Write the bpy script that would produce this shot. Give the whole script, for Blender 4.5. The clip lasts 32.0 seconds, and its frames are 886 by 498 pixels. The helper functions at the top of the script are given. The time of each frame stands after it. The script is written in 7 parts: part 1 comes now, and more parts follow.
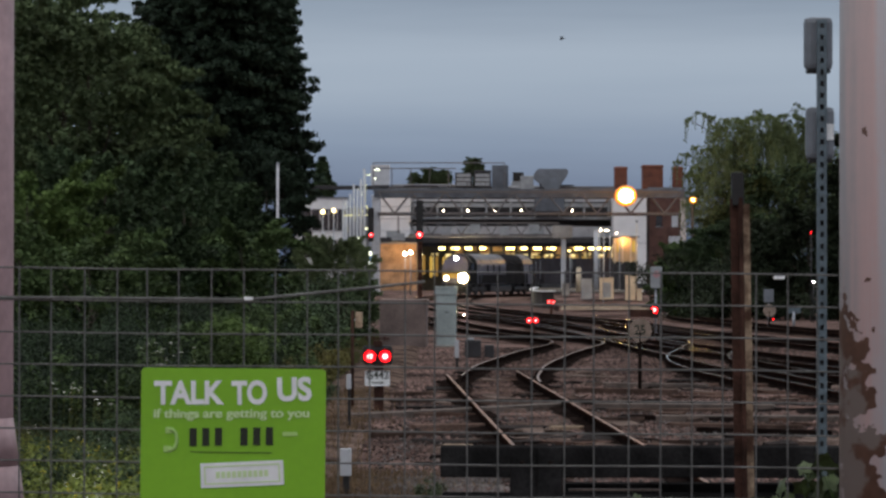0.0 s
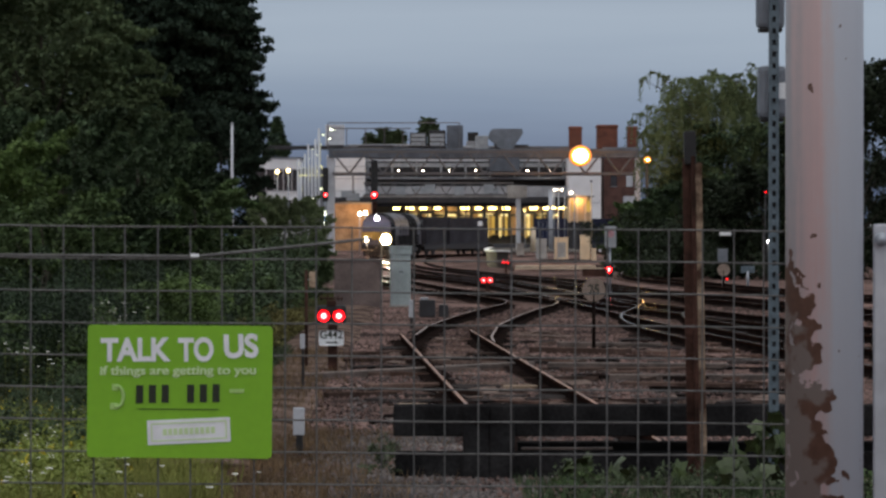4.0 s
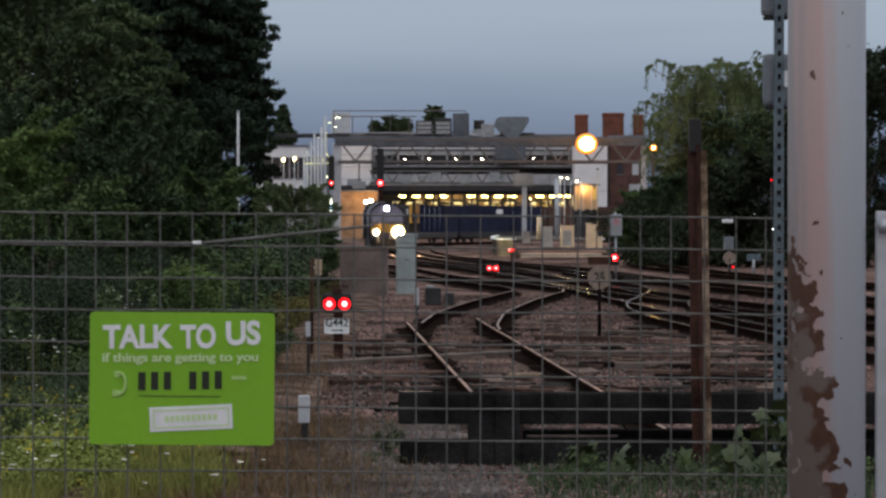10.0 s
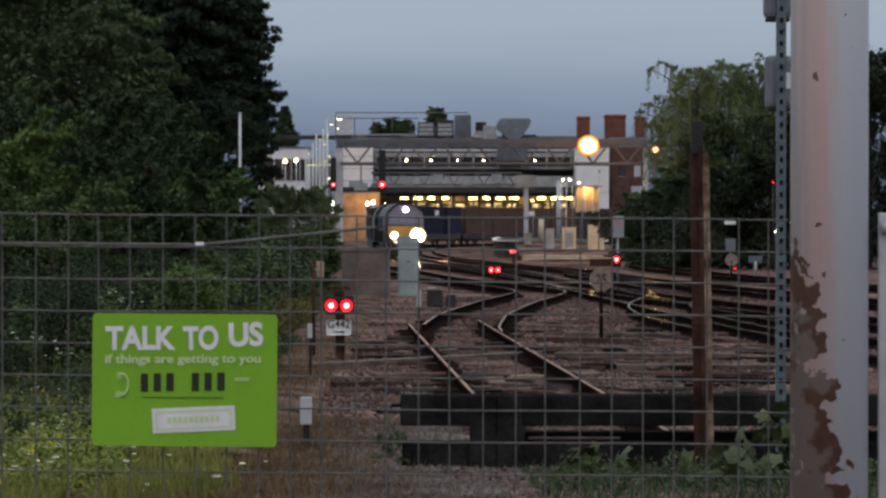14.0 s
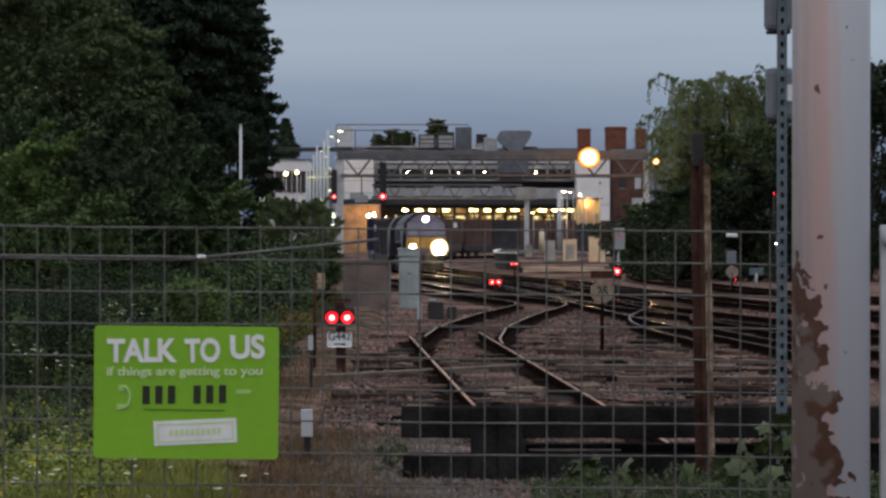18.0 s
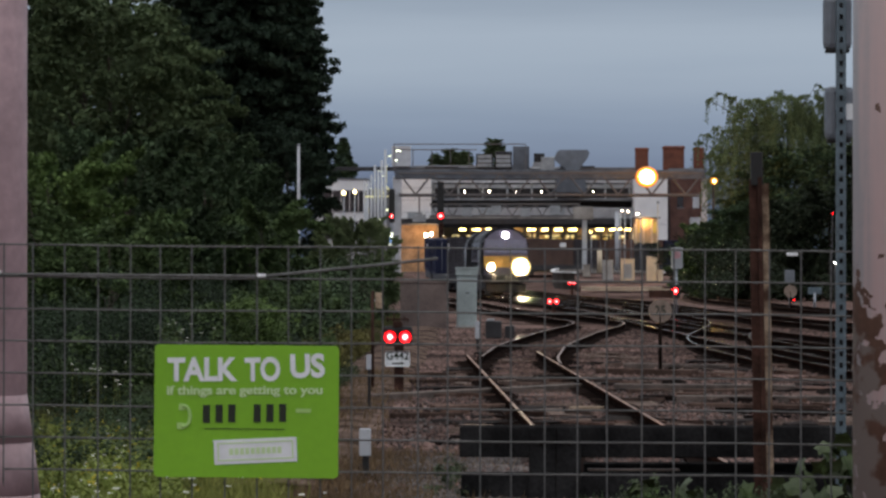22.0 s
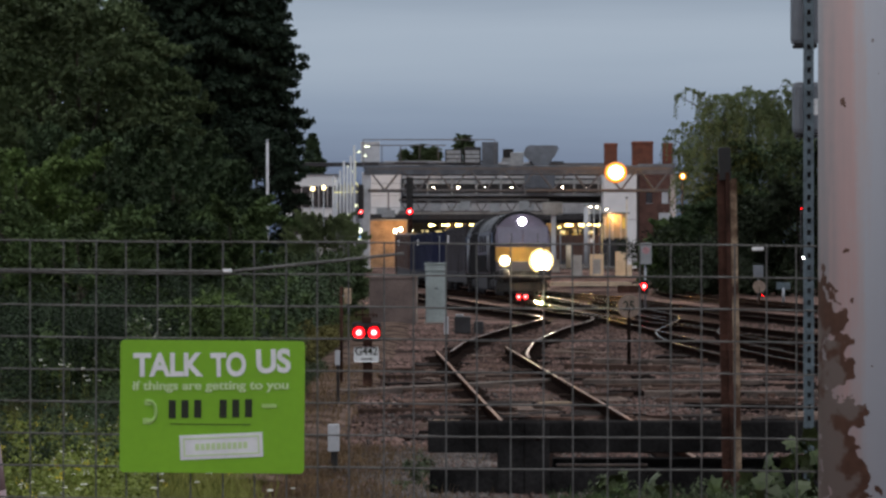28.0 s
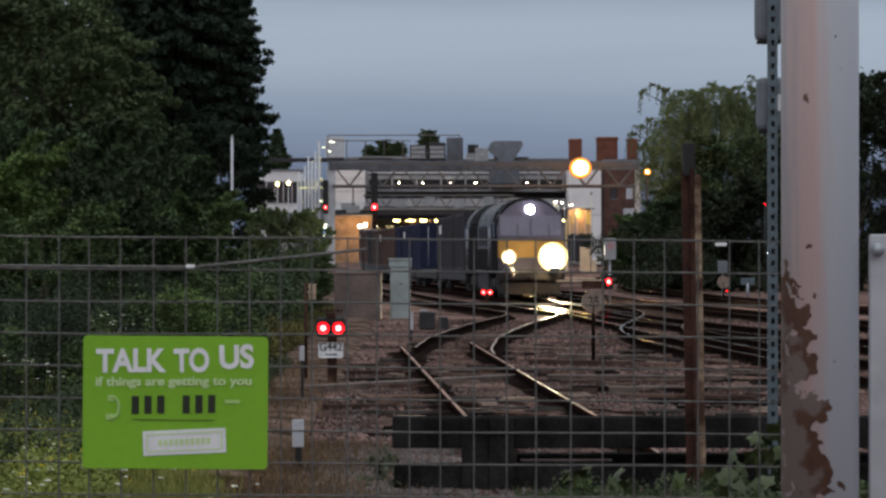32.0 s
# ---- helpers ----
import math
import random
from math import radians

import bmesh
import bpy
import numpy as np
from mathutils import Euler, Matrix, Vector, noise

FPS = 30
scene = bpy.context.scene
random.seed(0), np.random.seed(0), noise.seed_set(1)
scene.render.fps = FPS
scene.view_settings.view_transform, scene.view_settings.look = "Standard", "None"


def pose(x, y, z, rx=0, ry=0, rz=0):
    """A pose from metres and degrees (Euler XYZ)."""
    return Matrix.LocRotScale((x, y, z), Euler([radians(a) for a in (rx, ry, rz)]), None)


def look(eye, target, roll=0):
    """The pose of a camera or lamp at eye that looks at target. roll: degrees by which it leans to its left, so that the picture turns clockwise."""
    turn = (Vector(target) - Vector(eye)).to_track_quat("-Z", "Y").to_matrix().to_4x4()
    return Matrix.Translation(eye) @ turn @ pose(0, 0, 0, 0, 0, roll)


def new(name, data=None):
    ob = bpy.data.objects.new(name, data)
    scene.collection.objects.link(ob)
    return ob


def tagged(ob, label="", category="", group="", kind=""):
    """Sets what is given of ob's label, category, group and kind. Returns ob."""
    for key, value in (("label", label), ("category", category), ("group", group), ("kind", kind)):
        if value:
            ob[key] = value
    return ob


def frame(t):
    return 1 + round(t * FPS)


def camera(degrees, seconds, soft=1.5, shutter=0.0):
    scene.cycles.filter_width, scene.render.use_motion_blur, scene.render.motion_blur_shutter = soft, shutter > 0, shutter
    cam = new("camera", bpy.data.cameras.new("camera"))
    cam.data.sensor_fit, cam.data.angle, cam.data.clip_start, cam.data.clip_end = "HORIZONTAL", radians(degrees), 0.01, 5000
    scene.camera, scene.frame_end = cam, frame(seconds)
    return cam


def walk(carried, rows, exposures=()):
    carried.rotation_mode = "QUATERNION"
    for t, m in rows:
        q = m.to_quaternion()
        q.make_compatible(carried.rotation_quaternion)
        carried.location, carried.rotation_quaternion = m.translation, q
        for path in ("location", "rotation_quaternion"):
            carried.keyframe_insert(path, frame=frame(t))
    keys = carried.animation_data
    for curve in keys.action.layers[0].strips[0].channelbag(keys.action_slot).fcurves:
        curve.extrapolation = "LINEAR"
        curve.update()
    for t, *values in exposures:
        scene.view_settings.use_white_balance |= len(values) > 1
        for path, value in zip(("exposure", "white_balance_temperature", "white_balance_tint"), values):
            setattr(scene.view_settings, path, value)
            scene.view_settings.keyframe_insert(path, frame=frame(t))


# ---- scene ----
# ---- the camera ----
cam = camera(16.0, 32.0, soft=2.7, shutter=0.5)
walk(cam, [
    (0, look((-0.0263, 0, 1.9603), (-1.317, 100, 2.815), 0.07)),
    (0.2, look((-0.0250, 0, 1.9599), (-1.497, 100, 2.854), 0.06)),
    (0.4, look((-0.0237, 0, 1.9596), (-1.589, 100, 2.871), 0.06)),
    (0.5, look((-0.0230, 0, 1.9594), (-1.466, 100, 2.810), 0.06)),
    (0.6, look((-0.0225, 0, 1.9592), (-1.289, 100, 2.745), 0.06)),
    (0.8, look((-0.0216, 0, 1.9587), (-1.091, 100, 2.611), 0.05)),
    (1, look((-0.0207, 0, 1.9582), (-0.891, 100, 2.427), 0.04)),
    (1.5, look((-0.0191, 0, 1.9570), (-0.506, 100, 1.986), 0.03)),
    (2, look((-0.0158, 0, 1.9559), (-0.396, 100, 1.902), 0.02)),
    (2.5, look((-0.0123, 0, 1.9547), (-0.256, 100, 1.820), 0.01)),
    (3, look((-0.0102, 0, 1.9537), (-0.061, 100, 1.630), 0.01)),
    (3.5, look((-0.0087, 0, 1.9530), (0.071, 100, 1.573), 0.01)),
    (5.5, look((-0.0026, 0, 1.9520), (0.187, 100, 1.435), -0.01)),
    (6, look((-0.0016, 0, 1.9519), (0.190, 100, 1.407), -0.00)),
    (6.5, look((-0.0022, 0, 1.9515), (0.143, 100, 1.274), 0.00)),
    (7, look((-0.0026, 0, 1.9512), (0.165, 100, 1.298), 0.01)),
    (7.5, look((-0.0033, 0, 1.9514), (0.096, 100, 1.246), 0.00)),
    (8, look((-0.0036, 0, 1.9516), (0.024, 100, 1.241), 0.00)),
    (8.5, look((-0.0022, 0, 1.9512), (-0.027, 100, 1.195), 0.01)),
    (9, look((-0.0002, 0, 1.9505), (-0.000, 100, 1.216), 0.01)),
    (9.5, look((0.0012, 0, 1.9502), (-0.044, 100, 1.188), 0.01)),
    (10, look((0.0019, 0, 1.9501), (-0.054, 100, 1.160), 0.01)),
    (10.5, look((0.0026, 0, 1.9497), (-0.083, 100, 1.187), 0.00)),
    (11, look((0.0042, 0, 1.9490), (-0.078, 100, 1.199), -0.01)),
    (11.5, look((0.0057, 0, 1.9485), (-0.021, 100, 1.188), -0.00)),
    (12, look((0.0057, 0, 1.9487), (0.035, 100, 1.223), 0.01)),
    (12.5, look((0.0037, 0, 1.9493), (0.007, 100, 1.243), 0.03)),
    (13, look((0.0017, 0, 1.9495), (0.014, 100, 1.242), 0.03)),
    (13.5, look((0.0011, 0, 1.9495), (-0.074, 100, 1.184), 0.03)),
    (14, look((-0.0001, 0, 1.9497), (-0.113, 100, 1.216), 0.04)),
    (14.5, look((-0.0014, 0, 1.9498), (-0.137, 100, 1.269), 0.04)),
    (16.5, look((-0.0029, 0, 1.9506), (-0.246, 100, 1.377), 0.02)),
    (17, look((-0.0035, 0, 1.9508), (-0.248, 100, 1.438), 0.02)),
    (17.5, look((-0.0027, 0, 1.9506), (-0.192, 100, 1.490), 0.02)),
    (18, look((-0.0023, 0, 1.9505), (-0.137, 100, 1.598), 0.03)),
    (18.5, look((-0.0028, 0, 1.9504), (-0.110, 100, 1.626), 0.03)),
    (19, look((-0.0046, 0, 1.9507), (-0.167, 100, 1.655), 0.04)),
    (19.5, look((-0.0074, 0, 1.9511), (-0.194, 100, 1.736), 0.03)),
    (19.7, look((-0.0086, 0, 1.9512), (-0.185, 100, 1.781), 0.03)),
    (19.8, look((-0.0092, 0, 1.9513), (-0.222, 100, 1.861), 0.02)),
    (19.9, look((-0.0099, 0, 1.9513), (-0.563, 100, 2.220), 0.02)),
    (20, look((-0.0105, 0, 1.9514), (-0.971, 100, 2.618), 0.02)),
    (20.1, look((-0.0108, 0, 1.9514), (-1.388, 100, 2.937), 0.02)),
    (20.2, look((-0.0111, 0, 1.9513), (-1.801, 100, 3.152), 0.02)),
    (20.3, look((-0.0114, 0, 1.9513), (-2.160, 100, 3.331), 0.02)),
    (20.4, look((-0.0117, 0, 1.9513), (-2.483, 100, 3.403), 0.02)),
    (20.5, look((-0.0120, 0, 1.9513), (-2.730, 100, 3.452), 0.02)),
    (20.6, look((-0.0119, 0, 1.9512), (-2.860, 100, 3.493), 0.02)),
    (20.7, look((-0.0119, 0, 1.9511), (-2.967, 100, 3.564), 0.02)),
    (20.8, look((-0.0118, 0, 1.9510), (-3.021, 100, 3.600), 0.03)),
    (20.9, look((-0.0118, 0, 1.9509), (-3.003, 100, 3.582), 0.03)),
    (21, look((-0.0117, 0, 1.9508), (-2.893, 100, 3.544), 0.03)),
    (21.1, look((-0.0114, 0, 1.9507), (-2.734, 100, 3.474), 0.03)),
    (21.2, look((-0.0110, 0, 1.9506), (-2.518, 100, 3.403), 0.03)),
    (21.3, look((-0.0106, 0, 1.9505), (-2.375, 100, 3.349), 0.03)),
    (21.4, look((-0.0102, 0, 1.9504), (-2.285, 100, 3.259), 0.03)),
    (21.5, look((-0.0098, 0, 1.9503), (-2.237, 100, 3.112), 0.04)),
    (21.6, look((-0.0094, 0, 1.9502), (-2.212, 100, 2.847), 0.04)),
    (21.7, look((-0.0090, 0, 1.9501), (-2.194, 100, 2.622), 0.04)),
    (21.8, look((-0.0085, 0, 1.9500), (-2.140, 100, 2.416), 0.03)),
    (21.9, look((-0.0081, 0, 1.9499), (-2.059, 100, 2.291), 0.03)),
    (22, look((-0.0076, 0, 1.9498), (-1.970, 100, 2.211), 0.03)),
    (22.5, look((-0.0065, 0, 1.9495), (-1.816, 100, 2.201), 0.02)),
    (23, look((-0.0052, 0, 1.9497), (-1.708, 100, 2.148), 0.01)),
    (23.5, look((-0.0022, 0, 1.9499), (-1.648, 100, 2.121), 0.01)),
    (24, look((-0.0011, 0, 1.9496), (-1.455, 100, 2.148), 0.00)),
    (24.5, look((-0.0028, 0, 1.9493), (-1.495, 100, 2.095), 0.01)),
    (25, look((-0.0036, 0, 1.9495), (-1.369, 100, 1.983), 0.00)),
    (25.5, look((-0.0026, 0, 1.9498), (-1.291, 100, 2.010), -0.00)),
    (27.5, look((0.0001, 0, 1.9484), (-1.044, 100, 2.009), -0.03)),
    (28, look((0.0000, 0, 1.9484), (-0.985, 100, 2.070), -0.03)),
    (28.5, look((0.0005, 0, 1.9481), (-0.876, 100, 2.014), -0.03)),
    (29, look((0.0020, 0, 1.9481), (-0.740, 100, 2.067), -0.03)),
    (29.5, look((0.0034, 0, 1.9488), (-0.623, 100, 1.956), -0.03)),
    (30, look((0.0042, 0, 1.9493), (-0.432, 100, 1.929), -0.03)),
    (30.5, look((0.0030, 0, 1.9491), (-0.276, 100, 1.958), -0.03)),
    (31, look((0.0022, 0, 1.9488), (-0.246, 100, 1.983), -0.03)),
    (31.5, look((0.0024, 0, 1.9488), (-0.136, 100, 1.955), -0.03)),
    (32, look((0.0033, 0, 1.9486), (0.137, 100, 1.928), -0.03)),
])

# ---- world and light ----
world = bpy.data.worlds.new("dusk_sky")
scene.world = world
world.use_nodes = True
wn, wl = world.node_tree.nodes, world.node_tree.links
wn.clear()
w_out = wn.new("ShaderNodeOutputWorld")
w_bg = wn.new("ShaderNodeBackground")
w_tc = wn.new("ShaderNodeTexCoord")
w_sep = wn.new("ShaderNodeSeparateXYZ")
w_ramp = wn.new("ShaderNodeValToRGB")
w_map = wn.new("ShaderNodeMapping")
w_noise = wn.new("ShaderNodeTexNoise")
w_sky = wn.new("ShaderNodeTexSky")
w_mix = wn.new("ShaderNodeMix")
w_add = wn.new("ShaderNodeMath")
w_sub = wn.new("ShaderNodeMath")
w_sky.sky_type, w_sky.sun_disc = "NISHITA", False
w_sky.sun_elevation, w_sky.sun_rotation = radians(2.0), radians(200)
w_mix.data_type, w_mix.inputs["Factor"].default_value = "RGBA", 0.02
w_map.inputs["Scale"].default_value = (5, 5, 60)
w_noise.inputs["Scale"].default_value, w_noise.inputs["Detail"].default_value = 1.0, 4
w_sub.operation, w_sub.inputs[1].default_value = "MULTIPLY_ADD", 0.022
w_sub.inputs[2].default_value = -0.011
SKY_STOPS = ((0.0, (0.062, 0.098, 0.170)), (0.018, (0.092, 0.143, 0.242)), (0.040, (0.205, 0.285, 0.410)),
             (0.062, (0.315, 0.398, 0.515)), (0.072, (0.335, 0.415, 0.530)), (0.085, (0.245, 0.315, 0.425)), (0.094, (0.155, 0.212, 0.310)),
             (0.2, (0.44, 0.51, 0.61)), (0.45, (0.83, 0.85, 0.91)), (1.0, (1.12, 1.11, 1.11)))
els = w_ramp.color_ramp.elements
els[0].position, els[0].color = SKY_STOPS[0][0], (*SKY_STOPS[0][1], 1)
els[1].position, els[1].color = SKY_STOPS[-1][0], (*SKY_STOPS[-1][1], 1)
for pos, col in SKY_STOPS[1:-1]:
    e = els.new(pos)
    e.color = (*col, 1)
wl.new(w_tc.outputs["Generated"], w_sep.inputs[0])
wl.new(w_tc.outputs["Generated"], w_map.inputs[0])
wl.new(w_map.outputs[0], w_noise.inputs["Vector"])
wl.new(w_noise.outputs["Fac"], w_sub.inputs[0])
wl.new(w_sep.outputs["Z"], w_add.inputs[0])
wl.new(w_sub.outputs[0], w_add.inputs[1])
wl.new(w_add.outputs[0], w_ramp.inputs[0])
wl.new(w_ramp.outputs[0], w_mix.inputs["A"])
wl.new(w_sky.outputs[0], w_mix.inputs["B"])
wl.new(w_mix.outputs["Result"], w_bg.inputs["Color"])
w_bg.inputs["Strength"].default_value = 1.0
wl.new(w_bg.outputs[0], w_out.inputs[0])

sun_data = bpy.data.lights.new("sun", "SUN")
sun_data.energy, sun_data.angle, sun_data.color = 0.12, radians(40), (1.0, 0.9, 0.82)
sun = new("sun", sun_data)
sun.matrix_world = look((0, 0, 60), (12, 30, 0))


def lamp(name, place, watts, colour, radius=0.3):
    data = bpy.data.lights.new(name, "POINT")
    data.energy, data.color, data.shadow_soft_size = watts, colour, radius
    ob = new(name, data)
    ob.location = place
    return ob


# ---- materials ----
def material(name, colour, rough=0.7, metal=0.0, vary=0.25, scale=3.0, bump=0.2, fine=30.0, emit=None, strength=0.0, random_tint=0.0, second=None, amount=0.5, spec=0.5):
    """A surface with broad stains, fine grain and relief; second is a patchy second colour."""
    m = bpy.data.materials.new(name)
    m.use_nodes = True
    n, l = m.node_tree.nodes, m.node_tree.links
    b = n["Principled BSDF"]
    b.inputs["Roughness"].default_value, b.inputs["Metallic"].default_value = rough, metal
    b.inputs["Specular IOR Level"].default_value = spec
    if emit:
        b.inputs["Base Color"].default_value = (*colour, 1)
        b.inputs["Emission Color"].default_value = (*emit, 1)
        b.inputs["Emission Strength"].default_value = strength
        return m
    tc = n.new("ShaderNodeTexCoord")
    broad, grain = n.new("ShaderNodeTexNoise"), n.new("ShaderNodeTexNoise")
    broad.inputs["Scale"].default_value, broad.inputs["Detail"].default_value = scale, 5
    grain.inputs["Scale"].default_value, grain.inputs["Detail"].default_value = fine, 4
    for t in (broad, grain):
        l.new(tc.outputs["Object"], t.inputs["Vector"])
    ramp = n.new("ShaderNodeValToRGB")
    lo = tuple(max(0, c * (1 - vary)) for c in colour)
    hi = tuple(min(1, c * (1 + vary)) for c in (second or colour))
    ramp.color_ramp.elements[0].color, ramp.color_ramp.elements[1].color = (*lo, 1), (*hi, 1)
    ramp.color_ramp.elements[0].position, ramp.color_ramp.elements[1].position = 0.5 - 0.5 * amount * 0.6, 0.5 + 0.5 * amount * 0.6
    l.new(broad.outputs["Fac"], ramp.inputs[0])
    mix = n.new("ShaderNodeMix")
    mix.data_type, mix.blend_type = "RGBA", "OVERLAY"
    mix.inputs["Factor"].default_value = min(1.0, vary * 1.6)
    l.new(ramp.outputs[0], mix.inputs["A"])
    l.new(grain.outputs["Fac"], mix.inputs["B"])
    last = mix.outputs["Result"]
    if random_tint:
        info, hsv, mul = n.new("ShaderNodeObjectInfo"), n.new("ShaderNodeHueSaturation"), n.new("ShaderNodeMapRange")
        mul.inputs["To Min"].default_value, mul.inputs["To Max"].default_value = 1 - random_tint, 1 + random_tint
        l.new(info.outputs["Random"], mul.inputs["Value"])
        l.new(mul.outputs[0], hsv.inputs["Value"])
        l.new(last, hsv.inputs["Color"])
        last = hsv.outputs[0]
    l.new(last, b.inputs["Base Color"])
    if bump:
        bp = n.new("ShaderNodeBump")
        bp.inputs["Strength"].default_value, bp.inputs["Distance"].default_value = bump, 0.02
        l.new(grain.outputs["Fac"], bp.inputs["Height"])
        l.new(bp.outputs[0], b.inputs["Normal"])
    return m


def leaf_material(name, dark, light, clump=0.8, swing=0.5):
    """Foliage whose tone changes from leaf to leaf and from clump to clump."""
    m = bpy.data.materials.new(name)
    m.use_nodes = True
    n, l = m.node_tree.nodes, m.node_tree.links
    b = n["Principled BSDF"]
    b.inputs["Roughness"].default_value = 0.65
    b.inputs["Specular IOR Level"].default_value = 0.08
    geo, ramp = n.new("ShaderNodeNewGeometry"), n.new("ShaderNodeValToRGB")
    ramp.color_ramp.elements[0].color, ramp.color_ramp.elements[1].color = (*dark, 1), (*light, 1)
    l.new(geo.outputs["Random Per Island"], ramp.inputs[0])
    tc, patch, span, hsv = n.new("ShaderNodeTexCoord"), n.new("ShaderNodeTexNoise"), n.new("ShaderNodeMapRange"), n.new("ShaderNodeHueSaturation")
    patch.inputs["Scale"].default_value, patch.inputs["Detail"].default_value = clump, 3
    span.inputs["From Min"].default_value, span.inputs["From Max"].default_value = 0.32, 0.68
    span.inputs["To Min"].default_value, span.inputs["To Max"].default_value = 1 - swing, 1 + swing
    l.new(tc.outputs["Object"], patch.inputs["Vector"])
    l.new(patch.outputs["Fac"], span.inputs["Value"])
    l.new(span.outputs[0], hsv.inputs["Value"])
    l.new(ramp.outputs[0], hsv.inputs["Color"])
    l.new(hsv.outputs[0], b.inputs["Base Color"])
    return m


def glow(name, colour, strength):
    return material(name, (0.05, 0.05, 0.05), emit=colour, strength=strength)


M_ballast = material("ballast_bed", (0.052, 0.039, 0.0360), 0.95, vary=0.35, scale=0.35, fine=9.0, bump=1.0, second=(0.155, 0.104, 0.092), amount=0.42, spec=0.0)
M_stone = leaf_material("ballast_stone", (0.0359, 0.0266, 0.0248), (0.1869, 0.1192, 0.1039), 0.45, 0.6)
M_chip = leaf_material("grey_stone_chippings", (0.0491, 0.0432, 0.0426), (0.1512, 0.1333, 0.1275), 0.8, 0.55)
M_rail = material("polished_rail_head", (0.34, 0.23, 0.14), 0.17, 1.0, vary=0.3, scale=0.5, fine=6, bump=0.05)
M_rail_curve = material("worn_bright_rail_head", (0.20, 0.100, 0.046), 0.33, 0.85, vary=0.2, scale=0.7, fine=8, bump=0.05)
M_rail_dull = material("dull_rail_head", (0.28, 0.135, 0.070), 0.44, 0.85, vary=0.45, scale=0.9, fine=10, bump=0.06)
M_railflank = material("brown_rail_flank", (0.020, 0.0105, 0.008), 0.95, vary=0.4, scale=2, fine=30, bump=0.2, spec=0.0)
M_rust = material("rusty_rail_side", (0.0135, 0.0095, 0.0085), 0.95, vary=0.4, scale=2, fine=40, spec=0.0)
M_sleeper = material("weathered_sleeper", (0.078, 0.053, 0.044), 0.95, vary=0.45, scale=2, fine=25, random_tint=0.6, spec=0.0)
M_beam = material("tarred_timber", (0.020, 0.0195, 0.020), 0.85, vary=0.4, scale=3, fine=30, bump=0.4, spec=0.0)
M_strut = material("dulled_galvanised_channel", (0.105, 0.140, 0.165), 0.6, 0.3, vary=0.25, scale=8, fine=60, bump=0.05)
M_girder = material("weathered_grey_girder", (0.165, 0.17, 0.19), 0.7, 0.1, vary=0.3, scale=0.35, fine=6, bump=0.1, second=(0.11, 0.095, 0.088), amount=0.5)
M_slate = material("blue_grey_duct_steel", (0.10, 0.115, 0.14), 0.6, 0.2, vary=0.25, scale=0.7, fine=8, bump=0.1)
M_hood = material("dull_blue_grey_sheet_steel", (0.165, 0.185, 0.215), 0.6, 0.2, vary=0.2, scale=0.7, fine=8, bump=0.1)
M_board = material("weathered_sign_board", (0.24, 0.185, 0.150), 0.8, vary=0.25, scale=6, fine=30, bump=0.1)
M_soil = material("dark_verge_soil", (0.016, 0.018, 0.009), 0.95, vary=0.4, scale=0.8, fine=12, bump=0.8, second=(0.040, 0.040, 0.018), amount=0.5, spec=0.0)
M_path = material("trodden_cess_path", (0.052, 0.038, 0.032), 0.95, vary=0.4, scale=1.1, fine=14, bump=0.8, second=(0.120, 0.086, 0.072), amount=0.4, spec=0.0)
M_lowwall = material("dirty_grey_render", (0.165, 0.125, 0.115), 0.9, vary=0.25, scale=1.2, fine=14, bump=0.2)
M_galv = material("galvanised_steel", (0.33, 0.36, 0.40), 0.5, 0.5, vary=0.2, scale=8, fine=60, bump=0.05)
M_wire = material("weathered_fence_wire", (0.115, 0.115, 0.113), 0.6, 0.3, vary=0.3, scale=10, fine=80, bump=0.05)
M_rustpost = material("rusty_steel", (0.036, 0.018, 0.013), 0.9, vary=0.4, scale=3, fine=30, second=(0.060, 0.029, 0.022), bump=0.4, spec=0.15)
M_rustpale = material("weathered_tan_steel", (0.12, 0.066, 0.045), 0.9, vary=0.3, scale=2.5, fine=40, bump=0.4, second=(0.36, 0.27, 0.19), amount=0.22, spec=0.15)
M_grey = material("grey_painted_steel", (0.30, 0.32, 0.34), 0.6, 0.1, vary=0.15, scale=1.5, fine=20, bump=0.05)
M_teal = material("faded_grey_green_cabinet_paint", (0.36, 0.42, 0.42), 0.65, 0.0, vary=0.15, scale=1.5, fine=14, bump=0.05)
M_pale = material("pale_grey_steel", (0.48, 0.50, 0.54), 0.6, 0.1, vary=0.12, scale=1.0, fine=20, bump=0.05)
M_fascia = material("dulled_white_fascia", (0.36, 0.36, 0.38), 0.7, vary=0.2, scale=0.5, fine=6, bump=0.05)
M_white = material("white_cladding", (0.78, 0.78, 0.80), 0.6, vary=0.06, scale=0.5, fine=10, bump=0.05)
M_cream = material("cream_painted_steel", (0.62, 0.52, 0.38), 0.6, vary=0.12, scale=1.5, fine=12, bump=0.05)
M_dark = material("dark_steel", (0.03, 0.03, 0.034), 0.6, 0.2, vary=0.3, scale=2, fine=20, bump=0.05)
M_black = material("black_paint", (0.012, 0.012, 0.013), 0.7, vary=0.3, scale=4, fine=30, bump=0.1)
M_concrete = material("stained_concrete", (0.30, 0.28, 0.26), 0.9, vary=0.3, scale=0.8, fine=15, bump=0.3)
M_brick = material("brown_brickwork", (0.105, 0.052, 0.042), 0.9, vary=0.3, scale=1.0, fine=12, bump=0.3)
M_roof = material("grey_sheet_roof", (0.16, 0.17, 0.19), 0.6, 0.2, vary=0.25, scale=0.4, fine=8, bump=0.1)
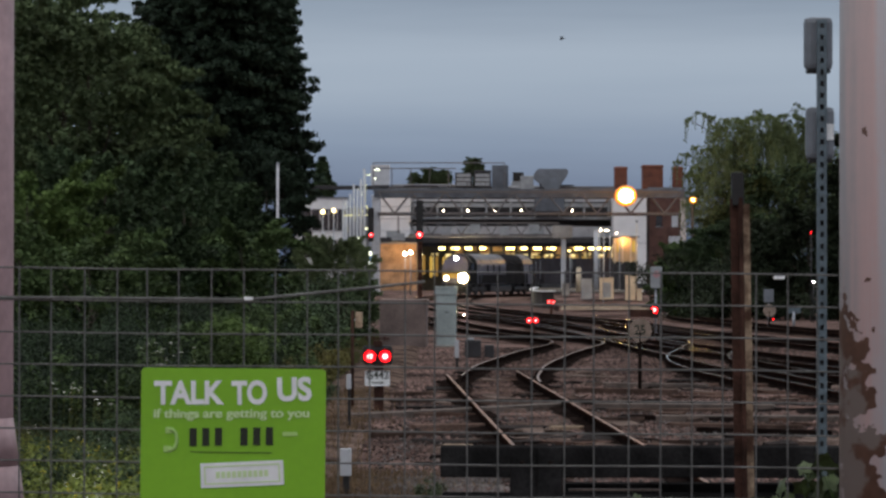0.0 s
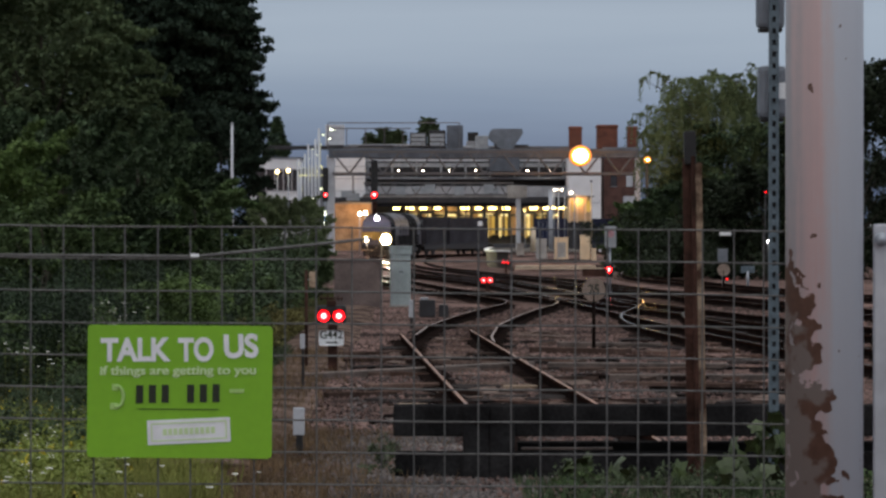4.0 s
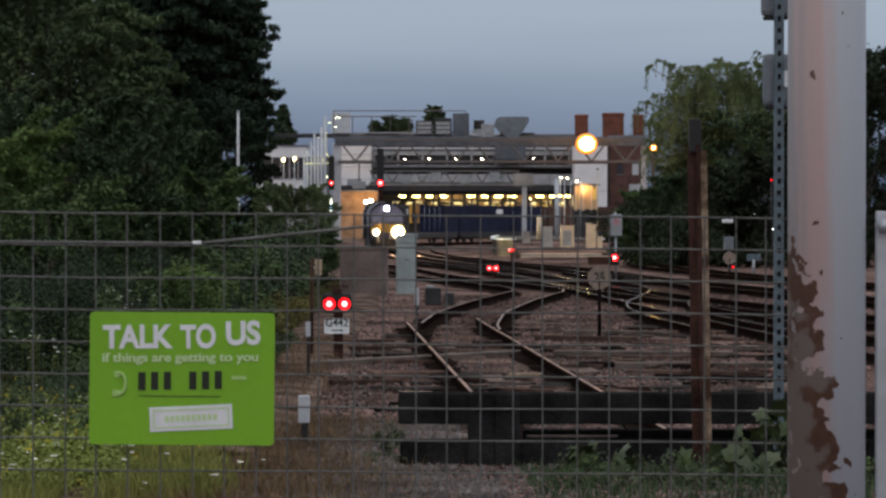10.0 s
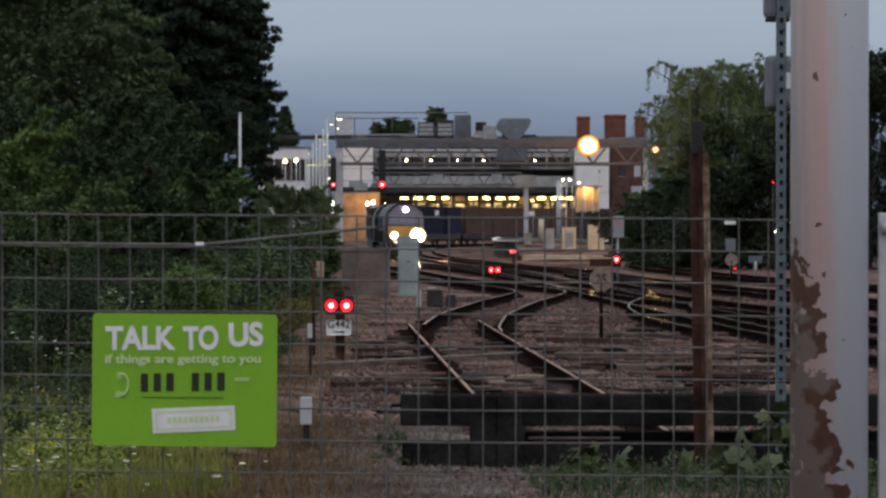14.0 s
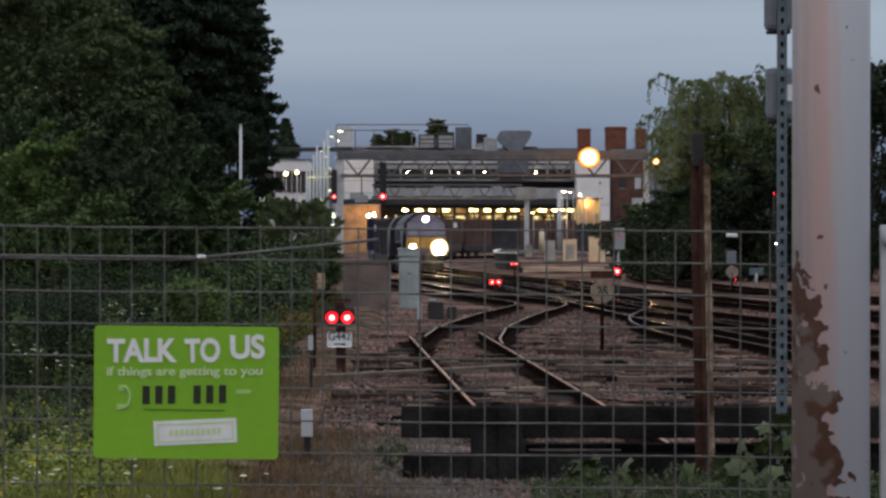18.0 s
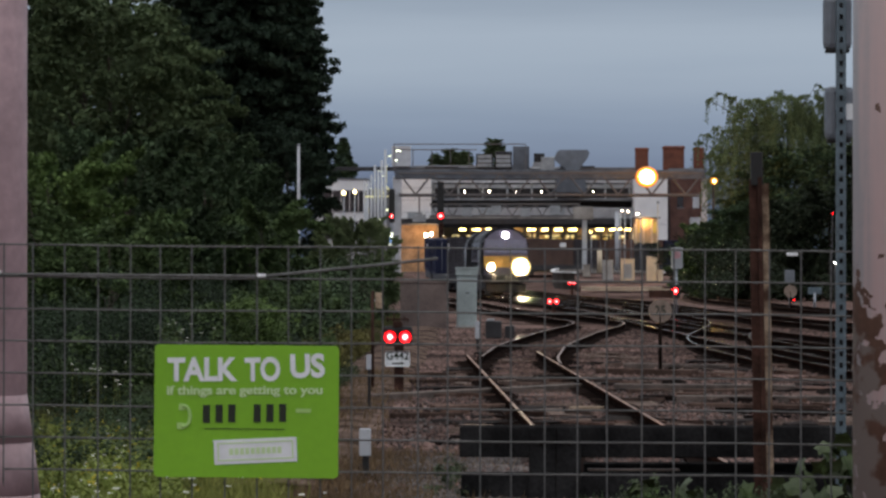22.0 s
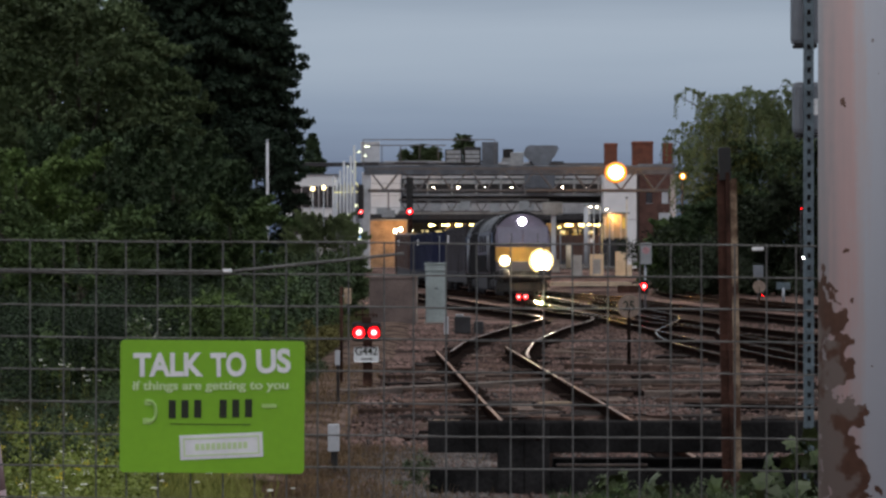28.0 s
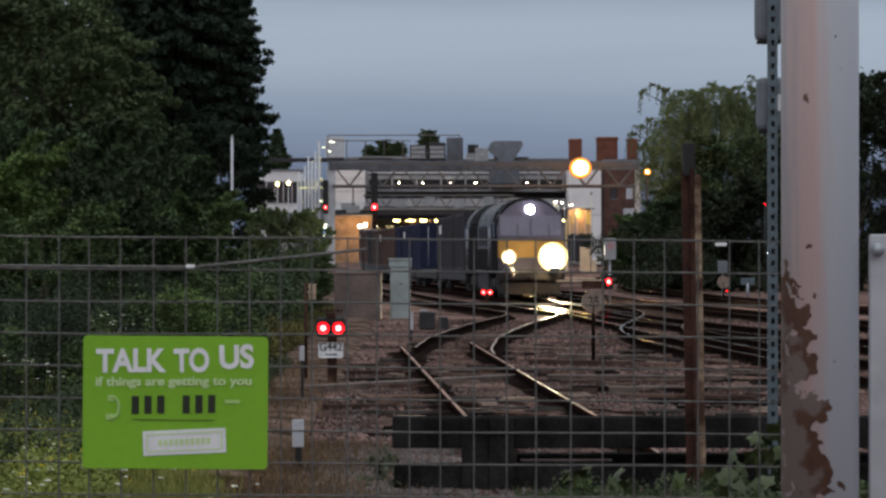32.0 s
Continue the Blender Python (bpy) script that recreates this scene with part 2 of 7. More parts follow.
M_annexe = material("tan_render", (0.34, 0.23, 0.14), 0.85, vary=0.35, scale=0.7, fine=6, bump=0.2)
M_buff = material("buff_render", (0.50, 0.38, 0.24), 0.85, vary=0.2, scale=0.6, fine=10, bump=0.1)
M_green = material("lime_green_board", (0.205, 0.465, 0.018), 0.45, vary=0.05, scale=4, fine=60, bump=0.02)
M_greenlite = material("pale_green_print", (0.58, 0.75, 0.40), 0.5, vary=0.05, scale=8, fine=60, bump=0.02)
M_greenfaint = material("faded_green_print", (0.40, 0.62, 0.20), 0.5, vary=0.05, scale=8, fine=60, bump=0.02)
M_print = material("white_print", (0.80, 0.82, 0.84), 0.5, vary=0.06, scale=20, fine=90, bump=0.02)
M_ink = material("black_print", (0.012, 0.02, 0.008), 0.5, vary=0.1, scale=20, fine=90, bump=0.02)
M_glass = material("dark_window_glass", (0.02, 0.025, 0.03), 0.1, 0.0, vary=0.1, scale=1, fine=4, bump=0.0, spec=0.8)
# reflected sky is partly put into this mauve base colour
M_cabglass = material("sky_lit_windscreen", (0.105, 0.095, 0.150), 0.12, 0.0, vary=0.1, scale=1, fine=6, bump=0.0, spec=0.9)
M_cabgrey = material("grey_blue_cab_paint", (0.088, 0.074, 0.112), 0.4, 0.1, vary=0.15, scale=1.0, fine=20, bump=0.05)
M_recess = material("matt_black_paint", (0.016, 0.016, 0.018), 0.9, vary=0.3, scale=1.0, fine=20, bump=0.05, spec=0.03)
M_yellow = material("yellow_cab_end", (0.42, 0.24, 0.055), 0.45, vary=0.15, scale=1.5, fine=25, bump=0.05)
M_locobody = material("glossy_blue_grey_loco_paint", (0.075, 0.068, 0.088), 0.28, 0.2, vary=0.2, scale=0.6, fine=20, bump=0.05, spec=0.5)
M_locoroof = material("sooty_grey_roof", (0.065, 0.064, 0.074), 0.4, 0.2, vary=0.3, scale=0.8, fine=20, bump=0.1, spec=0.4)
M_contblue = material("blue_container_paint", (0.017, 0.021, 0.050), 0.6, 0.0, vary=0.25, scale=0.7, fine=18, bump=0.1, spec=0.12)
M_contbrown = material("brown_container_paint", (0.075, 0.038, 0.027), 0.6, 0.1, vary=0.25, scale=0.7, fine=18, bump=0.1)
M_contgrey = material("grey_container_paint", (0.042, 0.039, 0.046), 0.6, 0.1, vary=0.25, scale=0.7, fine=18, bump=0.1, spec=0.15)
M_bark = material("rough_bark", (0.055, 0.042, 0.033), 0.95, vary=0.4, scale=3, fine=25, bump=0.6)
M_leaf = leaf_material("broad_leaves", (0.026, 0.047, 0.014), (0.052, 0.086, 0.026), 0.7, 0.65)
# paler leaf copy: the lit look of foliage is put into its colour
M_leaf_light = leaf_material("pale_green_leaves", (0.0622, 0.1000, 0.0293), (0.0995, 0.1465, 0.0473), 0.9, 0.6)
M_leaf_mid = leaf_material("dull_green_leaves", (0.0510, 0.0814, 0.0323), (0.0821, 0.1195, 0.0457), 0.8, 0.5)
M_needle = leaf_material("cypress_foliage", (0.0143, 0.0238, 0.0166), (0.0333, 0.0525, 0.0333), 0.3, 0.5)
M_willow = leaf_material("willow_leaves", (0.1038, 0.1357, 0.0627), (0.1593, 0.1961, 0.0918), 0.4, 0.35)
# darker leaf copy with the deep shade put into its colour
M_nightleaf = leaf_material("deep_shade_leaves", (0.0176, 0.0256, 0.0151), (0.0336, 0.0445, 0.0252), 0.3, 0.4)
M_platform = material("dark_platform_face", (0.034, 0.025, 0.019), 0.9, vary=0.3, scale=1.0, fine=12, bump=0.2)
M_greytree = leaf_material("grey_green_crown_leaves", (0.0673, 0.0953, 0.0465), (0.0983, 0.1305, 0.0616), 0.35, 0.45)
# leaf copy darkened for foliage standing in shade
M_shadeleaf = leaf_material("shaded_leaves", (0.0342, 0.0549, 0.0282), (0.0570, 0.0849, 0.0413), 0.9, 0.6)
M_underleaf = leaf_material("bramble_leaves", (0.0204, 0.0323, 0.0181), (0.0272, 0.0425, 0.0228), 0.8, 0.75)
M_olive = leaf_material("olive_leaves", (0.085, 0.078, 0.026), (0.165, 0.150, 0.055), 0.6, 0.5)
M_greyleaf = leaf_material("grey_green_leaves", (0.036, 0.050, 0.026), (0.078, 0.098, 0.056), 2.0, 0.5)
M_grass = leaf_material("rough_grass", (0.1180, 0.1357, 0.0314), (0.2360, 0.2459, 0.0694), 0.8, 0.5)
M_straw = leaf_material("dry_grass", (0.088, 0.060, 0.034), (0.185, 0.125, 0.070), 1.2, 0.45)
M_verge = leaf_material("meadow_leaves", (0.1357, 0.1749, 0.0381), (0.2006, 0.2385, 0.0616), 1.0, 0.6)
M_petal_y = leaf_material("yellow_petals", (0.50, 0.40, 0.03), (0.70, 0.58, 0.08))
M_petal_w = leaf_material("white_petals", (0.55, 0.55, 0.48), (0.80, 0.80, 0.74))
E_sodium = glow("sodium_halo_glow", (1.0, 0.27, 0.015), 1.0)
E_sodiummid = glow("sodium_inner_glow", (1.0, 0.42, 0.05), 2.2)
E_sodiumdim = glow("sodium_dim_glow", (1.0, 0.40, 0.02), 1.1)
E_headglare = glow("headlight_glare", (1.0, 0.74, 0.28), 2.0)
E_sodiumcore = glow("sodium_burner_glow", (1.0, 0.66, 0.22), 28)
E_red = glow("red_signal_glow", (1.0, 0.0006, 0.0030), 9)
E_redrim = glow("red_signal_rim_glow", (1.0, 0.004, 0.012), 0.5)
E_redmid = glow("red_signal_inner_glow", (1.0, 0.016, 0.026), 3.5)
E_redcore = glow("red_signal_core_glow", (1.0, 0.40, 0.38), 5)
E_warm = glow("warm_strip_glow", (1.0, 0.74, 0.24), 14)
E_window = glow("lit_window_glow", (1.0, 0.62, 0.10), 0.62)
E_windowdim = glow("dim_window_glow", (1.0, 0.55, 0.10), 0.30)
E_windowpale = glow("pale_window_glow", (1.0, 0.76, 0.28), 0.95)
E_white = glow("white_bulkhead_glow", (1.0, 0.82, 0.56), 40)
E_head = glow("headlight_glow", (1.0, 0.84, 0.48), 2800)
E_marker = glow("marker_light_glow", (1.0, 0.95, 0.85), 60)
E_top = glow("top_light_glow", (0.95, 0.97, 1.0), 60)
E_counter = glow("lit_counter_glow", (1.0, 0.80, 0.36), 1.3)
E_mast = glow("mast_lamp_glow", (0.95, 1.0, 0.62), 2.5)
E_office = glow("warm_office_lamp_glow", (1.0, 0.78, 0.36), 9)
E_maststrip = glow("mast_strip_glow", (1.0, 0.98, 0.66), 0.42)
E_stair = glow("lit_stair_glow", (1.0, 0.95, 0.45), 0.9)
E_blue = glow("blue_sign_glow", (0.25, 0.5, 1.0), 4)
E_coolwhite = glow("cool_lamp_glow", (0.95, 1.0, 0.72), 6)


# ---- building helpers ----
def box(bm, cx, cy, cz, sx, sy, sz, m=None):
    """A box by its centre and full sizes, into bm."""
    ret = bmesh.ops.create_cube(bm, size=1.0)
    mat = Matrix.Translation((cx, cy, cz)) @ Matrix.Diagonal((sx, sy, sz, 1))
    bmesh.ops.transform(bm, matrix=(m @ mat if m else mat), verts=ret["verts"])
    return ret["verts"]


def rod(bm, a, b, r, r2=None, seg=8):
    """A round bar from a to b."""
    a, b = Vector(a), Vector(b)
    d = b - a
    ret = bmesh.ops.create_cone(bm, cap_ends=True, segments=seg, radius1=r, radius2=r if r2 is None else r2, depth=d.length)
    m = Matrix.Translation((a + b) / 2) @ d.to_track_quat("Z", "Y").to_matrix().to_4x4()
    bmesh.ops.transform(bm, matrix=m, verts=ret["verts"])
    return ret["verts"]


def ball(bm, c, r, sub=2, squash=(1, 1, 1)):
    ret = bmesh.ops.create_icosphere(bm, subdivisions=sub, radius=r)
    bmesh.ops.transform(bm, matrix=Matrix.Translation(c) @ Matrix.Diagonal((*squash, 1)), verts=ret["verts"])
    return ret["verts"]


def bevelled(bm, width, seg=2):
    bmesh.ops.bevel(bm, geom=list(bm.edges), offset=width, segments=seg, affect="EDGES", profile=0.6)
    return bm


def mesh_of(name, bm, mat, smooth=False):
    me = bpy.data.meshes.new(name)
    bm.to_mesh(me)
    bm.free()
    me.materials.append(mat)
    if smooth:
        me.shade_smooth()
    return me


def part(name, bm, mat, parent, label="", smooth=False):
    """One mesh object under a thing or a part."""
    ob = new(name, mesh_of(name, bm, mat, smooth))
    ob.parent = parent
    if label:
        ob["label"] = label
    return ob


def thing(name, label, category, place=(0, 0, 0), rz=0, group="", kind=""):
    ob = new(name)
    ob.empty_display_size = 0.2
    ob.matrix_basis = pose(*place, 0, 0, rz)
    return tagged(ob, label, category, group, kind)


def boxpart(name, parent, mat, c, s, bevel=0.0, label="", m=None):
    bm = bmesh.new()
    box(bm, *c, *s, m)
    if bevel:
        bevelled(bm, bevel)
    return part(name, bm, mat, parent, label)


def rodpart(name, parent, mat, a, b, r, r2=None, seg=10, label=""):
    bm = bmesh.new()
    rod(bm, a, b, r, r2, seg)
    return part(name, bm, mat, parent, label, True)


def whole(name, bm, mat, label, category, place=(0, 0, 0), rz=0, group="", kind="", smooth=False):
    ob = new(name, mesh_of(name, bm, mat, smooth))
    ob.matrix_basis = pose(*place, 0, 0, rz)
    return tagged(ob, label, category, group, kind)


def quads(name, verts, faces, mat, smooth=False):
    me = bpy.data.meshes.new(name)
    me.from_pydata(verts.tolist() if hasattr(verts, "tolist") else verts, [], faces.tolist() if hasattr(faces, "tolist") else faces)
    me.materials.append(mat)
    if smooth:
        me.shade_smooth()
    return me


GROUND = ((0, 0.30), (20, 0.16), (26, -0.05), (34, -0.17), (60, -0.18), (100, -0.18), (140, -0.20), (165, -0.34), (190, -0.46),
          (228, -0.52), (248, -0.42), (264, -0.20), (292, -0.03), (330, 0.02), (420, 0.02))


def ground_z(y):
    """Height of the ballast; the line dips a little on its way to the station."""
    return float(np.interp(y, [g[0] for g in GROUND], [g[1] for g in GROUND]))


def rail_z(y):
    return ground_z(max(y, 34)) + 0.19


def spline(points, step=1.0):
    """A smooth line (Catmull-Rom) through plan points, as an even polyline."""
    p = [Vector((*q, 0)) for q in points]
    p = [2 * p[0] - p[1]] + p + [2 * p[-1] - p[-2]]
    fine = []
    for i in range(1, len(p) - 2):
        a, b, c, d = p[i - 1], p[i], p[i + 1], p[i + 2]
        for k in range(24):
            t = k / 24
            fine.append(0.5 * ((2 * b) + (c - a) * t + (2 * a - 5 * b + 4 * c - d) * t * t + (3 * b - a - 3 * c + d) * t ** 3))
    fine.append(p[-2])
    xy = np.array([(v.x, v.y) for v in fine])
    arc = np.concatenate([[0], np.cumsum(np.hypot(*np.diff(xy, axis=0).T))])
    n = max(2, int(arc[-1] / step))
    s = np.linspace(0, arc[-1], n + 1)
    return np.stack([np.interp(s, arc, xy[:, 0]), np.interp(s, arc, xy[:, 1])], 1), s


# ---- ground and tracks ----
def ground_sheet():
    ys = [-30, -5, 5, 12, 16, 20, 23, 26, 30, 34, 40, 50, 60, 80, 100, 120, 140, 152, 165, 178, 190, 210, 228, 238, 248, 256, 264, 278, 292, 330, 420, 800, 2500]
    xs = [-1500, -300, -80, -40, -25, -16, -10, -6, -4, -2.6, -1, 1, 3, 5, 8, 12, 18, 30, 60, 150, 400, 1500]
    verts, faces = [], []
    for y in ys:
        for x in xs:
            bank = 0.5 * max(0.0, min(1.0, (-x - 4.5) / 4)) * (1 if 28 < y < 200 else 0.3)
            verts.append((x, y, ground_z(y) + bank + 0.02 * math.sin(x * 1.7 + y * 0.6)))
    w = len(xs)
    for j in range(len(ys) - 1):
        for i in range(w - 1):
            faces.append((j * w + i, j * w + i + 1, (j + 1) * w + i + 1, (j + 1) * w + i))
    ob = new("ground", quads("ground", verts, faces, M_ballast, True))
    tagged(ob, "brown-grey railway ballast and bare earth across the yard", "ground", kind="structure")


ground_sheet()

RAIL = ((-0.020, 0.0), (0.020, 0.0), (0.035, -0.010), (0.034, -0.045), (0.012, -0.06), (0.012, -0.13), (0.085, -0.17), (-0.085, -0.17), (-0.012, -0.13), (-0.012, -0.06), (-0.034, -0.045), (-0.036, -0.010))


def rail(parent, line, offset, mat, y_min=-1e9, y_max=1e9):
    """One rail swept along a plan line, at a distance to its side."""
    d = np.gradient(line, axis=0)
    d /= np.hypot(d[:, 0], d[:, 1])[:, None]
    nrm = np.stack([-d[:, 1], d[:, 0]], 1)
    pts = line + nrm * offset
    keep = (pts[:, 1] > y_min) & (pts[:, 1] < y_max)
    pts, nrm = pts[keep], nrm[keep]
    k = len(RAIL)
    verts, faces = [], []
    for (x, y), (nx, ny) in zip(pts, nrm):
        z = rail_z(y)
        for u, v in RAIL:
            verts.append((x + nx * u, y + ny * u, z + v))
    for j in range(len(pts) - 1):
        for i in range(k):
            a, b = j * k + i, j * k + (i + 1) % k
            faces.append((a, b, b + k, a + k))
    faces.append(tuple(range(k)))
    faces.append(tuple(range((len(pts) - 1) * k, len(pts) * k))[::-1])
    me = quads("rail", verts, faces, mat)
    me.materials.append(M_rust)
    me.materials.append(M_railflank)
    idx = [1 if f >= len(faces) - 2 else 0 if f % k == 0 else 2 if f % k in (1, 2, k - 2, k - 1) else 1 for f in range(len(faces))]
    me.polygons.foreach_set("material_index", idx)
    ob = new("rail", me)
    ob.parent = parent
    return ob


def cess_path():
    """A strip of trodden lighter gravel beside the siding."""
    verts, faces = [], []
    ys = [27, 32, 38, 44, 50, 56, 64, 72, 80, 88, 93]
    for y in ys:
        for k in range(5):
            x = -2.75 - 0.004 * y + (1.35 + 0.12 * math.sin(y * 0.4)) * k / 4
            verts.append((x, y, ground_z(y) + 0.075 - (0.06 if k in (0, 4) else 0) + 0.015 * math.sin(x * 1.7 + y * 0.6)))
    for j in range(len(ys) - 1):
        for i in range(4):
            faces.append((j * 5 + i, j * 5 + i + 1, j * 5 + 6 + i, j * 5 + 5 + i))
    ob = new("path", quads("path", verts, faces, M_path, True))
    tagged(ob, "narrow trodden gravel path beside the siding", "path", kind="structure")


cess_path()


def verge_sheet():
    """Dark soil under the rough grass on the bank side."""
    verts, faces = [], []
    ys = [-10, 5, 12, 16, 20, 23, 26, 30, 34, 40, 46, 52, 60, 70, 80, 100, 118]
    xs = [-60, -40, -25, -16, -10, -8.5, -7, -6, -5, -4.2, -3.6, -3.1, -2.75]
    for y in ys:
        for k, x in enumerate(xs):
            bank = 0.5 * max(0.0, min(1.0, (-x - 4.5) / 4)) * (1 if 28 < y < 200 else 0.3)
            edge = (0.15 * math.sin(y * 0.9) - 0.004 * y) if k == len(xs) - 1 else 0.0
            verts.append((x + edge, y, ground_z(y) + bank + 0.045 - (0.04 if k == len(xs) - 1 else 0) + 0.02 * math.sin(x * 1.7 + y * 0.6)))
    w = len(xs)
    for j in range(len(ys) - 1):
        for i in range(w - 1):
            faces.append((j * w + i, j * w + i + 1, (j + 1) * w + i + 1, (j + 1) * w + i))
    ob = new("verge", quads("verge", verts, faces, M_soil, True))
    tagged(ob, "dark earth of the overgrown verge beside the railway", "verge", kind="structure")


verge_sheet()
SLEEPER = None


def track(points, label, mat, near=0, sleepers=1e9, step=0.65, ends=(1e9, 1e9), starts=(-1e9, -1e9)):
    """A railway line: two rails between starts and ends, and its sleepers as far as sleepers, those nearer than near as single pieces."""
    global SLEEPER
    line, s = spline(points, 0.8)
    root = thing("railway_track", label, "railway track", kind="structure")
    for side, start, stop in zip((-0.7525, 0.7525), starts, ends):
        rail(root, line, side, mat, start, stop)
    if SLEEPER is None:
        bm = bmesh.new()
        box(bm, 0, 0, 0, 2.6, 0.25, 0.13)
        bevelled(bm, 0.012, 1)
        SLEEPER = mesh_of("sleeper", bm, M_sleeper)
    rng = random.Random(len(label))
    bm = bmesh.new()
    for q in np.arange(0.2, s[-1], step):
        x, y = np.interp(q, s, line[:, 0]), np.interp(q, s, line[:, 1])
        x2, y2 = np.interp(q + 0.4, s, line[:, 0]), np.interp(q + 0.4, s, line[:, 1])
        m = Matrix.Translation((x + rng.uniform(-0.04, 0.04), y, rail_z(y) - 0.250 + rng.uniform(-0.03, 0.022))) @ Matrix.Rotation(
            math.atan2(y2 - y, x2 - x) - math.pi / 2 + rng.uniform(-0.02, 0.02), 4, "Z")
        if y > sleepers:
            continue
        if y < near:
            ob = new("sleeper", SLEEPER)
            ob.parent = root
            ob.matrix_basis = m
        elif y < 200:
            box(bm, 0, 0, 0, 2.6, 0.25, 0.13, m)
    if len(bm.verts):
        rest = part("sleepers", bm, M_sleeper, root)
        rest["kind"] = "stuff"
    else:
        bm.free()
    return root


MAIN = ((110, 470), (60, 405), (30, 362), (17, 338), (8, 322), (2.9, 311.5), (0, 303.5), (-2.75, 293), (-4.6, 281), (-5.35, 268), (-5.3, 258), (-4.65, 246),
        (-3.27, 227), (-1.02, 196), (0.43, 173), (2.23, 145), (3.5, 120), (4.8, 90), (6.3, 60), (8.2, 34))
SIDING = ((1.425, 27.5), (1.05, 36.7), (0.515, 49.9), (-0.13, 65.8))
TURNOUT = ((0.27, 58), (0.27, 61), (0.42, 65.3), (0.64, 70), (1.55, 81), (2.62, 91), (2.75, 96), (2.1, 102), (1.0, 110), (-0.3, 120), (-1.6, 135),
           (-2.9, 152), (-4.4, 175), (-6.2, 200), (-8, 227), (-9, 250))
track(MAIN, "main running line with polished rails curving out of the station", M_rail, near=75)
def rail_shade_strip(parent, points, y_max):
    """Near-black strips along both rails of a line, painting the rails' shade."""
    line, _ = spline(points, 0.8)
    d = np.gradient(line, axis=0)
    d /= np.hypot(d[:, 0], d[:, 1])[:, None]
    rng = np.random.default_rng(8)
    keep = [k for k in range(len(line)) if 27 < line[k, 1] < y_max]
    for side in (-0.7525, 0.7525):
        v, f = [], []
        for k in keep:
            n = Vector((-d[k, 1], d[k, 0], 0))
            p = Vector((line[k, 0], line[k, 1], ground_z(line[k, 1]) + 0.046)) + n * side
            v += [tuple(p - n * rng.uniform(0.16, 0.34)), tuple(p + Vector((0, 0, 0.012))), tuple(p + n * rng.uniform(0.14, 0.30))]
        for k in range(len(keep) - 1):
            f += [(3 * k, 3 * k + 1, 3 * k + 4, 3 * k + 3), (3 * k + 1, 3 * k + 2, 3 * k + 5, 3 * k + 4)]
        strip = new("rail_shade", quads("rail_shade", v, f, M_rust))
        strip.parent = parent
        strip["label"] = "near-black strip painting the shade along the rail"


rail_shade_strip(track(SIDING, "straight rusty siding with brown rails ending at a timber buffer stop", M_rail_dull, near=62, sleepers=61.3, ends=(65.7, 63.2)), SIDING, 64)
rail_shade_strip(track(TURNOUT, "sharply curving turnout rails with bright worn heads", M_rail_curve, near=82, starts=(58, 61.8)), TURNOUT, 120)
track(((5.6, 58), (5.05, 68), (5.2, 77), (6.1, 86), (6.8, 93), (7.0, 99), (6.75, 108), (6.3, 118), (5.6, 130)), "crossover line with polished curving rails", M_rail, near=70)
track(((16, 52), (12.6, 70), (9.9, 91), (7.9, 109), (6.9, 121), (5.6, 145), (3.9, 173), (2.4, 196), (0.1, 227), (-1.3, 246), (-1.9, 262), (-1.3, 281), (0.6, 293), (3.6, 303), (11.5, 321), (21, 338)),
      "running line with polished rails beside the main line", M_rail, near=60)
track(((22, 70), (16.5, 90), (12.6, 112), (10.8, 136), (10.4, 155), (11.2, 180), (12.8, 210), (14, 260), (18, 310)), "far running line below the dark trees", M_rail, near=0)
track(((12.5, 44), (9.2, 62), (6.2, 84), (4.2, 104), (2.9, 124), (1.0, 150), (-1.0, 176)), "converging line with polished rails across the yard", M_rail, near=66)


def ballast_stones():
    rng = np.random.default_rng(4)
    n = 46000
    u = rng.random(n)
    y = 17 + 77 * u ** 1.6
    x = rng.uniform(-3.2, 9.5, n) * (0.35 + y / 80)
    r = rng.uniform(0.011, 0.030, n) * (1 + (y - 24) / 90)
    z = np.array([ground_z(v) for v in y])
    base = np.array([(1, 0, 0), (0, 1, 0), (-1, 0, 0), (0, -1, 0), (0, 0, 1), (0, 0, -1)], float)
    tri = np.array([(0, 1, 4), (1, 2, 4), (2, 3, 4), (3, 0, 4), (1, 0, 5), (2, 1, 5), (3, 2, 5), (0, 3, 5)])
    v = base[None] * r[:, None, None] * rng.uniform(0.6, 1.4, (n, 6, 1))
    a = rng.uniform(0, 6.28, n)
    c, s = np.cos(a), np.sin(a)
    vx = v[:, :, 0] * c[:, None] - v[:, :, 1] * s[:, None]
    vy = v[:, :, 0] * s[:, None] + v[:, :, 1] * c[:, None]
    verts = np.stack([vx + x[:, None], vy + y[:, None], v[:, :, 2] * 0.8 + (z + 0.012)[:, None]], 2).reshape(-1, 3)
    faces = (tri[None] + (np.arange(n) * 6)[:, None, None]).reshape(-1, 3)
    ob = new("ballast_stones", quads("ballast_stones", verts, faces, M_stone))
    tagged(ob, "loose grey and brown ballast stones between the tracks", "ballast", kind="stuff")


ballast_stones()


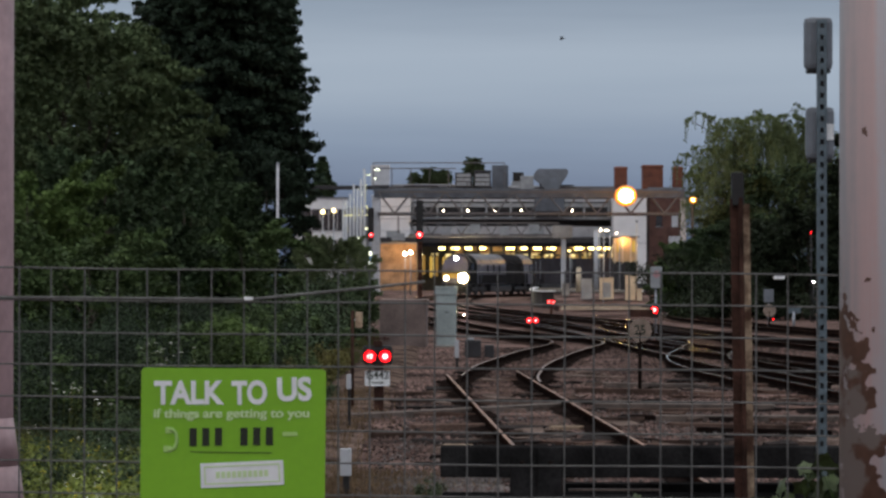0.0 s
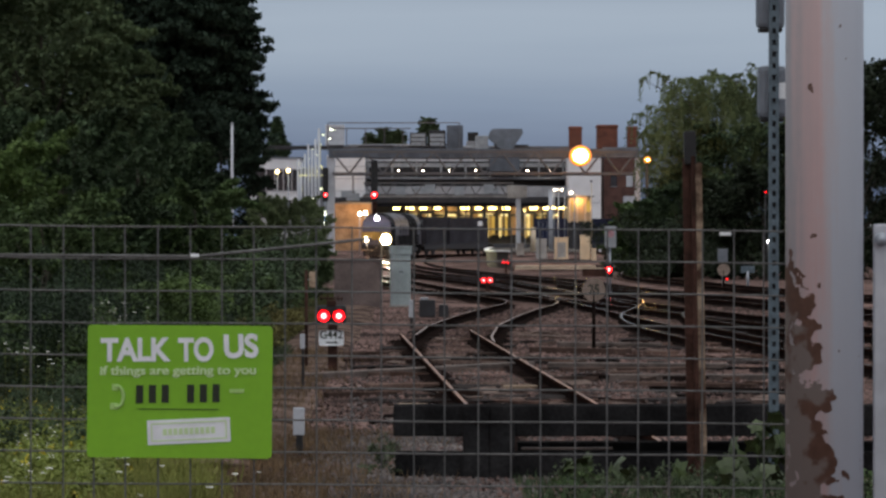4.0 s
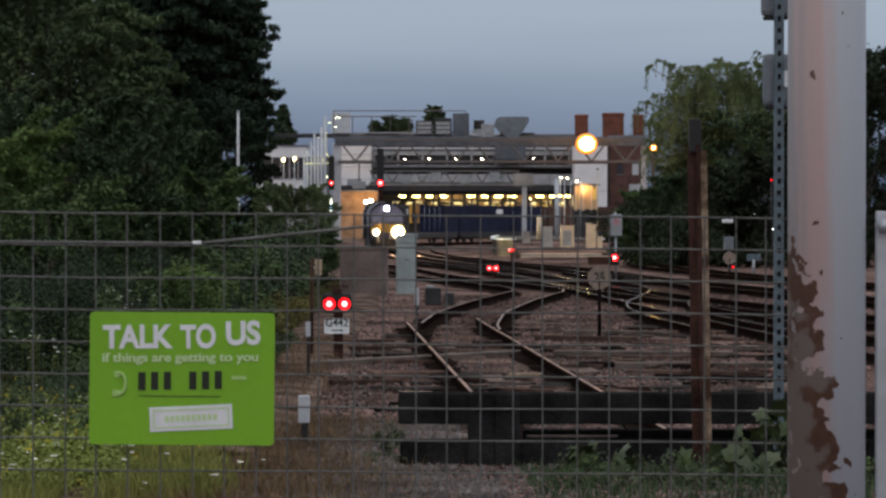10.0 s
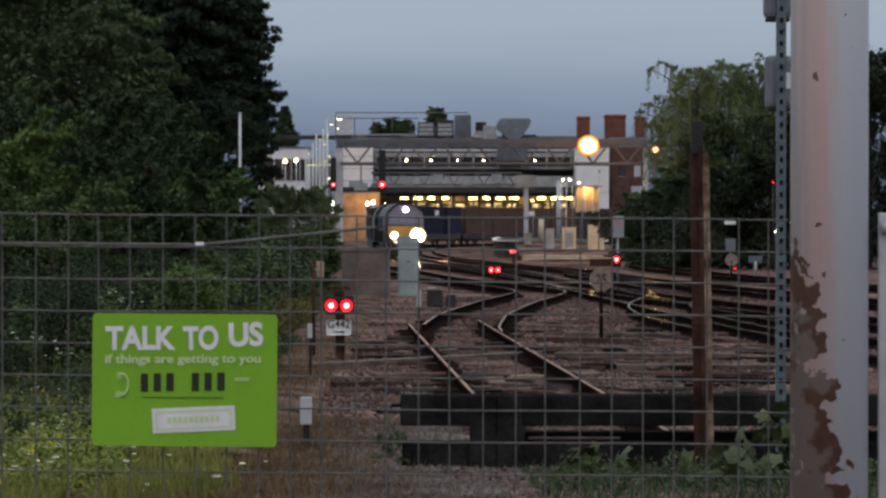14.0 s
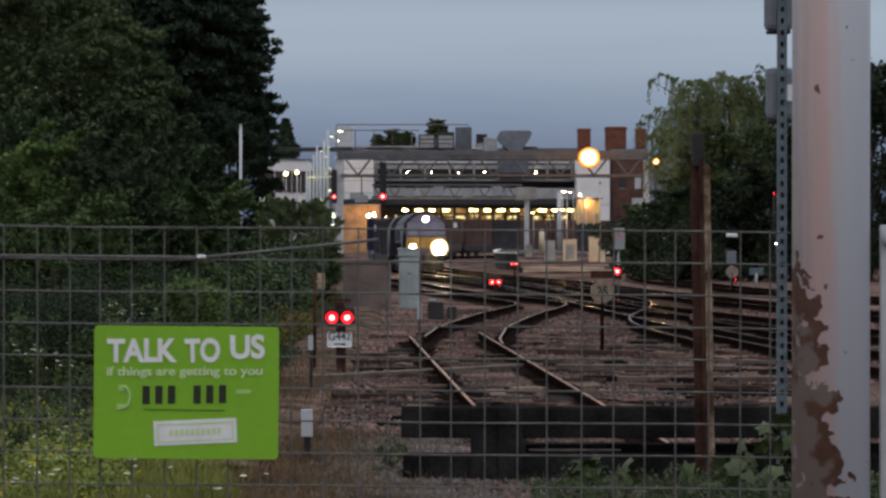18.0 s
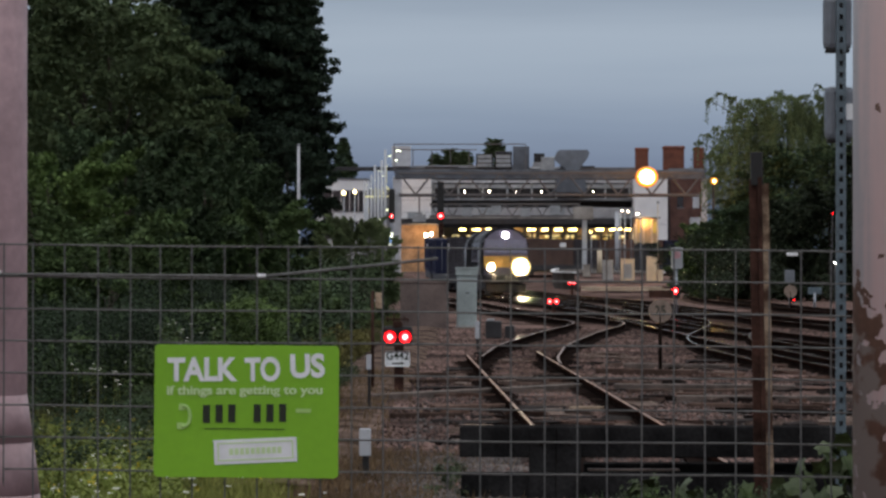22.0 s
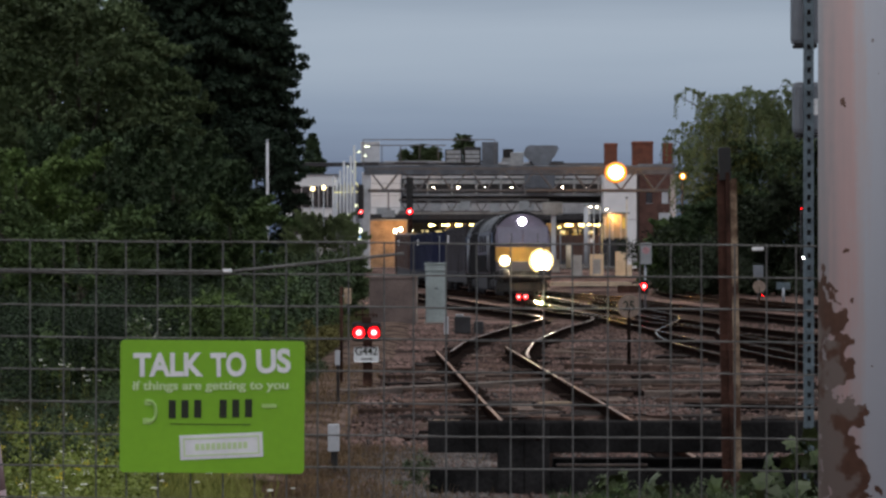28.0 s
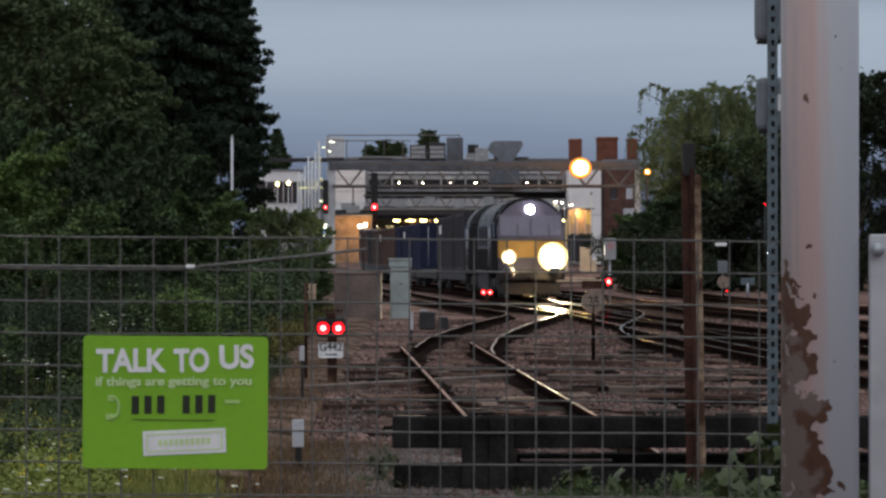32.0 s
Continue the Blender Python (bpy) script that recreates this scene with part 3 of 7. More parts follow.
def grey_chippings():
    """Grey stone tipped about the buffer stop and over the siding."""
    rng = np.random.default_rng(14)
    n = 11900
    y = np.concatenate([rng.uniform(20, 33, 6500), rng.uniform(20.5, 25.8, 900), rng.uniform(28, 50, 2500), rng.uniform(20, 23.2, 2000)])
    x = np.concatenate([rng.normal(-0.45, 0.36, 6500), rng.uniform(0.2, 3.6, 900), rng.uniform(-1.2, 3.4, 2500), rng.uniform(-0.5, 0.4, 2000)])
    r = rng.uniform(0.010, 0.030, n)
    z = np.array([ground_z(v) for v in y])
    base = np.array([(1, 0, 0), (0, 1, 0), (-1, 0, 0), (0, -1, 0), (0, 0, 1), (0, 0, -1)], float)
    tri = np.array([(0, 1, 4), (1, 2, 4), (2, 3, 4), (3, 0, 4), (1, 0, 5), (2, 1, 5), (3, 2, 5), (0, 3, 5)])
    v = base[None] * r[:, None, None] * rng.uniform(0.6, 1.4, (n, 6, 1))
    verts = np.stack([v[:, :, 0] + x[:, None], v[:, :, 1] + y[:, None], v[:, :, 2] * 0.8 + (z + 0.014)[:, None]], 2).reshape(-1, 3)
    faces = (tri[None] + (np.arange(n) * 6)[:, None, None]).reshape(-1, 3)
    ob = new("grey_chippings", quads("grey_chippings", verts, faces, M_chip))
    tagged(ob, "loose grey stone chippings about the buffer stop", "ballast", kind="stuff")


grey_chippings()


def lying_timber(a, b, w, h, mat, label):
    """An old timber or rail left lying on the ballast."""
    a, b = Vector((*a, ground_z(a[1]) + h / 2 - 0.01)), Vector((*b, ground_z(b[1]) + h / 2 - 0.01))
    bm = bmesh.new()
    d = b - a
    m = Matrix.Translation((a + b) / 2) @ Matrix.Rotation(math.atan2(d.y, d.x), 4, "Z")
    box(bm, 0, 0, 0, d.length, w, h, m)
    bevelled(bm, 0.01, 1)
    whole("lying_timber", bm, mat, label, "timber", group="timbers on the ballast")


M_timberpale = material("grey_weathered_bearer", (0.095, 0.073, 0.063), 0.9, vary=0.4, scale=3, fine=30, bump=0.3)
M_paletimber = material("bleached_timber", (0.30, 0.22, 0.15), 0.9, vary=0.3, scale=3, fine=30, bump=0.3)
lying_timber((-2.0, 46.5), (1.45, 51.0), 0.26, 0.11, M_timberpale, "long weathered timber lying across the siding ballast")
lying_timber((1.75, 50.6), (4.6, 50.2), 0.26, 0.11, M_timberpale, "long weathered timber lying beside the siding rails")
lying_timber((-1.0, 43.4), (0.1, 43.8), 0.25, 0.10, M_sleeper, "old grey sleeper lying loose on the ballast")
lying_timber((0.9, 43.6), (1.35, 43.7), 0.2, 0.07, M_paletimber, "short bleached board lying on the ballast")
lying_timber((-0.52, 38.7), (-0.17, 38.6), 0.18, 0.08, M_paletimber, "short bleached board lying on the ballast")
lying_timber((1.1, 38.9), (1.55, 38.8), 0.14, 0.06, M_paletimber, "short bleached board lying on the ballast")
lying_timber((2.0, 46.8), (3.9, 46.0), 0.25, 0.09, M_rust, "rusty length of rail lying on the ballast")
lying_timber((2.9, 43.0), (4.6, 42.2), 0.2, 0.09, M_rust, "rusty length of rail lying on the ballast")
lying_timber((1.7, 57.5), (3.4, 56.5), 0.25, 0.12, M_sleeper, "old dark sleeper lying loose on the ballast")


for k, (yy, xa, xb) in enumerate(((44.6, 2.6, 4.4), (46.3, 2.5, 5.6), (49.2, 1.9, 4.2), (60.5, 2.3, 4.2))):
    lying_timber((xa, yy), (xb, yy - 0.7 + 0.5 * (k % 3)), 0.24, 0.08 + 0.03 * (k % 2), M_timberpale if k % 2 else M_sleeper, "long weathered turnout bearer lying on the ballast")
for k, (yy, xa, xb) in enumerate(((56.0, -2.6, -0.9), (53.0, -1.6, -0.6), (41.5, -1.5, -0.6), (47.5, -1.4, -0.5))):
    lying_timber((xa, yy), (xb, yy + 0.3), 0.22, 0.08, M_sleeper, "old grey sleeper lying loose beside the siding")


def yard_debris():
    """Odd ends of timber, cable and clinker lying among the rails."""
    rng = random.Random(33)
    M_clinker = material("dark_clinker", (0.020, 0.0155, 0.0145), 0.95, vary=0.4, scale=4, fine=20, bump=0.6, spec=0.1)
    M_palebits = material("pale_rubble", (0.13, 0.095, 0.080), 0.95, vary=0.4, scale=4, fine=20, bump=0.6, spec=0.1)
    M_brownbits = material("brown_rotten_timber", (0.080, 0.048, 0.037), 0.95, vary=0.4, scale=4, fine=20, bump=0.6, spec=0.1)
    for mat, n, lab in ((M_clinker, 70, "dark clinker and cable ends scattered between the rails"), (M_palebits, 90, "pale rubble scattered between the rails"),
                        (M_brownbits, 55, "brown rotten timber scraps scattered between the rails")):
        bm = bmesh.new()
        for k in range(n):
            y = 35 + 34 * rng.random() ** 1.3
            x = rng.uniform(-0.9, 6.0) * y / 50
            big = rng.random() < 0.35
            length = rng.uniform(0.5, 1.4) if big else rng.uniform(0.15, 0.6)
            w, h = rng.uniform(0.08, 0.3), rng.uniform(0.03, 0.085)
            m = Matrix.Translation((x, y, ground_z(y) + h * 0.35)) @ Euler((rng.uniform(-0.15, 0.15), rng.uniform(-0.03, 0.03), rng.gauss(0, 0.4))).to_matrix().to_4x4()
            vs = box(bm, 0, 0, 0, length, w, h, m)
            for v in vs:
                v.co += Vector((rng.uniform(-0.06, 0.06), rng.uniform(-0.05, 0.05), rng.uniform(-0.015, 0.015)))
        ob = new("debris", mesh_of("debris", bm, mat))
        tagged(ob, lab, "debris", kind="stuff")


yard_debris()


# ---- the fence, its posts and its sign ----
def fence():
    root = thing("mesh_fence", "grey welded wire mesh fence along the railway boundary", "fence", (0, 7.2, 0))
    slope = -0.0075
    n = 0
    v_bm = bmesh.new()
    rod(v_bm, (0, 0, 0.28), (0, 0, 1.975), 0.0021, seg=6)
    v_mesh = mesh_of("vertical_wire", v_bm, M_wire)
    wx = [-1.34 + 0.2675 * k for k in range(9)]
    ring = [(0.0021 * math.cos(q), 0.0021 * math.sin(q)) for q in (0.5, 1.55, 2.6, 3.65, 4.7, 5.75)]
    hv = [(x, 0.005 + u, 0.0012 * math.sin(k * 2.1) + v) for k, x in enumerate(wx) for u, v in ring]
    hf = [(k * 6 + i, k * 6 + (i + 1) % 6, k * 6 + 6 + (i + 1) % 6, k * 6 + 6 + i) for k in range(8) for i in range(6)]
    h_mesh = quads("horizontal_wire", hv, hf, M_wire)
    x = -1.086 - 3 * 0.0730
    while x < 0.80:
        ob = new("vertical_wire", v_mesh)
        ob.parent = root
        ob.matrix_basis = pose(x, 0, slope * (x + 0.2), 0, random.Random(n).uniform(-0.15, 0.15), 0)
        x += 0.0730
        n += 1
    for k in range(23):
        ob = new("horizontal_wire", h_mesh)
        ob.parent = root
        ob.matrix_basis = pose(0, 0, 1.971 - 0.0735 * k + slope * 0.2, 0, -math.degrees(slope), 0)
    bm = bmesh.new()
    for a, b in (((-1.34, -0.006, 1.912), (-0.56, -0.006, 1.906)), ((-0.56, -0.006, 1.906), (-0.30, -0.006, 1.932)), ((-0.30, -0.006, 1.932), (-0.16, -0.006, 1.947))):
        rod(bm, a, b, 0.0035, seg=6)
    part("strand_wire", bm, M_wire, root, "loose grey strand wire tied along the mesh")
    boxpart("wire_tie", root, M_print, (-0.563, -0.012, 1.908), (0.020, 0.006, 0.008), 0.002, "white plastic tie")
    boxpart("wire_tie", root, M_print, (-1.17, -0.012, 1.916), (0.022, 0.006, 0.008), 0.002, "white plastic tie")
    boxpart("wire_tie", root, M_print, (0.647, -0.008, 1.957), (0.026, 0.006, 0.008), 0.002, "white plastic tie")


fence()


def painted_post_material():
    """Old pale paint, worn through to brown rust on one flank."""
    m = bpy.data.materials.new("flaking_painted_post")
    m.use_nodes = True
    n, l = m.node_tree.nodes, m.node_tree.links
    b = n["Principled BSDF"]
    b.inputs["Roughness"].default_value = 0.5
    tc, sep = n.new("ShaderNodeTexCoord"), n.new("ShaderNodeSeparateXYZ")
    patch, fine = n.new("ShaderNodeTexNoise"), n.new("ShaderNodeTexNoise")
    patch.inputs["Scale"].default_value, patch.inputs["Detail"].default_value = 19.0, 3.5
    fine.inputs["Scale"].default_value, fine.inputs["Detail"].default_value = 45, 5
    for t in (patch, fine):
        l.new(tc.outputs["Object"], t.inputs["Vector"])
    l.new(tc.outputs["Object"], sep.inputs[0])
    # the rust spreads wider towards the foot
    def calc(op, u, v):
        node = n.new("ShaderNodeMath")
        node.operation = op
        for k, q in enumerate((u, v)):
            if isinstance(q, (int, float)):
                node.inputs[k].default_value = q
            else:
                l.new(q, node.inputs[k])
        return node.outputs[0]
    drop = calc("SUBTRACT", 1.75, sep.outputs["Z"])
    border = calc("ADD", calc("MULTIPLY", drop, 0.15), -0.034)
    inward = calc("SUBTRACT", border, sep.outputs["X"])
    lumps = calc("MULTIPLY", calc("SUBTRACT", patch.outputs["Fac"], 0.5), 4.2)
    ragged = calc("ADD", calc("MINIMUM", calc("MULTIPLY", inward, 22.0), 0.42), lumps)
    top = calc("MINIMUM", calc("MULTIPLY", calc("ADD", drop, 0.10), 9.0), 0.0)
    dots = n.new("ShaderNodeTexNoise")
    dots.inputs["Scale"].default_value, dots.inputs["Detail"].default_value = 34.0, 2
    l.new(tc.outputs["Object"], dots.inputs["Vector"])
    chips = calc("MULTIPLY", calc("SUBTRACT", dots.outputs["Fac"], 0.715), 30.0)
    cover = calc("MAXIMUM", calc("ADD", calc("ADD", ragged, top), 0.5), chips)
    edge = n.new("ShaderNodeValToRGB")
    edge.color_ramp.elements[0].position, edge.color_ramp.elements[1].position = 0.47, 0.53
    l.new(cover, edge.inputs[0])
    # an old grey primer shows behind the rust, low on the flank
    bare = n.new("ShaderNodeTexNoise")
    bare.inputs["Scale"].default_value, bare.inputs["Detail"].default_value = 17.0, 3
    l.new(tc.outputs["Object"], bare.inputs["Vector"])
    deep = calc("ADD", calc("MULTIPLY", calc("SUBTRACT", inward, 0.035), 16.0), calc("MULTIPLY", calc("SUBTRACT", bare.outputs["Fac"], 0.5), 4.5))
    primer = n.new("ShaderNodeMapRange")
    primer.inputs["From Min"].default_value, primer.inputs["From Max"].default_value = -0.15, 0.25
    l.new(calc("ADD", deep, calc("MINIMUM", calc("MULTIPLY", drop, 8.0), 0.0)), primer.inputs["Value"])
    paint, rust = n.new("ShaderNodeValToRGB"), n.new("ShaderNodeValToRGB")
    # paint colour by x: pinkish reflection and blue-white highlight are put in here
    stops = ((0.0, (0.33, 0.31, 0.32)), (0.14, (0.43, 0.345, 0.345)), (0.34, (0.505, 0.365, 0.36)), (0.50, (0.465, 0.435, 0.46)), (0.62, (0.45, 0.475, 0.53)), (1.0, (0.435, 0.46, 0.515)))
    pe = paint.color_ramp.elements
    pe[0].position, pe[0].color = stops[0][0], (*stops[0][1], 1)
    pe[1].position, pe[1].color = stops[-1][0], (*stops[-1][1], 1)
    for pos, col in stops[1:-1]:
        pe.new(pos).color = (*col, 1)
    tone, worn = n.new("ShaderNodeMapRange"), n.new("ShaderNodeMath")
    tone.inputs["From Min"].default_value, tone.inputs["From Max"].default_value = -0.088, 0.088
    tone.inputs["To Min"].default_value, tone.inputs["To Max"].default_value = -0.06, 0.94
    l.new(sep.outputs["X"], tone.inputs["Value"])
    worn.operation = "MULTIPLY_ADD"
    l.new(fine.outputs["Fac"], worn.inputs[0])
    worn.inputs[1].default_value = 0.12
    smap, streak = n.new("ShaderNodeMapping"), n.new("ShaderNodeTexNoise")
    smap.inputs["Scale"].default_value = (55, 55, 2.2)
    streak.inputs["Scale"].default_value, streak.inputs["Detail"].default_value = 1.0, 4
    l.new(tc.outputs["Object"], smap.inputs[0])
    l.new(smap.outputs[0], streak.inputs["Vector"])
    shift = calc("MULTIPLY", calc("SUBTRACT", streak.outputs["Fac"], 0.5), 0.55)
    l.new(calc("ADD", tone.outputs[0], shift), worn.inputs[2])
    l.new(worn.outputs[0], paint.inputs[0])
    rust.color_ramp.elements[0].color, rust.color_ramp.elements[1].color = (0.054, 0.026, 0.018, 1), (0.165, 0.088, 0.062, 1)
    l.new(fine.outputs["Fac"], rust.inputs[0])
    mix = n.new("ShaderNodeMix")
    mix.data_type = "RGBA"
    l.new(edge.outputs[0], mix.inputs["Factor"])
    l.new(paint.outputs[0], mix.inputs["A"])
    worn_mix = n.new("ShaderNodeMix")
    worn_mix.data_type = "RGBA"
    worn_mix.inputs["B"].default_value = (0.20, 0.165, 0.15, 1)
    l.new(primer.outputs[0], worn_mix.inputs["Factor"])
    l.new(rust.outputs[0], worn_mix.inputs["A"])
    l.new(worn_mix.outputs["Result"], mix.inputs["B"])
    l.new(mix.outputs["Result"], b.inputs["Base Color"])
    bump = n.new("ShaderNodeBump")
    bump.inputs["Strength"].default_value, bump.inputs["Distance"].default_value = 0.35, 0.004
    l.new(edge.outputs[0], bump.inputs["Height"])
    l.new(bump.outputs[0], b.inputs["Normal"])
    return m


M_postpaint = painted_post_material()
M_plainpost = material("pale_pinkish_post_paint", (0.40, 0.275, 0.295), 0.55, vary=0.15, scale=5, fine=40, bump=0.1)
tube = bmesh.new()
rod(tube, (0, 0, 0.25), (0, 0, 4.2), 0.0885, seg=48)
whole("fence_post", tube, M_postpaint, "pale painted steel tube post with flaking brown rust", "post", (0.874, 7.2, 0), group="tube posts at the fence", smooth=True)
post2 = thing("fence_post", "pale painted steel tube post with a swollen base sleeve", "post", (-1.2065, 7.302, 0), group="tube posts at the fence")
rodpart("tube", post2, M_plainpost, (0, 0, 0.25), (0, 0, 4.2), 0.0885, seg=48)
bm = bmesh.new()
for za, zb, ra, rb in ((0.25, 1.25, 0.135, 0.131), (1.25, 1.40, 0.131, 0.119), (1.40, 1.52, 0.119, 0.104), (1.52, 1.63, 0.104, 0.0888)):
    rod(bm, (0, 0, za), (0, 0, zb), ra, rb, seg=48)
part("base_sleeve", bm, M_plainpost, post2, "dented grey base sleeve", True)

gate = thing("gate_post", "flat grey steel gate post with a round bolt head", "gate post", (1.045, 7.2, 0))
boxpart("plate", gate, M_pale, (0, 0, 1.11), (0.118, 0.02, 1.74), 0.004)
boxpart("top_lug", gate, M_pale, (0.045, 0, 1.995), (0.03, 0.02, 0.03), 0.003)
rodpart("bolt_head", gate, M_galv, (-0.043, -0.012, 1.945), (-0.043, -0.028, 1.945), 0.016, seg=16)


def text_mesh(name, body, size, mat, place, parent, thick=0.0, squash=1.0, rz=0.0, depth=0.0006, label=""):
    """Lettering in the built-in font, standing on a board that faces the viewer."""
    cu = bpy.data.curves.new(name, "FONT")
    cu.body, cu.size, cu.offset, cu.extrude = body, size, thick, depth
    cu.align_x, cu.align_y = "CENTER", "CENTER"
    tmp = bpy.data.objects.new(name, cu)
    me = bpy.data.meshes.new_from_object(tmp)
    bpy.data.objects.remove(tmp)
    me.materials.clear()
    me.materials.append(mat)
    ob = new(name, me)
    ob.parent = parent
    ob.matrix_basis = Matrix.Translation(place) @ Matrix.Rotation(math.pi / 2, 4, "X") @ Matrix.Rotation(radians(rz), 4, "Z") @ Matrix.Diagonal((squash, 1, 1, 1))
    if label:
        ob["label"] = label
    return ob


def sign():
    root = thing("fence_sign", "bright lime green helpline sign fixed to the mesh fence", "sign", (-0.597, 7.182, 1.598))
    root.matrix_basis = pose(-0.597, 7.182, 1.598, 0, 0.5, 0)
    bm = bmesh.new()
    box(bm, 0, 0, 0, 0.421, 0.004, 0.302)
    es = [e for e in bm.edges if abs((e.verts[0].co - e.verts[1].co).y) > 0.003]
    bmesh.ops.bevel(bm, geom=es, offset=0.010, segments=4, affect="EDGES", profile=0.5)
    part("board", bm, M_green, root)
    y = -0.0035
    for word, x, z, rz in (("TALK", -0.103, 0.092, 0.8), ("TO", 0.037, 0.0935, 1.5), ("US", 0.138, 0.1025, 2.0)):
        text_mesh("lettering", word, 0.072, M_print, (x, y, z), root, 0.0026, {"TALK": 0.88, "TO": 0.78, "US": 0.95}[word], rz)
    text_mesh("lettering", "if things are getting to you", 0.0285, M_greenlite, (-0.0045, y, 0.0478), root, 0.0005, 1.18, 0.8)
    text_mesh("lettering", "if things are getting to you", 0.0285, M_greenlite, (-0.0034, y - 0.0003, 0.0481), root, 0.0005, 1.18, 0.8)
    for k, x in enumerate((-0.091, -0.062, -0.033, 0.025, 0.054, 0.083)):
        boxpart("number_bar", root, M_ink, (x, y, -0.0065 + 0.0008 * k), (0.0165, 0.0014, 0.041), 0.0004, "black bar of printed figures")
    boxpart("underline", root, M_ink, (-0.004, y, -0.040), (0.185, 0.001, 0.0016), 0, "thin black underline")
    boxpart("small_print", root, M_greenfaint, (0.130, y, 0.003), (0.034, 0.001, 0.009), 0.0003, "small pale printed line")
    bm = bmesh.new()
    for k in range(8):
        a0, a1 = radians(-112 + k * 28), radians(-84 + k * 28)
        rod(bm, (-0.142 + 0.014 * math.cos(a0), y, -0.012 + 0.024 * math.sin(a0)), (-0.142 + 0.014 * math.cos(a1), y, -0.012 + 0.024 * math.sin(a1)), 0.0038, seg=6)
    box(bm, -0.147, y, 0.009, 0.014, 0.0016, 0.014)
    box(bm, -0.149, y, -0.034, 0.018, 0.0016, 0.014)
    part("handset_mark", bm, M_greenfaint, root, "pale green telephone handset outline")
    m = Matrix.Rotation(radians(-3.0), 4, "Y")
    bm = bmesh.new()
    box(bm, 0.017, y, -0.0905, 0.189, 0.0012, 0.056, m)
    part("logo_panel", bm, M_print, root, "white panel with a plain mark")
    bm = bmesh.new()
    for cx, cz, sx, sz in ((0.017, -0.071, 0.172, 0.003), (0.017, -0.110, 0.172, 0.003), (-0.068, -0.0905, 0.003, 0.040), (0.102, -0.0905, 0.003, 0.040)):
        box(bm, cx, y - 0.0009, cz, sx, 0.0008, sz, m)
    part("logo_frame", bm, M_greenlite, root)
    bm = bmesh.new()
    for k in range(10):
        box(bm, -0.038 + k * 0.0122, y - 0.0009, -0.0905, 0.0088, 0.0008, 0.0145, m)
    part("logo_mark", bm, M_greenlite, root, "row of pale green blocks")


sign()


# ---- buffer stop and the posts beside it ----
def buffer_stop():
    root = thing("buffer_stop", "black tarred timber buffer stop at the end of the siding", "buffer stop", (0, 26.0, 0))
    g = -0.04
    boxpart("beam", root, M_beam, (1.62, 0, 0.435), (4.0, 0.26, 0.255), 0.015)
    boxpart("beam", root, M_beam, (1.66, 0.02, 0.050), (4.05, 0.26, 0.24), 0.015)
    boxpart("upright", root, M_beam, (0.30, -0.15, 0.2), (0.22, 0.05, 0.72), 0.012)
    boxpart("upright", root, M_beam, (0.515, -0.16, 0.2), (0.205, 0.05, 0.72), 0.012)
    boxpart("upright", root, M_beam, (3.3, -0.15, 0.2), (0.2, 0.05, 0.7), 0.012)
    boxpart("packing_board", root, M_timberpale, (1.05, -0.06, 0.205), (0.75, 0.10, 0.014), 0.002, "thin weathered packing board")
    boxpart("back_beam", root, M_beam, (2.15, 0.30, 0.09), (3.0, 0.2, 0.30), 0.015)
    for x in (0.29, 0.52, 3.3):
        rodpart("bolt", root, M_rust, (x, -0.175, 0.43), (x, -0.2, 0.43), 0.02, seg=8)


buffer_stop()

strut = thing("perforated_post", "tall galvanised perforated steel post carrying two small boxes", "post", (2.696, 25.4, 0))
bm = bmesh.new()
PITCH, TOP = 0.0935, 4.03
for k in range(44):
    z = TOP - 0.03 - (k + 1) * PITCH
    for sx in (-0.0265, 0.0265):
        box(bm, sx, 0, z + PITCH / 2, 0.025, 0.006, PITCH)
    box(bm, 0, 0, z + 0.026, 0.028, 0.006, 0.052)
box(bm, 0, 0, TOP - 0.015, 0.078, 0.006, 0.03)
for sx in (-0.0375, 0.0375):
    box(bm, sx, 0.028, TOP / 2 - 0.05, 0.004, 0.05, TOP + 0.1)
part("channel", bm, M_strut, strut)
# dark plate puts the channel's inner shade behind the holes
boxpart("back_web", strut, M_dark, (0, 0.052, TOP / 2 - 0.05), (0.07, 0.004, TOP + 0.1), 0, "dark plate painting the shade inside the channel")
for x, z0, z1 in ((-0.018, 3.63, 4.055), (-0.004, 2.905, 3.33)):
    case = boxpart("box", strut, M_hood, (x, 0.135, (z0 + z1) / 2), (0.228, 0.15, z1 - z0), 0.045, "small blue-grey rounded metal box")
    boxpart("base_plate", case, M_black, (x, 0.135, z0 - 0.012), (0.19, 0.13, 0.03), 0.01, "black base plate")
boxpart("sticker", strut, M_print, (0.072, 0.056, 3.125), (0.055, 0.005, 0.13), 0.002, "small white sticker")

rp = thing("rusty_post", "old rusty steel post with a charred dark top", "post", (2.10, 25.62, 0))
rp.matrix_basis = pose(2.10, 25.62, 0.045, 0, -1.0, 0)
boxpart("web", rp, M_rustpost, (0, 0, 1.245), (0.034, 0.12, 2.62), 0.004)
boxpart("flange", rp, M_rustpost, (-0.050, 0, 1.245), (0.068, 0.02, 2.6), 0.004)
boxpart("flange", rp, M_rustpale, (0.048, 0.03, 1.195), (0.058, 0.02, 2.62), 0.004)
boxpart("cap", rp, M_black, (-0.02, 0, 2.625), (0.096, 0.11, 0.27), 0.01, "charred black top")


# ---- signals, signs and lineside boxes ----
def disc(bm, c, r, t=0.02, seg=24):
    rod(bm, (c[0], c[1], c[2]), (c[0], c[1] + t, c[2]), r, seg=seg)


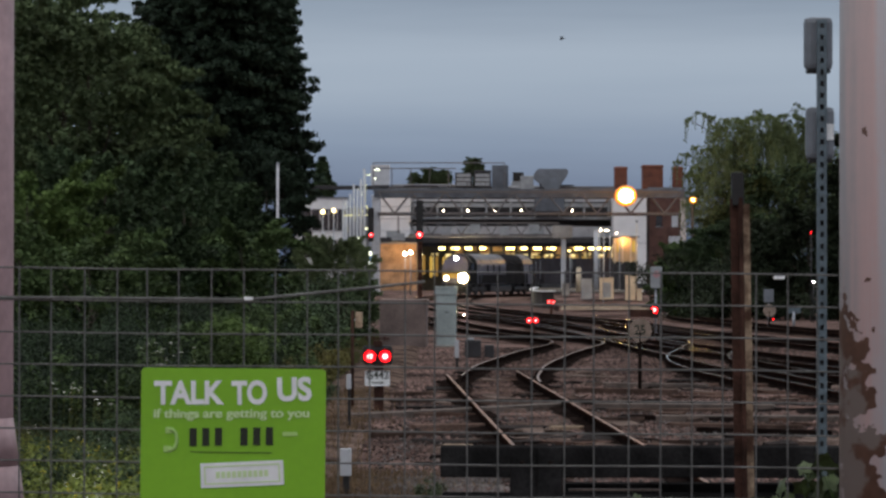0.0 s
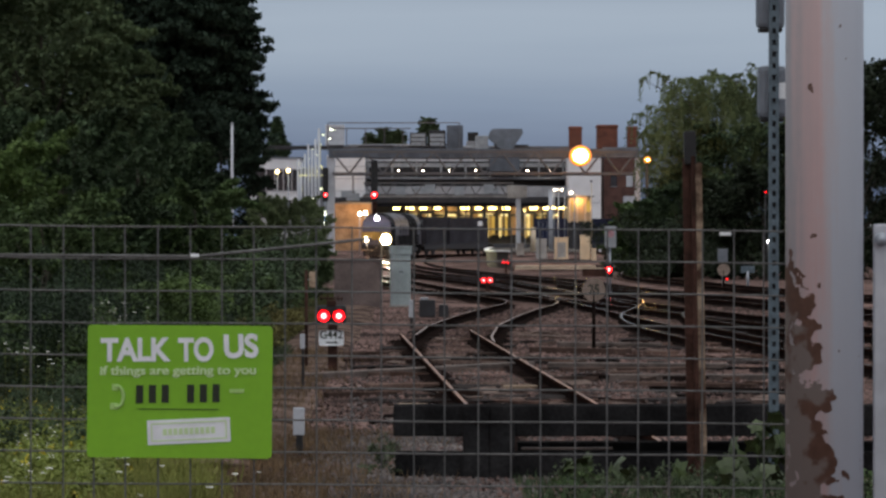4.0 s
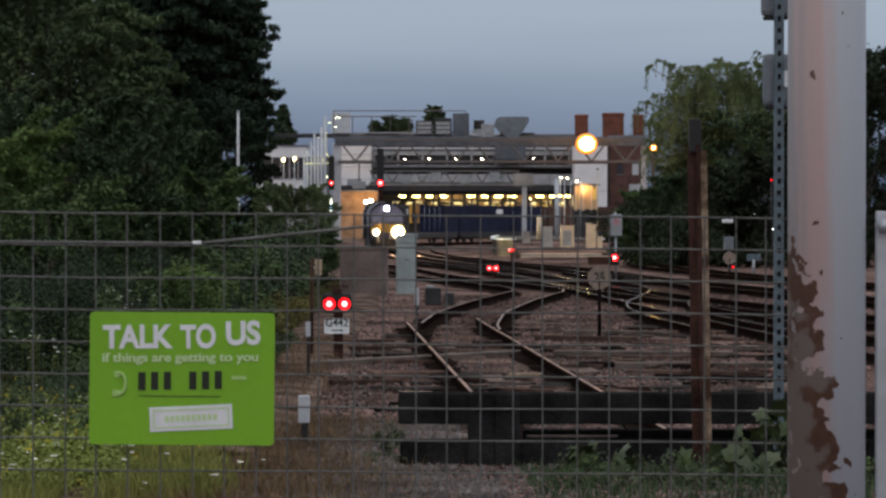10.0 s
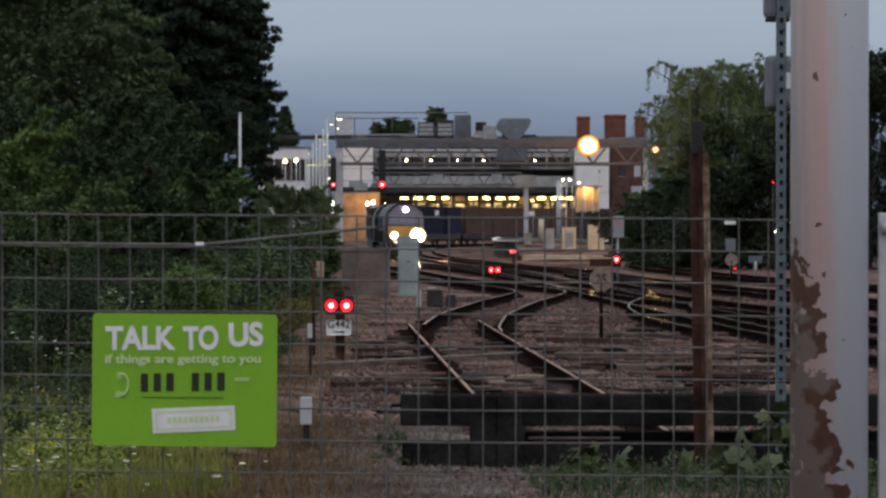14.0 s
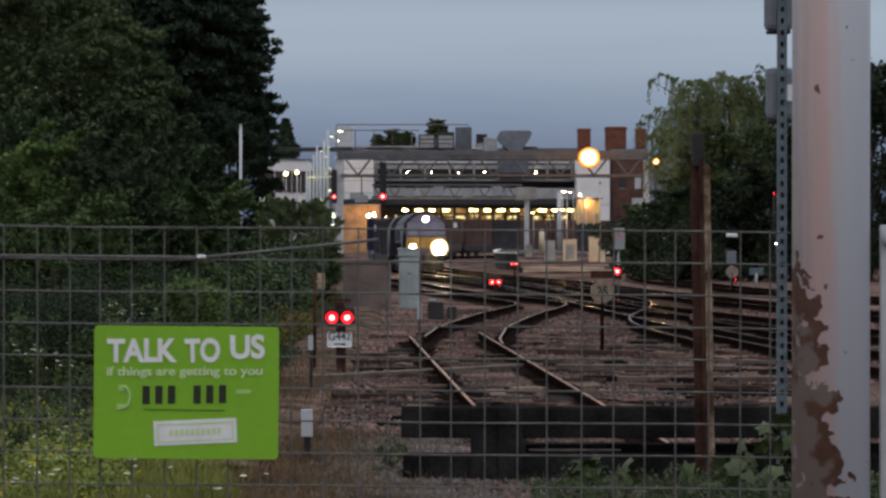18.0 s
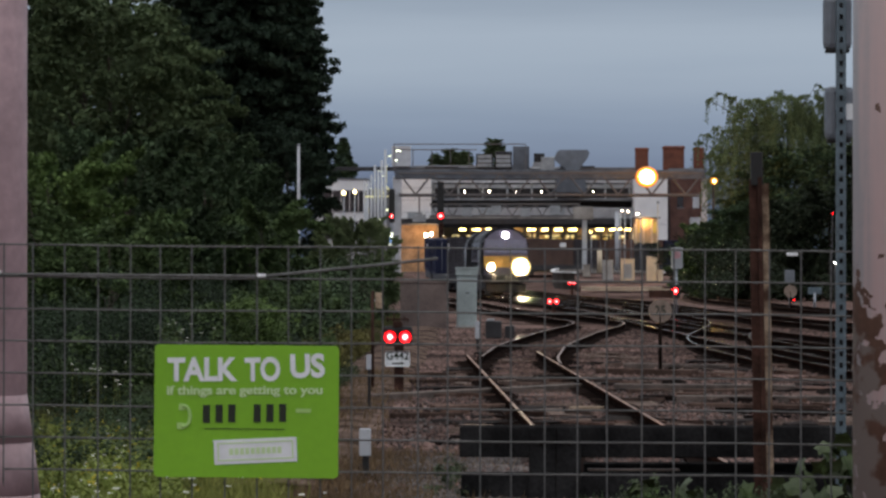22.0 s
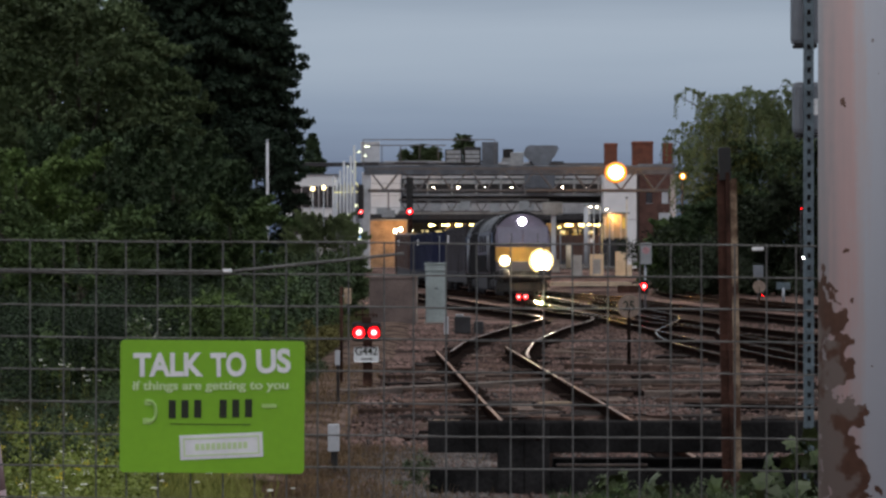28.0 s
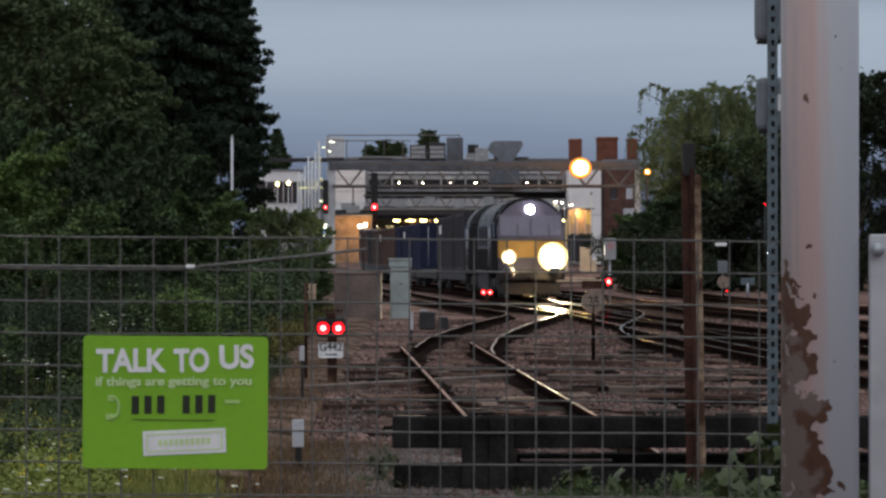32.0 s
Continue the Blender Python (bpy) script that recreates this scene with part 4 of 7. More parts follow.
def ground_signal(x, y, z_lamp, gap, r, label):
    """A low signal with two red lamps in a black head on a short post."""
    g = ground_z(y)
    root = thing("ground_signal", label, "railway signal", (x, y, 0), group="ground signals")
    boxpart("post", root, M_rustpost, (0.02, 0.05, (z_lamp + g) / 2 - 0.05), (gap * 0.62, 0.06, z_lamp - g), 0.006)
    bm = bmesh.new()
    box(bm, 0, 0.06, z_lamp + r * 0.15, gap * 1.95, 0.10, r * 3.0)
    bevelled(bm, r * 0.5)
    part("head", bm, M_black, root)
    for sx in (-gap / 2, gap / 2):
        bm = bmesh.new()
        disc(bm, (sx, -0.012, z_lamp), r, 0.022)
        lens = part("lens", bm, E_redrim, root, "glowing red signal lens")
        # rings dim outward, putting the red lamp's bloom into the lens
        for nm, mat, q, dy in (("outer_ring", E_red, 0.80, 0.014), ("inner_ring", E_redmid, 0.58, 0.017), ("bulb", E_redcore, 0.40, 0.020)):
            bm = bmesh.new()
            disc(bm, (sx, -dy, z_lamp), r * q, 0.01)
            part(nm, bm, mat, lens)
        bm = bmesh.new()
        rings = [[bm.verts.new((sx + q * r * math.cos(radians(k * 20)), yy, z_lamp + q * r * math.sin(radians(k * 20)))) for k in range(10)]
                 for q, yy in ((1.12, 0.0), (1.12, -0.1), (1.17, -0.1), (1.17, 0.0))]
        for u, v in zip(rings, rings[1:] + rings[:1]):
            for k in range(9):
                bm.faces.new((u[k], u[k + 1], v[k + 1], v[k]))
        part("hood", bm, M_black, root)
    return root


sig = ground_signal(-1.675, 49.0, 0.71, 0.236, 0.102, label="black ground signal with two lit red lamps and a number plate")
bm = bmesh.new()
box(bm, 0, -0.03, 0.37, 0.385, 0.012, 0.235)
bevelled(bm, 0.035, 2)
plate = part("number_plate", bm, M_print, sig, "white identification plate")
text_mesh("lettering", "G442", 0.18, M_ink, (0, -0.040, 0.415), plate, 0.002, 0.88)
bm = bmesh.new()
box(bm, -0.01, -0.040, 0.30, 0.15, 0.004, 0.018)
rod(bm, (0.06, -0.040, 0.30), (0.10, -0.040, 0.30), 0.03, 0.0, 6)
part("arrow", bm, M_ink, plate, "black arrow")
boxpart("cap", sig, M_rustpost, (0, 0.06, 0.905), (0.15, 0.12, 0.10), 0.02, "rusty cap on the head")
boxpart("bracket", sig, M_rustpost, (0.0, 0.06, 0.985), (0.36, 0.05, 0.022), 0.004, "rusty bracket over the head")
for dx, dz in ((-0.16, 1.04), (-0.06, 1.08), (0.11, 1.03), (0.16, 1.0)):
    rodpart("bracket_rod", sig, M_rustpost, (dx, 0.06, 0.94), (dx, 0.06, dz), 0.012, seg=6)
ground_signal(1.80, 118.0, 0.30, 0.25, 0.100, label="low ground signal with two red lamps beside the line")
ground_signal(4.2, 198.0, 0.34, 0.26, 0.105, label="low ground signal with two red lamps before the platform")

M_fadedred = material("faded_red_print", (0.40, 0.22, 0.24), 0.7, vary=0.2, scale=8, fine=40, bump=0.05)
s4 = thing("lineside_signal", "single red lineside signal below a grey box on a post", "railway signal", (6.08, 112.0, 0))
rodpart("post", s4, M_galv, (0, 0, -0.1), (0, 0, 1.6), 0.035)
boxpart("box", s4, M_grey, (0.02, 0, 1.92), (0.40, 0.2, 0.76), 0.02, "grey equipment box")
bm = bmesh.new()
disc(bm, (0.02, -0.108, 2.03), 0.13, 0.006)
part("faded_mark", bm, M_fadedred, s4, "faded red round mark")
boxpart("head", s4, M_black, (-0.06, -0.08, 0.74), (0.34, 0.12, 0.5), 0.03)
bm = bmesh.new()
disc(bm, (-0.06, -0.17, 0.76), 0.11)
lens = part("lens", bm, E_red, s4, "glowing red signal lens")
bm = bmesh.new()
disc(bm, (-0.06, -0.176, 0.76), 0.065, 0.01)
part("bulb", bm, E_redcore, lens)


def speed_board(x, y, z, r, text, label):
    root = thing("speed_sign", label, "speed sign", (x, y, 0))
    rodpart("post", root, M_rust, (0, 0.03, ground_z(y)), (0, 0.03, z), 0.035)
    bm = bmesh.new()
    disc(bm, (0, 0, z), r, 0.02, 32)
    board = part("board", bm, M_board, root, "round weathered board")
    if text:
        text_mesh("lettering", text, r * 1.15, M_ink, (0, -0.008, z), board, 0.004, 0.9)
    return root


sb = speed_board(2.80, 57.0, 0.98, 0.21, "25", "round weathered speed restriction sign reading 25")
boxpart("top_plate", sb, M_rustpost, (0.02, 0.0, 1.29), (0.46, 0.02, 0.14), 0.004, "dark rectangular plate above")
speed_board(11.75, 130.0, 0.55, 0.26, "", "small round weathered board beside the far line")
fb = thing("lineside_box", "pale blue-grey lineside box on a thin post", "equipment box", (11.8, 131.0, 0))
rodpart("post", fb, M_galv, (0, 0, -0.1), (0, 0, 1.0), 0.03)
boxpart("box", fb, M_hood, (0, 0, 1.15), (0.4, 0.2, 0.55), 0.02)

tm = thing("marker_board", "small blue-grey T-shaped lineside marker board", "marker board", (12.35, 126.0, 0))
rodpart("post", tm, M_galv, (0, 0, -0.2), (0, 0, 0.55), 0.05)
boxpart("board", tm, M_strut, (0, 0, 0.62), (0.55, 0.03, 0.28), 0.01)
for x, y, z, mat, lab in ((15.65, 150.0, 1.70, E_marker, "slim post with a small white lamp by the far line"), (15.6, 150.6, 4.05, E_red, "slim post with a small red lamp by the far trees"),
                          (13.9, 152.0, -0.1, E_red, "short post with a small red lamp by the far line")):
    fl = thing("lamp_stub", lab, "lineside lamp", (x, y, 0), group="small lamps by the far line")
    rodpart("post", fl, M_dark, (0, 0.05, -0.4), (0, 0.05, z + 0.1), 0.03, seg=6)
    boxpart("hood", fl, M_dark, (0, 0.02, z + 0.1), (0.16, 0.12, 0.04), 0.01)
    bm = bmesh.new()
    ball(bm, (0, -0.03, z), 0.035, 1)
    part("bulb", bm, mat, fl, "lit lamp")
pb = thing("lineside_post", "thin rusty post with a small box beside the ground signal", "post", (-2.08, 49.4, 0))
rodpart("post", pb, M_rustpost, (0, 0, -0.1), (0, 0, 1.42), 0.026)
boxpart("box", pb, M_rustpale, (0.10, 0, 1.27), (0.11, 0.1, 0.25), 0.008, "small pale box")
rodpart("arm", pb, M_galv, (0, 0, 1.27), (0.07, 0, 1.27), 0.015)


def marker(x, y, w, z0, z1, label):
    g = ground_z(y)
    root = thing("marker_post", label, "marker post", (x, y, 0), group="white marker posts")
    boxpart("stake", root, M_black, (0.005, 0.015, (g + z0) / 2), (w * 0.6, w * 0.45, z0 - g + 0.06), 0.004)
    bm = bmesh.new()
    box(bm, 0, 0, (z0 + z1) / 2, w, w * 0.6, z1 - z0)
    bevelled(bm, w * 0.08)
    part("head", bm, M_pale, root, "dulled white painted head")


marker(-1.315, 29.5, 0.105, 0.09, 0.345, "white-topped marker post standing in dry grass")
marker(-1.885, 43.5, 0.066, 0.40, 0.60, "slim white-topped marker post beside the path")
marker(-0.64, 72.5, 0.10, 0.08, 0.48, "short white-topped marker post by the cabinet")

cab = thing("equipment_cabinet", "tall pale grey steel trackside cabinet with a lidded top", "cabinet", (-1.15, 94.6, ground_z(94.6)))
boxpart("body", cab, M_teal, (0, 0, 0.81), (0.60, 0.5, 1.60), 0.015)
boxpart("hood", cab, M_teal, (0, -0.01, 1.68), (0.66, 0.58, 0.20), 0.02)
boxpart("lid", cab, M_teal, (0, -0.01, 1.805), (0.70, 0.64, 0.05), 0.014)
boxpart("door", cab, M_teal, (0, -0.256, 0.83), (0.52, 0.012, 1.45), 0.004)
for z in (0.3, 1.36):
    boxpart("hinge", cab, M_galv, (-0.265, -0.265, z), (0.03, 0.02, 0.10), 0.004)
boxpart("handle", cab, M_dark, (0.02, -0.268, 1.06), (0.11, 0.02, 0.03), 0.004, "dark handle")
boxpart("plinth", cab, M_concrete, (0, 0, 0.02), (0.68, 0.6, 0.08), 0.01)

pm = thing("point_motor", "dark cast point motor box beside the switch", "point motor", (-0.30, 82.0, ground_z(82)))
boxpart("body", pm, M_dark, (0, 0, 0.25), (0.42, 0.5, 0.46), 0.04)
boxpart("lid", pm, M_grey, (-0.08, 0, 0.5), (0.2, 0.4, 0.06), 0.015)
boxpart("conduit_box", pm, M_dark, (0.42, 0.1, 0.18), (0.25, 0.3, 0.34), 0.03)

lw = thing("low_wall", "low grey-brown rendered retaining wall beside the track", "wall", (-2.42, 95.0, ground_z(95)))
boxpart("wall", lw, M_lowwall, (0, 0, 0.68), (1.38, 3.0, 1.38), 0.02)
boxpart("coping", lw, M_lowwall, (0, 0, 1.40), (1.44, 3.06, 0.06), 0.01, "flat grey coping")


# ---- the station ----
def lattice(bm, x0, x1, y, z0, z1, n, r=0.12, depth=1.2):
    """A boxed lattice girder along x."""
    for yy in (y, y + depth):
        for z in (z0, z1):
            box(bm, (x0 + x1) / 2, yy, z, x1 - x0, 2 * r, 2 * r)
        step = (x1 - x0) / n
        for k in range(n):
            a, b = x0 + k * step, x0 + (k + 1) * step
            mid = (a + b) / 2
            rod(bm, (a, yy, z1), (mid, yy, z0), r * 0.8, seg=5)
            rod(bm, (mid, yy, z0), (b, yy, z1), r * 0.8, seg=5)
    return bm


def signal_gantry():
    root = thing("signal_gantry", "pale grey lattice steel signal gantry spanning the tracks", "gantry", (0, 335, 0))
    bm = bmesh.new()
    lattice(bm, -11.3, 21.0, 0, 8.6, 10.9, 9)
    part("girder", bm, M_girder, root)
    boxpart("top_beam", root, M_slate, (4.8, 0.6, 10.75), (33.0, 1.3, 0.95), 0.05, "deep weathered box beam")
    boxpart("walkway", root, M_dark, (4.8, 0.6, 8.45), (32, 1.2, 0.12))
    boxpart("leg", root, M_pale, (-11.5, 0.6, 5.2), (0.85, 1.0, 10.7), 0.05)
    boxpart("leg", root, M_pale, (21.2, 0.6, 5.2), (0.6, 0.8, 10.7), 0.05)
    bm = bmesh.new()
    for z in (11.6, 13.4, 14.0):
        rod(bm, (-11.8, 0.6, z), (2.2 if z > 13.5 else -3, 0.6, z), 0.06, seg=5)
    for k in range(8):
        x = -11.8 + k * 2.0
        rod(bm, (x, 0.6, 10.9), (x, 0.6, 14.0 if k < 1 or k == 7 else 13.4 if k < 5 else 12), 0.05, seg=5)
    part("handrail", bm, M_girder, root)
    boxpart("drop_sign", root, M_grey, (-9.1, -0.3, 6.1), (1.4, 0.1, 0.8), 0.02)
    boxpart("drop_sign_hanger", root, M_girder, (-9.1, -0.1, 7.5), (0.15, 0.3, 2.2))


signal_gantry()


def gantry_signal(x, y, z, low, top, r, reach, label):
    root = thing("colour_light_signal", label, "railway signal", (x, y, 0), group="gantry signals")
    boxpart("backboard", root, M_black, (0, 0, (low + top) / 2), (0.62, 0.15, top - low), 0.1)
    boxpart("hanger", root, M_dark, (0, reach / 2, top - 0.5), (0.3, reach, 0.3))
    bm = bmesh.new()
    disc(bm, (0, -0.15, z), r)
    lens = part("lens", bm, E_redrim, root, "glowing red signal lens")
    # bloom of the red lamp, stepped into the ring colours
    for nm, mat, q, dy in (("outer_ring", E_red, 0.82, 0.16), ("inner_ring", E_redmid, 0.62, 0.175), ("bulb", E_redcore, 0.45, 0.19)):
        bm = bmesh.new()
        disc(bm, (0, -dy, z), r * q)
        part(nm, bm, mat, lens)


gantry_signal(-5.9, 289.0, 5.73, 5.1, 8.9, 0.30, 1.2, "tall black colour light signal showing red")
gantry_signal(-12.0, 334.2, 6.3, 5.6, 9.2, 0.22, 1.2, "black colour light signal showing red")


def footbridge():
    root = thing("footbridge", "pale grey lattice footbridge above the platform end", "footbridge", (0, 290, 0))
    bm = bmesh.new()
    lattice(bm, -6.9, 6.9, 0, 5.75, 6.85, 10, 0.07, 1.8)
    part("girder", bm, M_girder, root)
    boxpart("deck", root, M_concrete, (0, 0.9, 5.60), (14, 1.9, 0.16))
    boxpart("landing", root, M_concrete, (7.2, 0.9, 6.02), (1.85, 2.2, 1.16), 0.05, "pale boxed landing")
    boxpart("column", root, M_pale, (7.32, 0.3, 2.7), (0.42, 0.42, 5.6), 0.04)
    boxpart("column", root, M_rustpost, (-5.9, 0.3, 2.7), (0.45, 0.5, 5.8), 0.04)
    for k in range(4):
        boxpart("sign_panel", root, M_grey, (-3.5 + 2.7 * k, -0.1, 6.1 + 0.2 * (k % 2)), (0.9, 0.06, 0.8), 0.02)


footbridge()


def slab(bm, pts, lo):
    """A flat-sided block over plan points that each carry their own height."""
    low = [bm.verts.new((x, y, lo)) for x, y, z in pts]
    top = [bm.verts.new(p) for p in pts]
    bm.faces.new(top[::-1])
    for i in range(len(pts)):
        j = (i + 1) % len(pts)
        bm.faces.new((low[i], low[j], top[j], top[i]))
    bmesh.ops.recalc_face_normals(bm, faces=bm.faces)


def platform():
    root = thing("platform", "concrete island platform with a pale rounded end", "platform", (0, 0, 0), kind="structure")
    bm = bmesh.new()
    edge = [(9.0, 380), (5.9, 335), (4.35, 285), (3.95, 262), (3.85, 248), (4.0, 242), (4.4, 238.5), (5.2, 236.5)]
    slab(bm, [(x, y, 0.78) for x, y in edge] + [(11.6, 236.5, 0.78), (12.2, 285, 0.78), (18, 380, 0.78)], -0.6)
    part("slab", bm, M_platform, root)
    bm = bmesh.new()
    slab(bm, [(5.2, 236.4, 0.72), (5.0, 226, 0.30), (5.3, 219, -0.48), (11.9, 219, -0.48), (12.1, 226, 0.30), (11.6, 236.4, 0.72)], -0.8)
    part("ramp", bm, M_ballast, root, "worn sloping platform ramp")
    # cream strips added in place of the gold glints on rails here
    for x, y, z, w in ((8.5, 218.9, -0.30, 6.4), (8.2, 221.2, -0.16, 5.6)):
        boxpart("glint_strip", root, M_cream, (x, y, z), (w, 0.14, 0.10), 0.01, "pale strip standing in for glints at the ramp foot")
    bm = bmesh.new()
    for (xa, ya), (xb, yb) in zip(edge[:-1], edge[1:]):
        a, b = Vector((xa, ya, 0.82)), Vector((xb, yb, 0.82))
        d = b - a
        m = Matrix.Translation((a + b) / 2) @ Matrix.Rotation(math.atan2(d.y, d.x), 4, "Z")
        box(bm, 0, 0, 0, d.length + 0.1, 0.34, 0.08, m)
    part("edge_coping", bm, M_white, root, "white painted edge coping")


platform()




def cabinet(x, y, z, w, h, mat, label, door=None):
    root = thing("platform_cabinet", label, "cabinet", (x, y, z), group="cabinets at the platform end")
    boxpart("body", root, mat, (0, 0, h / 2), (w, 0.6, h), 0.02)
    boxpart("lid", root, mat, (0, 0, h + 0.03), (w + 0.08, 0.68, 0.06), 0.01)
    boxpart("door", root, door or mat, (0, -0.306, h * 0.44), (w * (0.62 if door else 0.84), 0.012, h * (0.72 if door else 0.82)), 0.003)


cabinet(8.78, 226, 0.30, 0.97, 1.50, M_cream, "cream steel cabinet with a grey door at the platform end", M_grey)
cabinet(10.45, 225, 0.25, 0.70, 1.72, M_cream, "tall cream steel cabinet at the platform end")
cabinet(11.05, 224.5, 0.22, 0.34, 0.80, M_cream, "small cream steel cabinet beside the tall one")
cabinet(7.35, 226, 0.30, 0.75, 1.42, M_grey, "plain grey steel cabinet on the platform ramp")
cabinet(6.0, 232, 0.52, 0.52, 0.85, M_concrete, "low pale cabinet on the platform end")
bol = thing("bollard", "thick pale round bollard on the platform end", "bollard", (7.2, 240, 0.78))
rodpart("shaft", bol, M_cream, (0, 0, 0), (0, 0, 1.75), 0.2, 0.19, 16)
rodpart("cap", bol, M_cream, (0, 0, 1.75), (0, 0, 1.83), 0.21, 0.15, 16)


def lamp_post(x, y, z0, z1, glowing, label, arm=0.5, r=0.07, mat=None, head=0.22, group="platform lamp posts"):
    root = thing("lamp_post", label, "lamp post", (x, y, 0), group=group)
    rodpart("column", root, mat or M_galv, (0, 0, z0), (0, 0, z1), r, r * 0.7)
    rodpart("arm", root, mat or M_galv, (0, 0, z1), (-arm, 0, z1 + 0.05), r * 0.5)
    boxpart("head", root, M_dark, (-arm, 0, z1 + 0.08), (head * 2.2, 0.25, 0.12), 0.03)
    bm = bmesh.new()
    ball(bm, (-arm, -0.05, z1 - 0.02), head * 0.75, 2, (1.5, 1.0, 0.5) if arm else (1, 1, 1))
    part("lamp", bm, glowing, root, "lit lamp")


for x, y, z1 in ((10.55, 288, 6.15), (10.95, 288, 6.2), (11.6, 290, 6.2), (12.3, 286, 5.9)):
    lamp_post(x, y, 0.5, z1, E_white, "slim galvanised platform lamp post with a lit head", arm=0.3, r=0.07, head=0.10)
lamp_post(8.4, 222.2, 0.1, 3.95, E_warm, "thin platform lamp post leaning its head over the cabinets", arm=0.3, r=0.03, head=0.13)
lamp("shelter_light", (12.75, 288.6, 5.2), 90, (1.0, 0.5, 0.16), 0.15)
lamp_post(7.95, 290, 0.5, 4.3, E_warm, "short platform lamp post with a small lit head", arm=0.1, r=0.06, head=0.12)
col = thing("steel_column", "thick pale steel column on the platform", "column", (9.95, 280, 0.4))
rodpart("shaft", col, M_pale, (0, 0, 0), (0, 0, 5.75), 0.20, 0.19, 14)
boxpart("head_plate", col, M_grey, (0, 0, 5.8), (0.6, 0.5, 0.12), 0.02)
boxpart("foot", col, M_concrete, (0, 0, 0.15), (0.6, 0.6, 0.35), 0.03)
lamp_post(13.95, 288, 0.3, 6.9, M_pale, "slim tall pale post beside the platform shelter", arm=0.0, r=0.06, mat=M_cream, head=0.1)

kiosk = thing("platform_shelter", "small orange-lit platform shelter with a dark base", "shelter", (12.95, 290, 0))
boxpart("base", kiosk, M_dark, (0, 0, 1.6), (2.2, 1.6, 3.4), 0.03)
boxpart("wall", kiosk, M_buff, (0, 0, 4.40), (2.2, 1.8, 2.2), 0.03)
boxpart("roof", kiosk, M_roof, (0, 0, 5.58), (2.6, 2.4, 0.14), 0.03)
boxpart("bench", kiosk, M_annexe, (-0.2, -0.9, 0.45), (1.6, 0.3, 0.5), 0.03, "brown bench")
for k, x in enumerate((-0.95, -0.25, 0.5, 1.0)):
    boxpart("post", kiosk, M_cream, (x, -1.0, 4.3), (0.16, 0.14, 2.3), 0.02)
for x in (-0.6, 0.75):
    boxpart("window", kiosk, E_window, (x, -0.92, 4.7), (0.3, 0.03, 1.0))


def station():
    root = thing("station_building", "long station building with a lit canopy and roof plant", "station building", (0, 400, 0))
    x0, x1 = -13.0, 17.0
    w, cx = x1 - x0, (x0 + x1) / 2
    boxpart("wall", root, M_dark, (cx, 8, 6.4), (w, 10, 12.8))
    boxpart("parapet", root, M_girder, (cx, 2.4, 12.6), (w, 1.0, 1.6), 0.05, "pale grey parapet")
    boxpart("roof", root, M_roof, (cx, 8, 12.95), (w, 11, 0.3))
    boxpart("upper_deck", root, M_roof, (cx, 1.6, 9.3), (w, 3.4, 0.35), 0.03)
    boxpart("fascia", root, M_fascia, (cx, -1.2, 7.55), (w - 1, 0.4, 1.35), 0.03, "white fascia band")
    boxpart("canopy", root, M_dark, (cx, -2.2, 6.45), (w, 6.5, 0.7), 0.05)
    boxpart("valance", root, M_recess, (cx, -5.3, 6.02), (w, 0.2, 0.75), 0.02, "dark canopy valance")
    for k in range(16):
        boxpart("fascia_panel", root, M_fascia if k % 5 else M_grey, (x0 + 1.2 + k * 1.85, -1.45, 7.55), (1.72, 0.1, 1.15), 0.02)
    boxpart("ticket_hall_wall", root, M_annexe, (cx + 4, 2.2, 4.2), (w - 9, 0.4, 4.2))
    for k in range(15):
        x = x0 + 5.0 + k * 1.62
        boxpart("counter_light", root, E_counter, (x - 0.1 + 0.25 * (k % 3), 1.80, 4.62 + 0.06 * (k % 2)), (0.95 if k % 4 else 0.6, 0.06, 0.26), 0.03, "lit counter strip")
        if k % 4 != 3:
            for i, dx in enumerate((-0.36, 0.02, 0.38)):
                tone = (E_window, E_windowdim, E_windowpale)[(3 * k + 2 * i + k // 4) % 3]
                boxpart("window", root, tone, (x + dx, 1.92, 3.15 + 0.12 * i), (0.30, 0.05, 2.9 - 0.25 * ((k + i) % 3)), 0, "warmly lit window")
        boxpart("mullion", root, M_dark, (x + 0.81, 1.85, 4.2), (0.4, 0.2, 3.9))
        boxpart("transom", root, M_dark, (x, 1.85, 4.95 - 0.35 * (k % 2)), (1.3, 0.16, 0.3))
    for k in range(14):
        if k in (4, 9):
            continue
        boxpart("strip_light", root, E_warm, (x0 + 7.7 + k * 1.72, -4.6, 5.42), (1.0 if k % 3 else 0.8, 0.3, 0.25), 0.10, "lit canopy strip light")
    for k, x in enumerate((-5.1, -2.0, 1.35, 4.7, 11.2, 14.1)):
        bm = bmesh.new()
        ball(bm, (x, -0.6, 10.25), 0.088, 2)
        part("bulkhead_light", bm, E_white, root, "round lit lamp", True)
    for k in range(9):
        boxpart("deck_post", root, M_grey, (x0 + 4 + k * 3.1, -0.2, 10.6), (0.22, 0.22, 2.4))
    boxpart("deck_rail", root, M_grey, (cx, -0.25, 10.95), (w, 0.12, 0.5))
    boxpart("deck_rail", root, M_pale, (cx + 1, -0.3, 11.55), (w - 3, 0.1, 0.28))
    for k in range(12):
        boxpart("canopy_post", root, M_dark, (x0 + 2.0 + k * 2.4, -4.9, 3.2), (0.22, 0.22, 6.2))
    # the roof plant
    for x, zw in ((-2.6, 1.9), (-0.2, 2.5)):
        unit = boxpart("cooling_unit", root, M_dark, (x, 1.5, 14.25), (2.15, 1.6, zw - 0.2), 0.06, "dark-framed cooling unit on the roof")
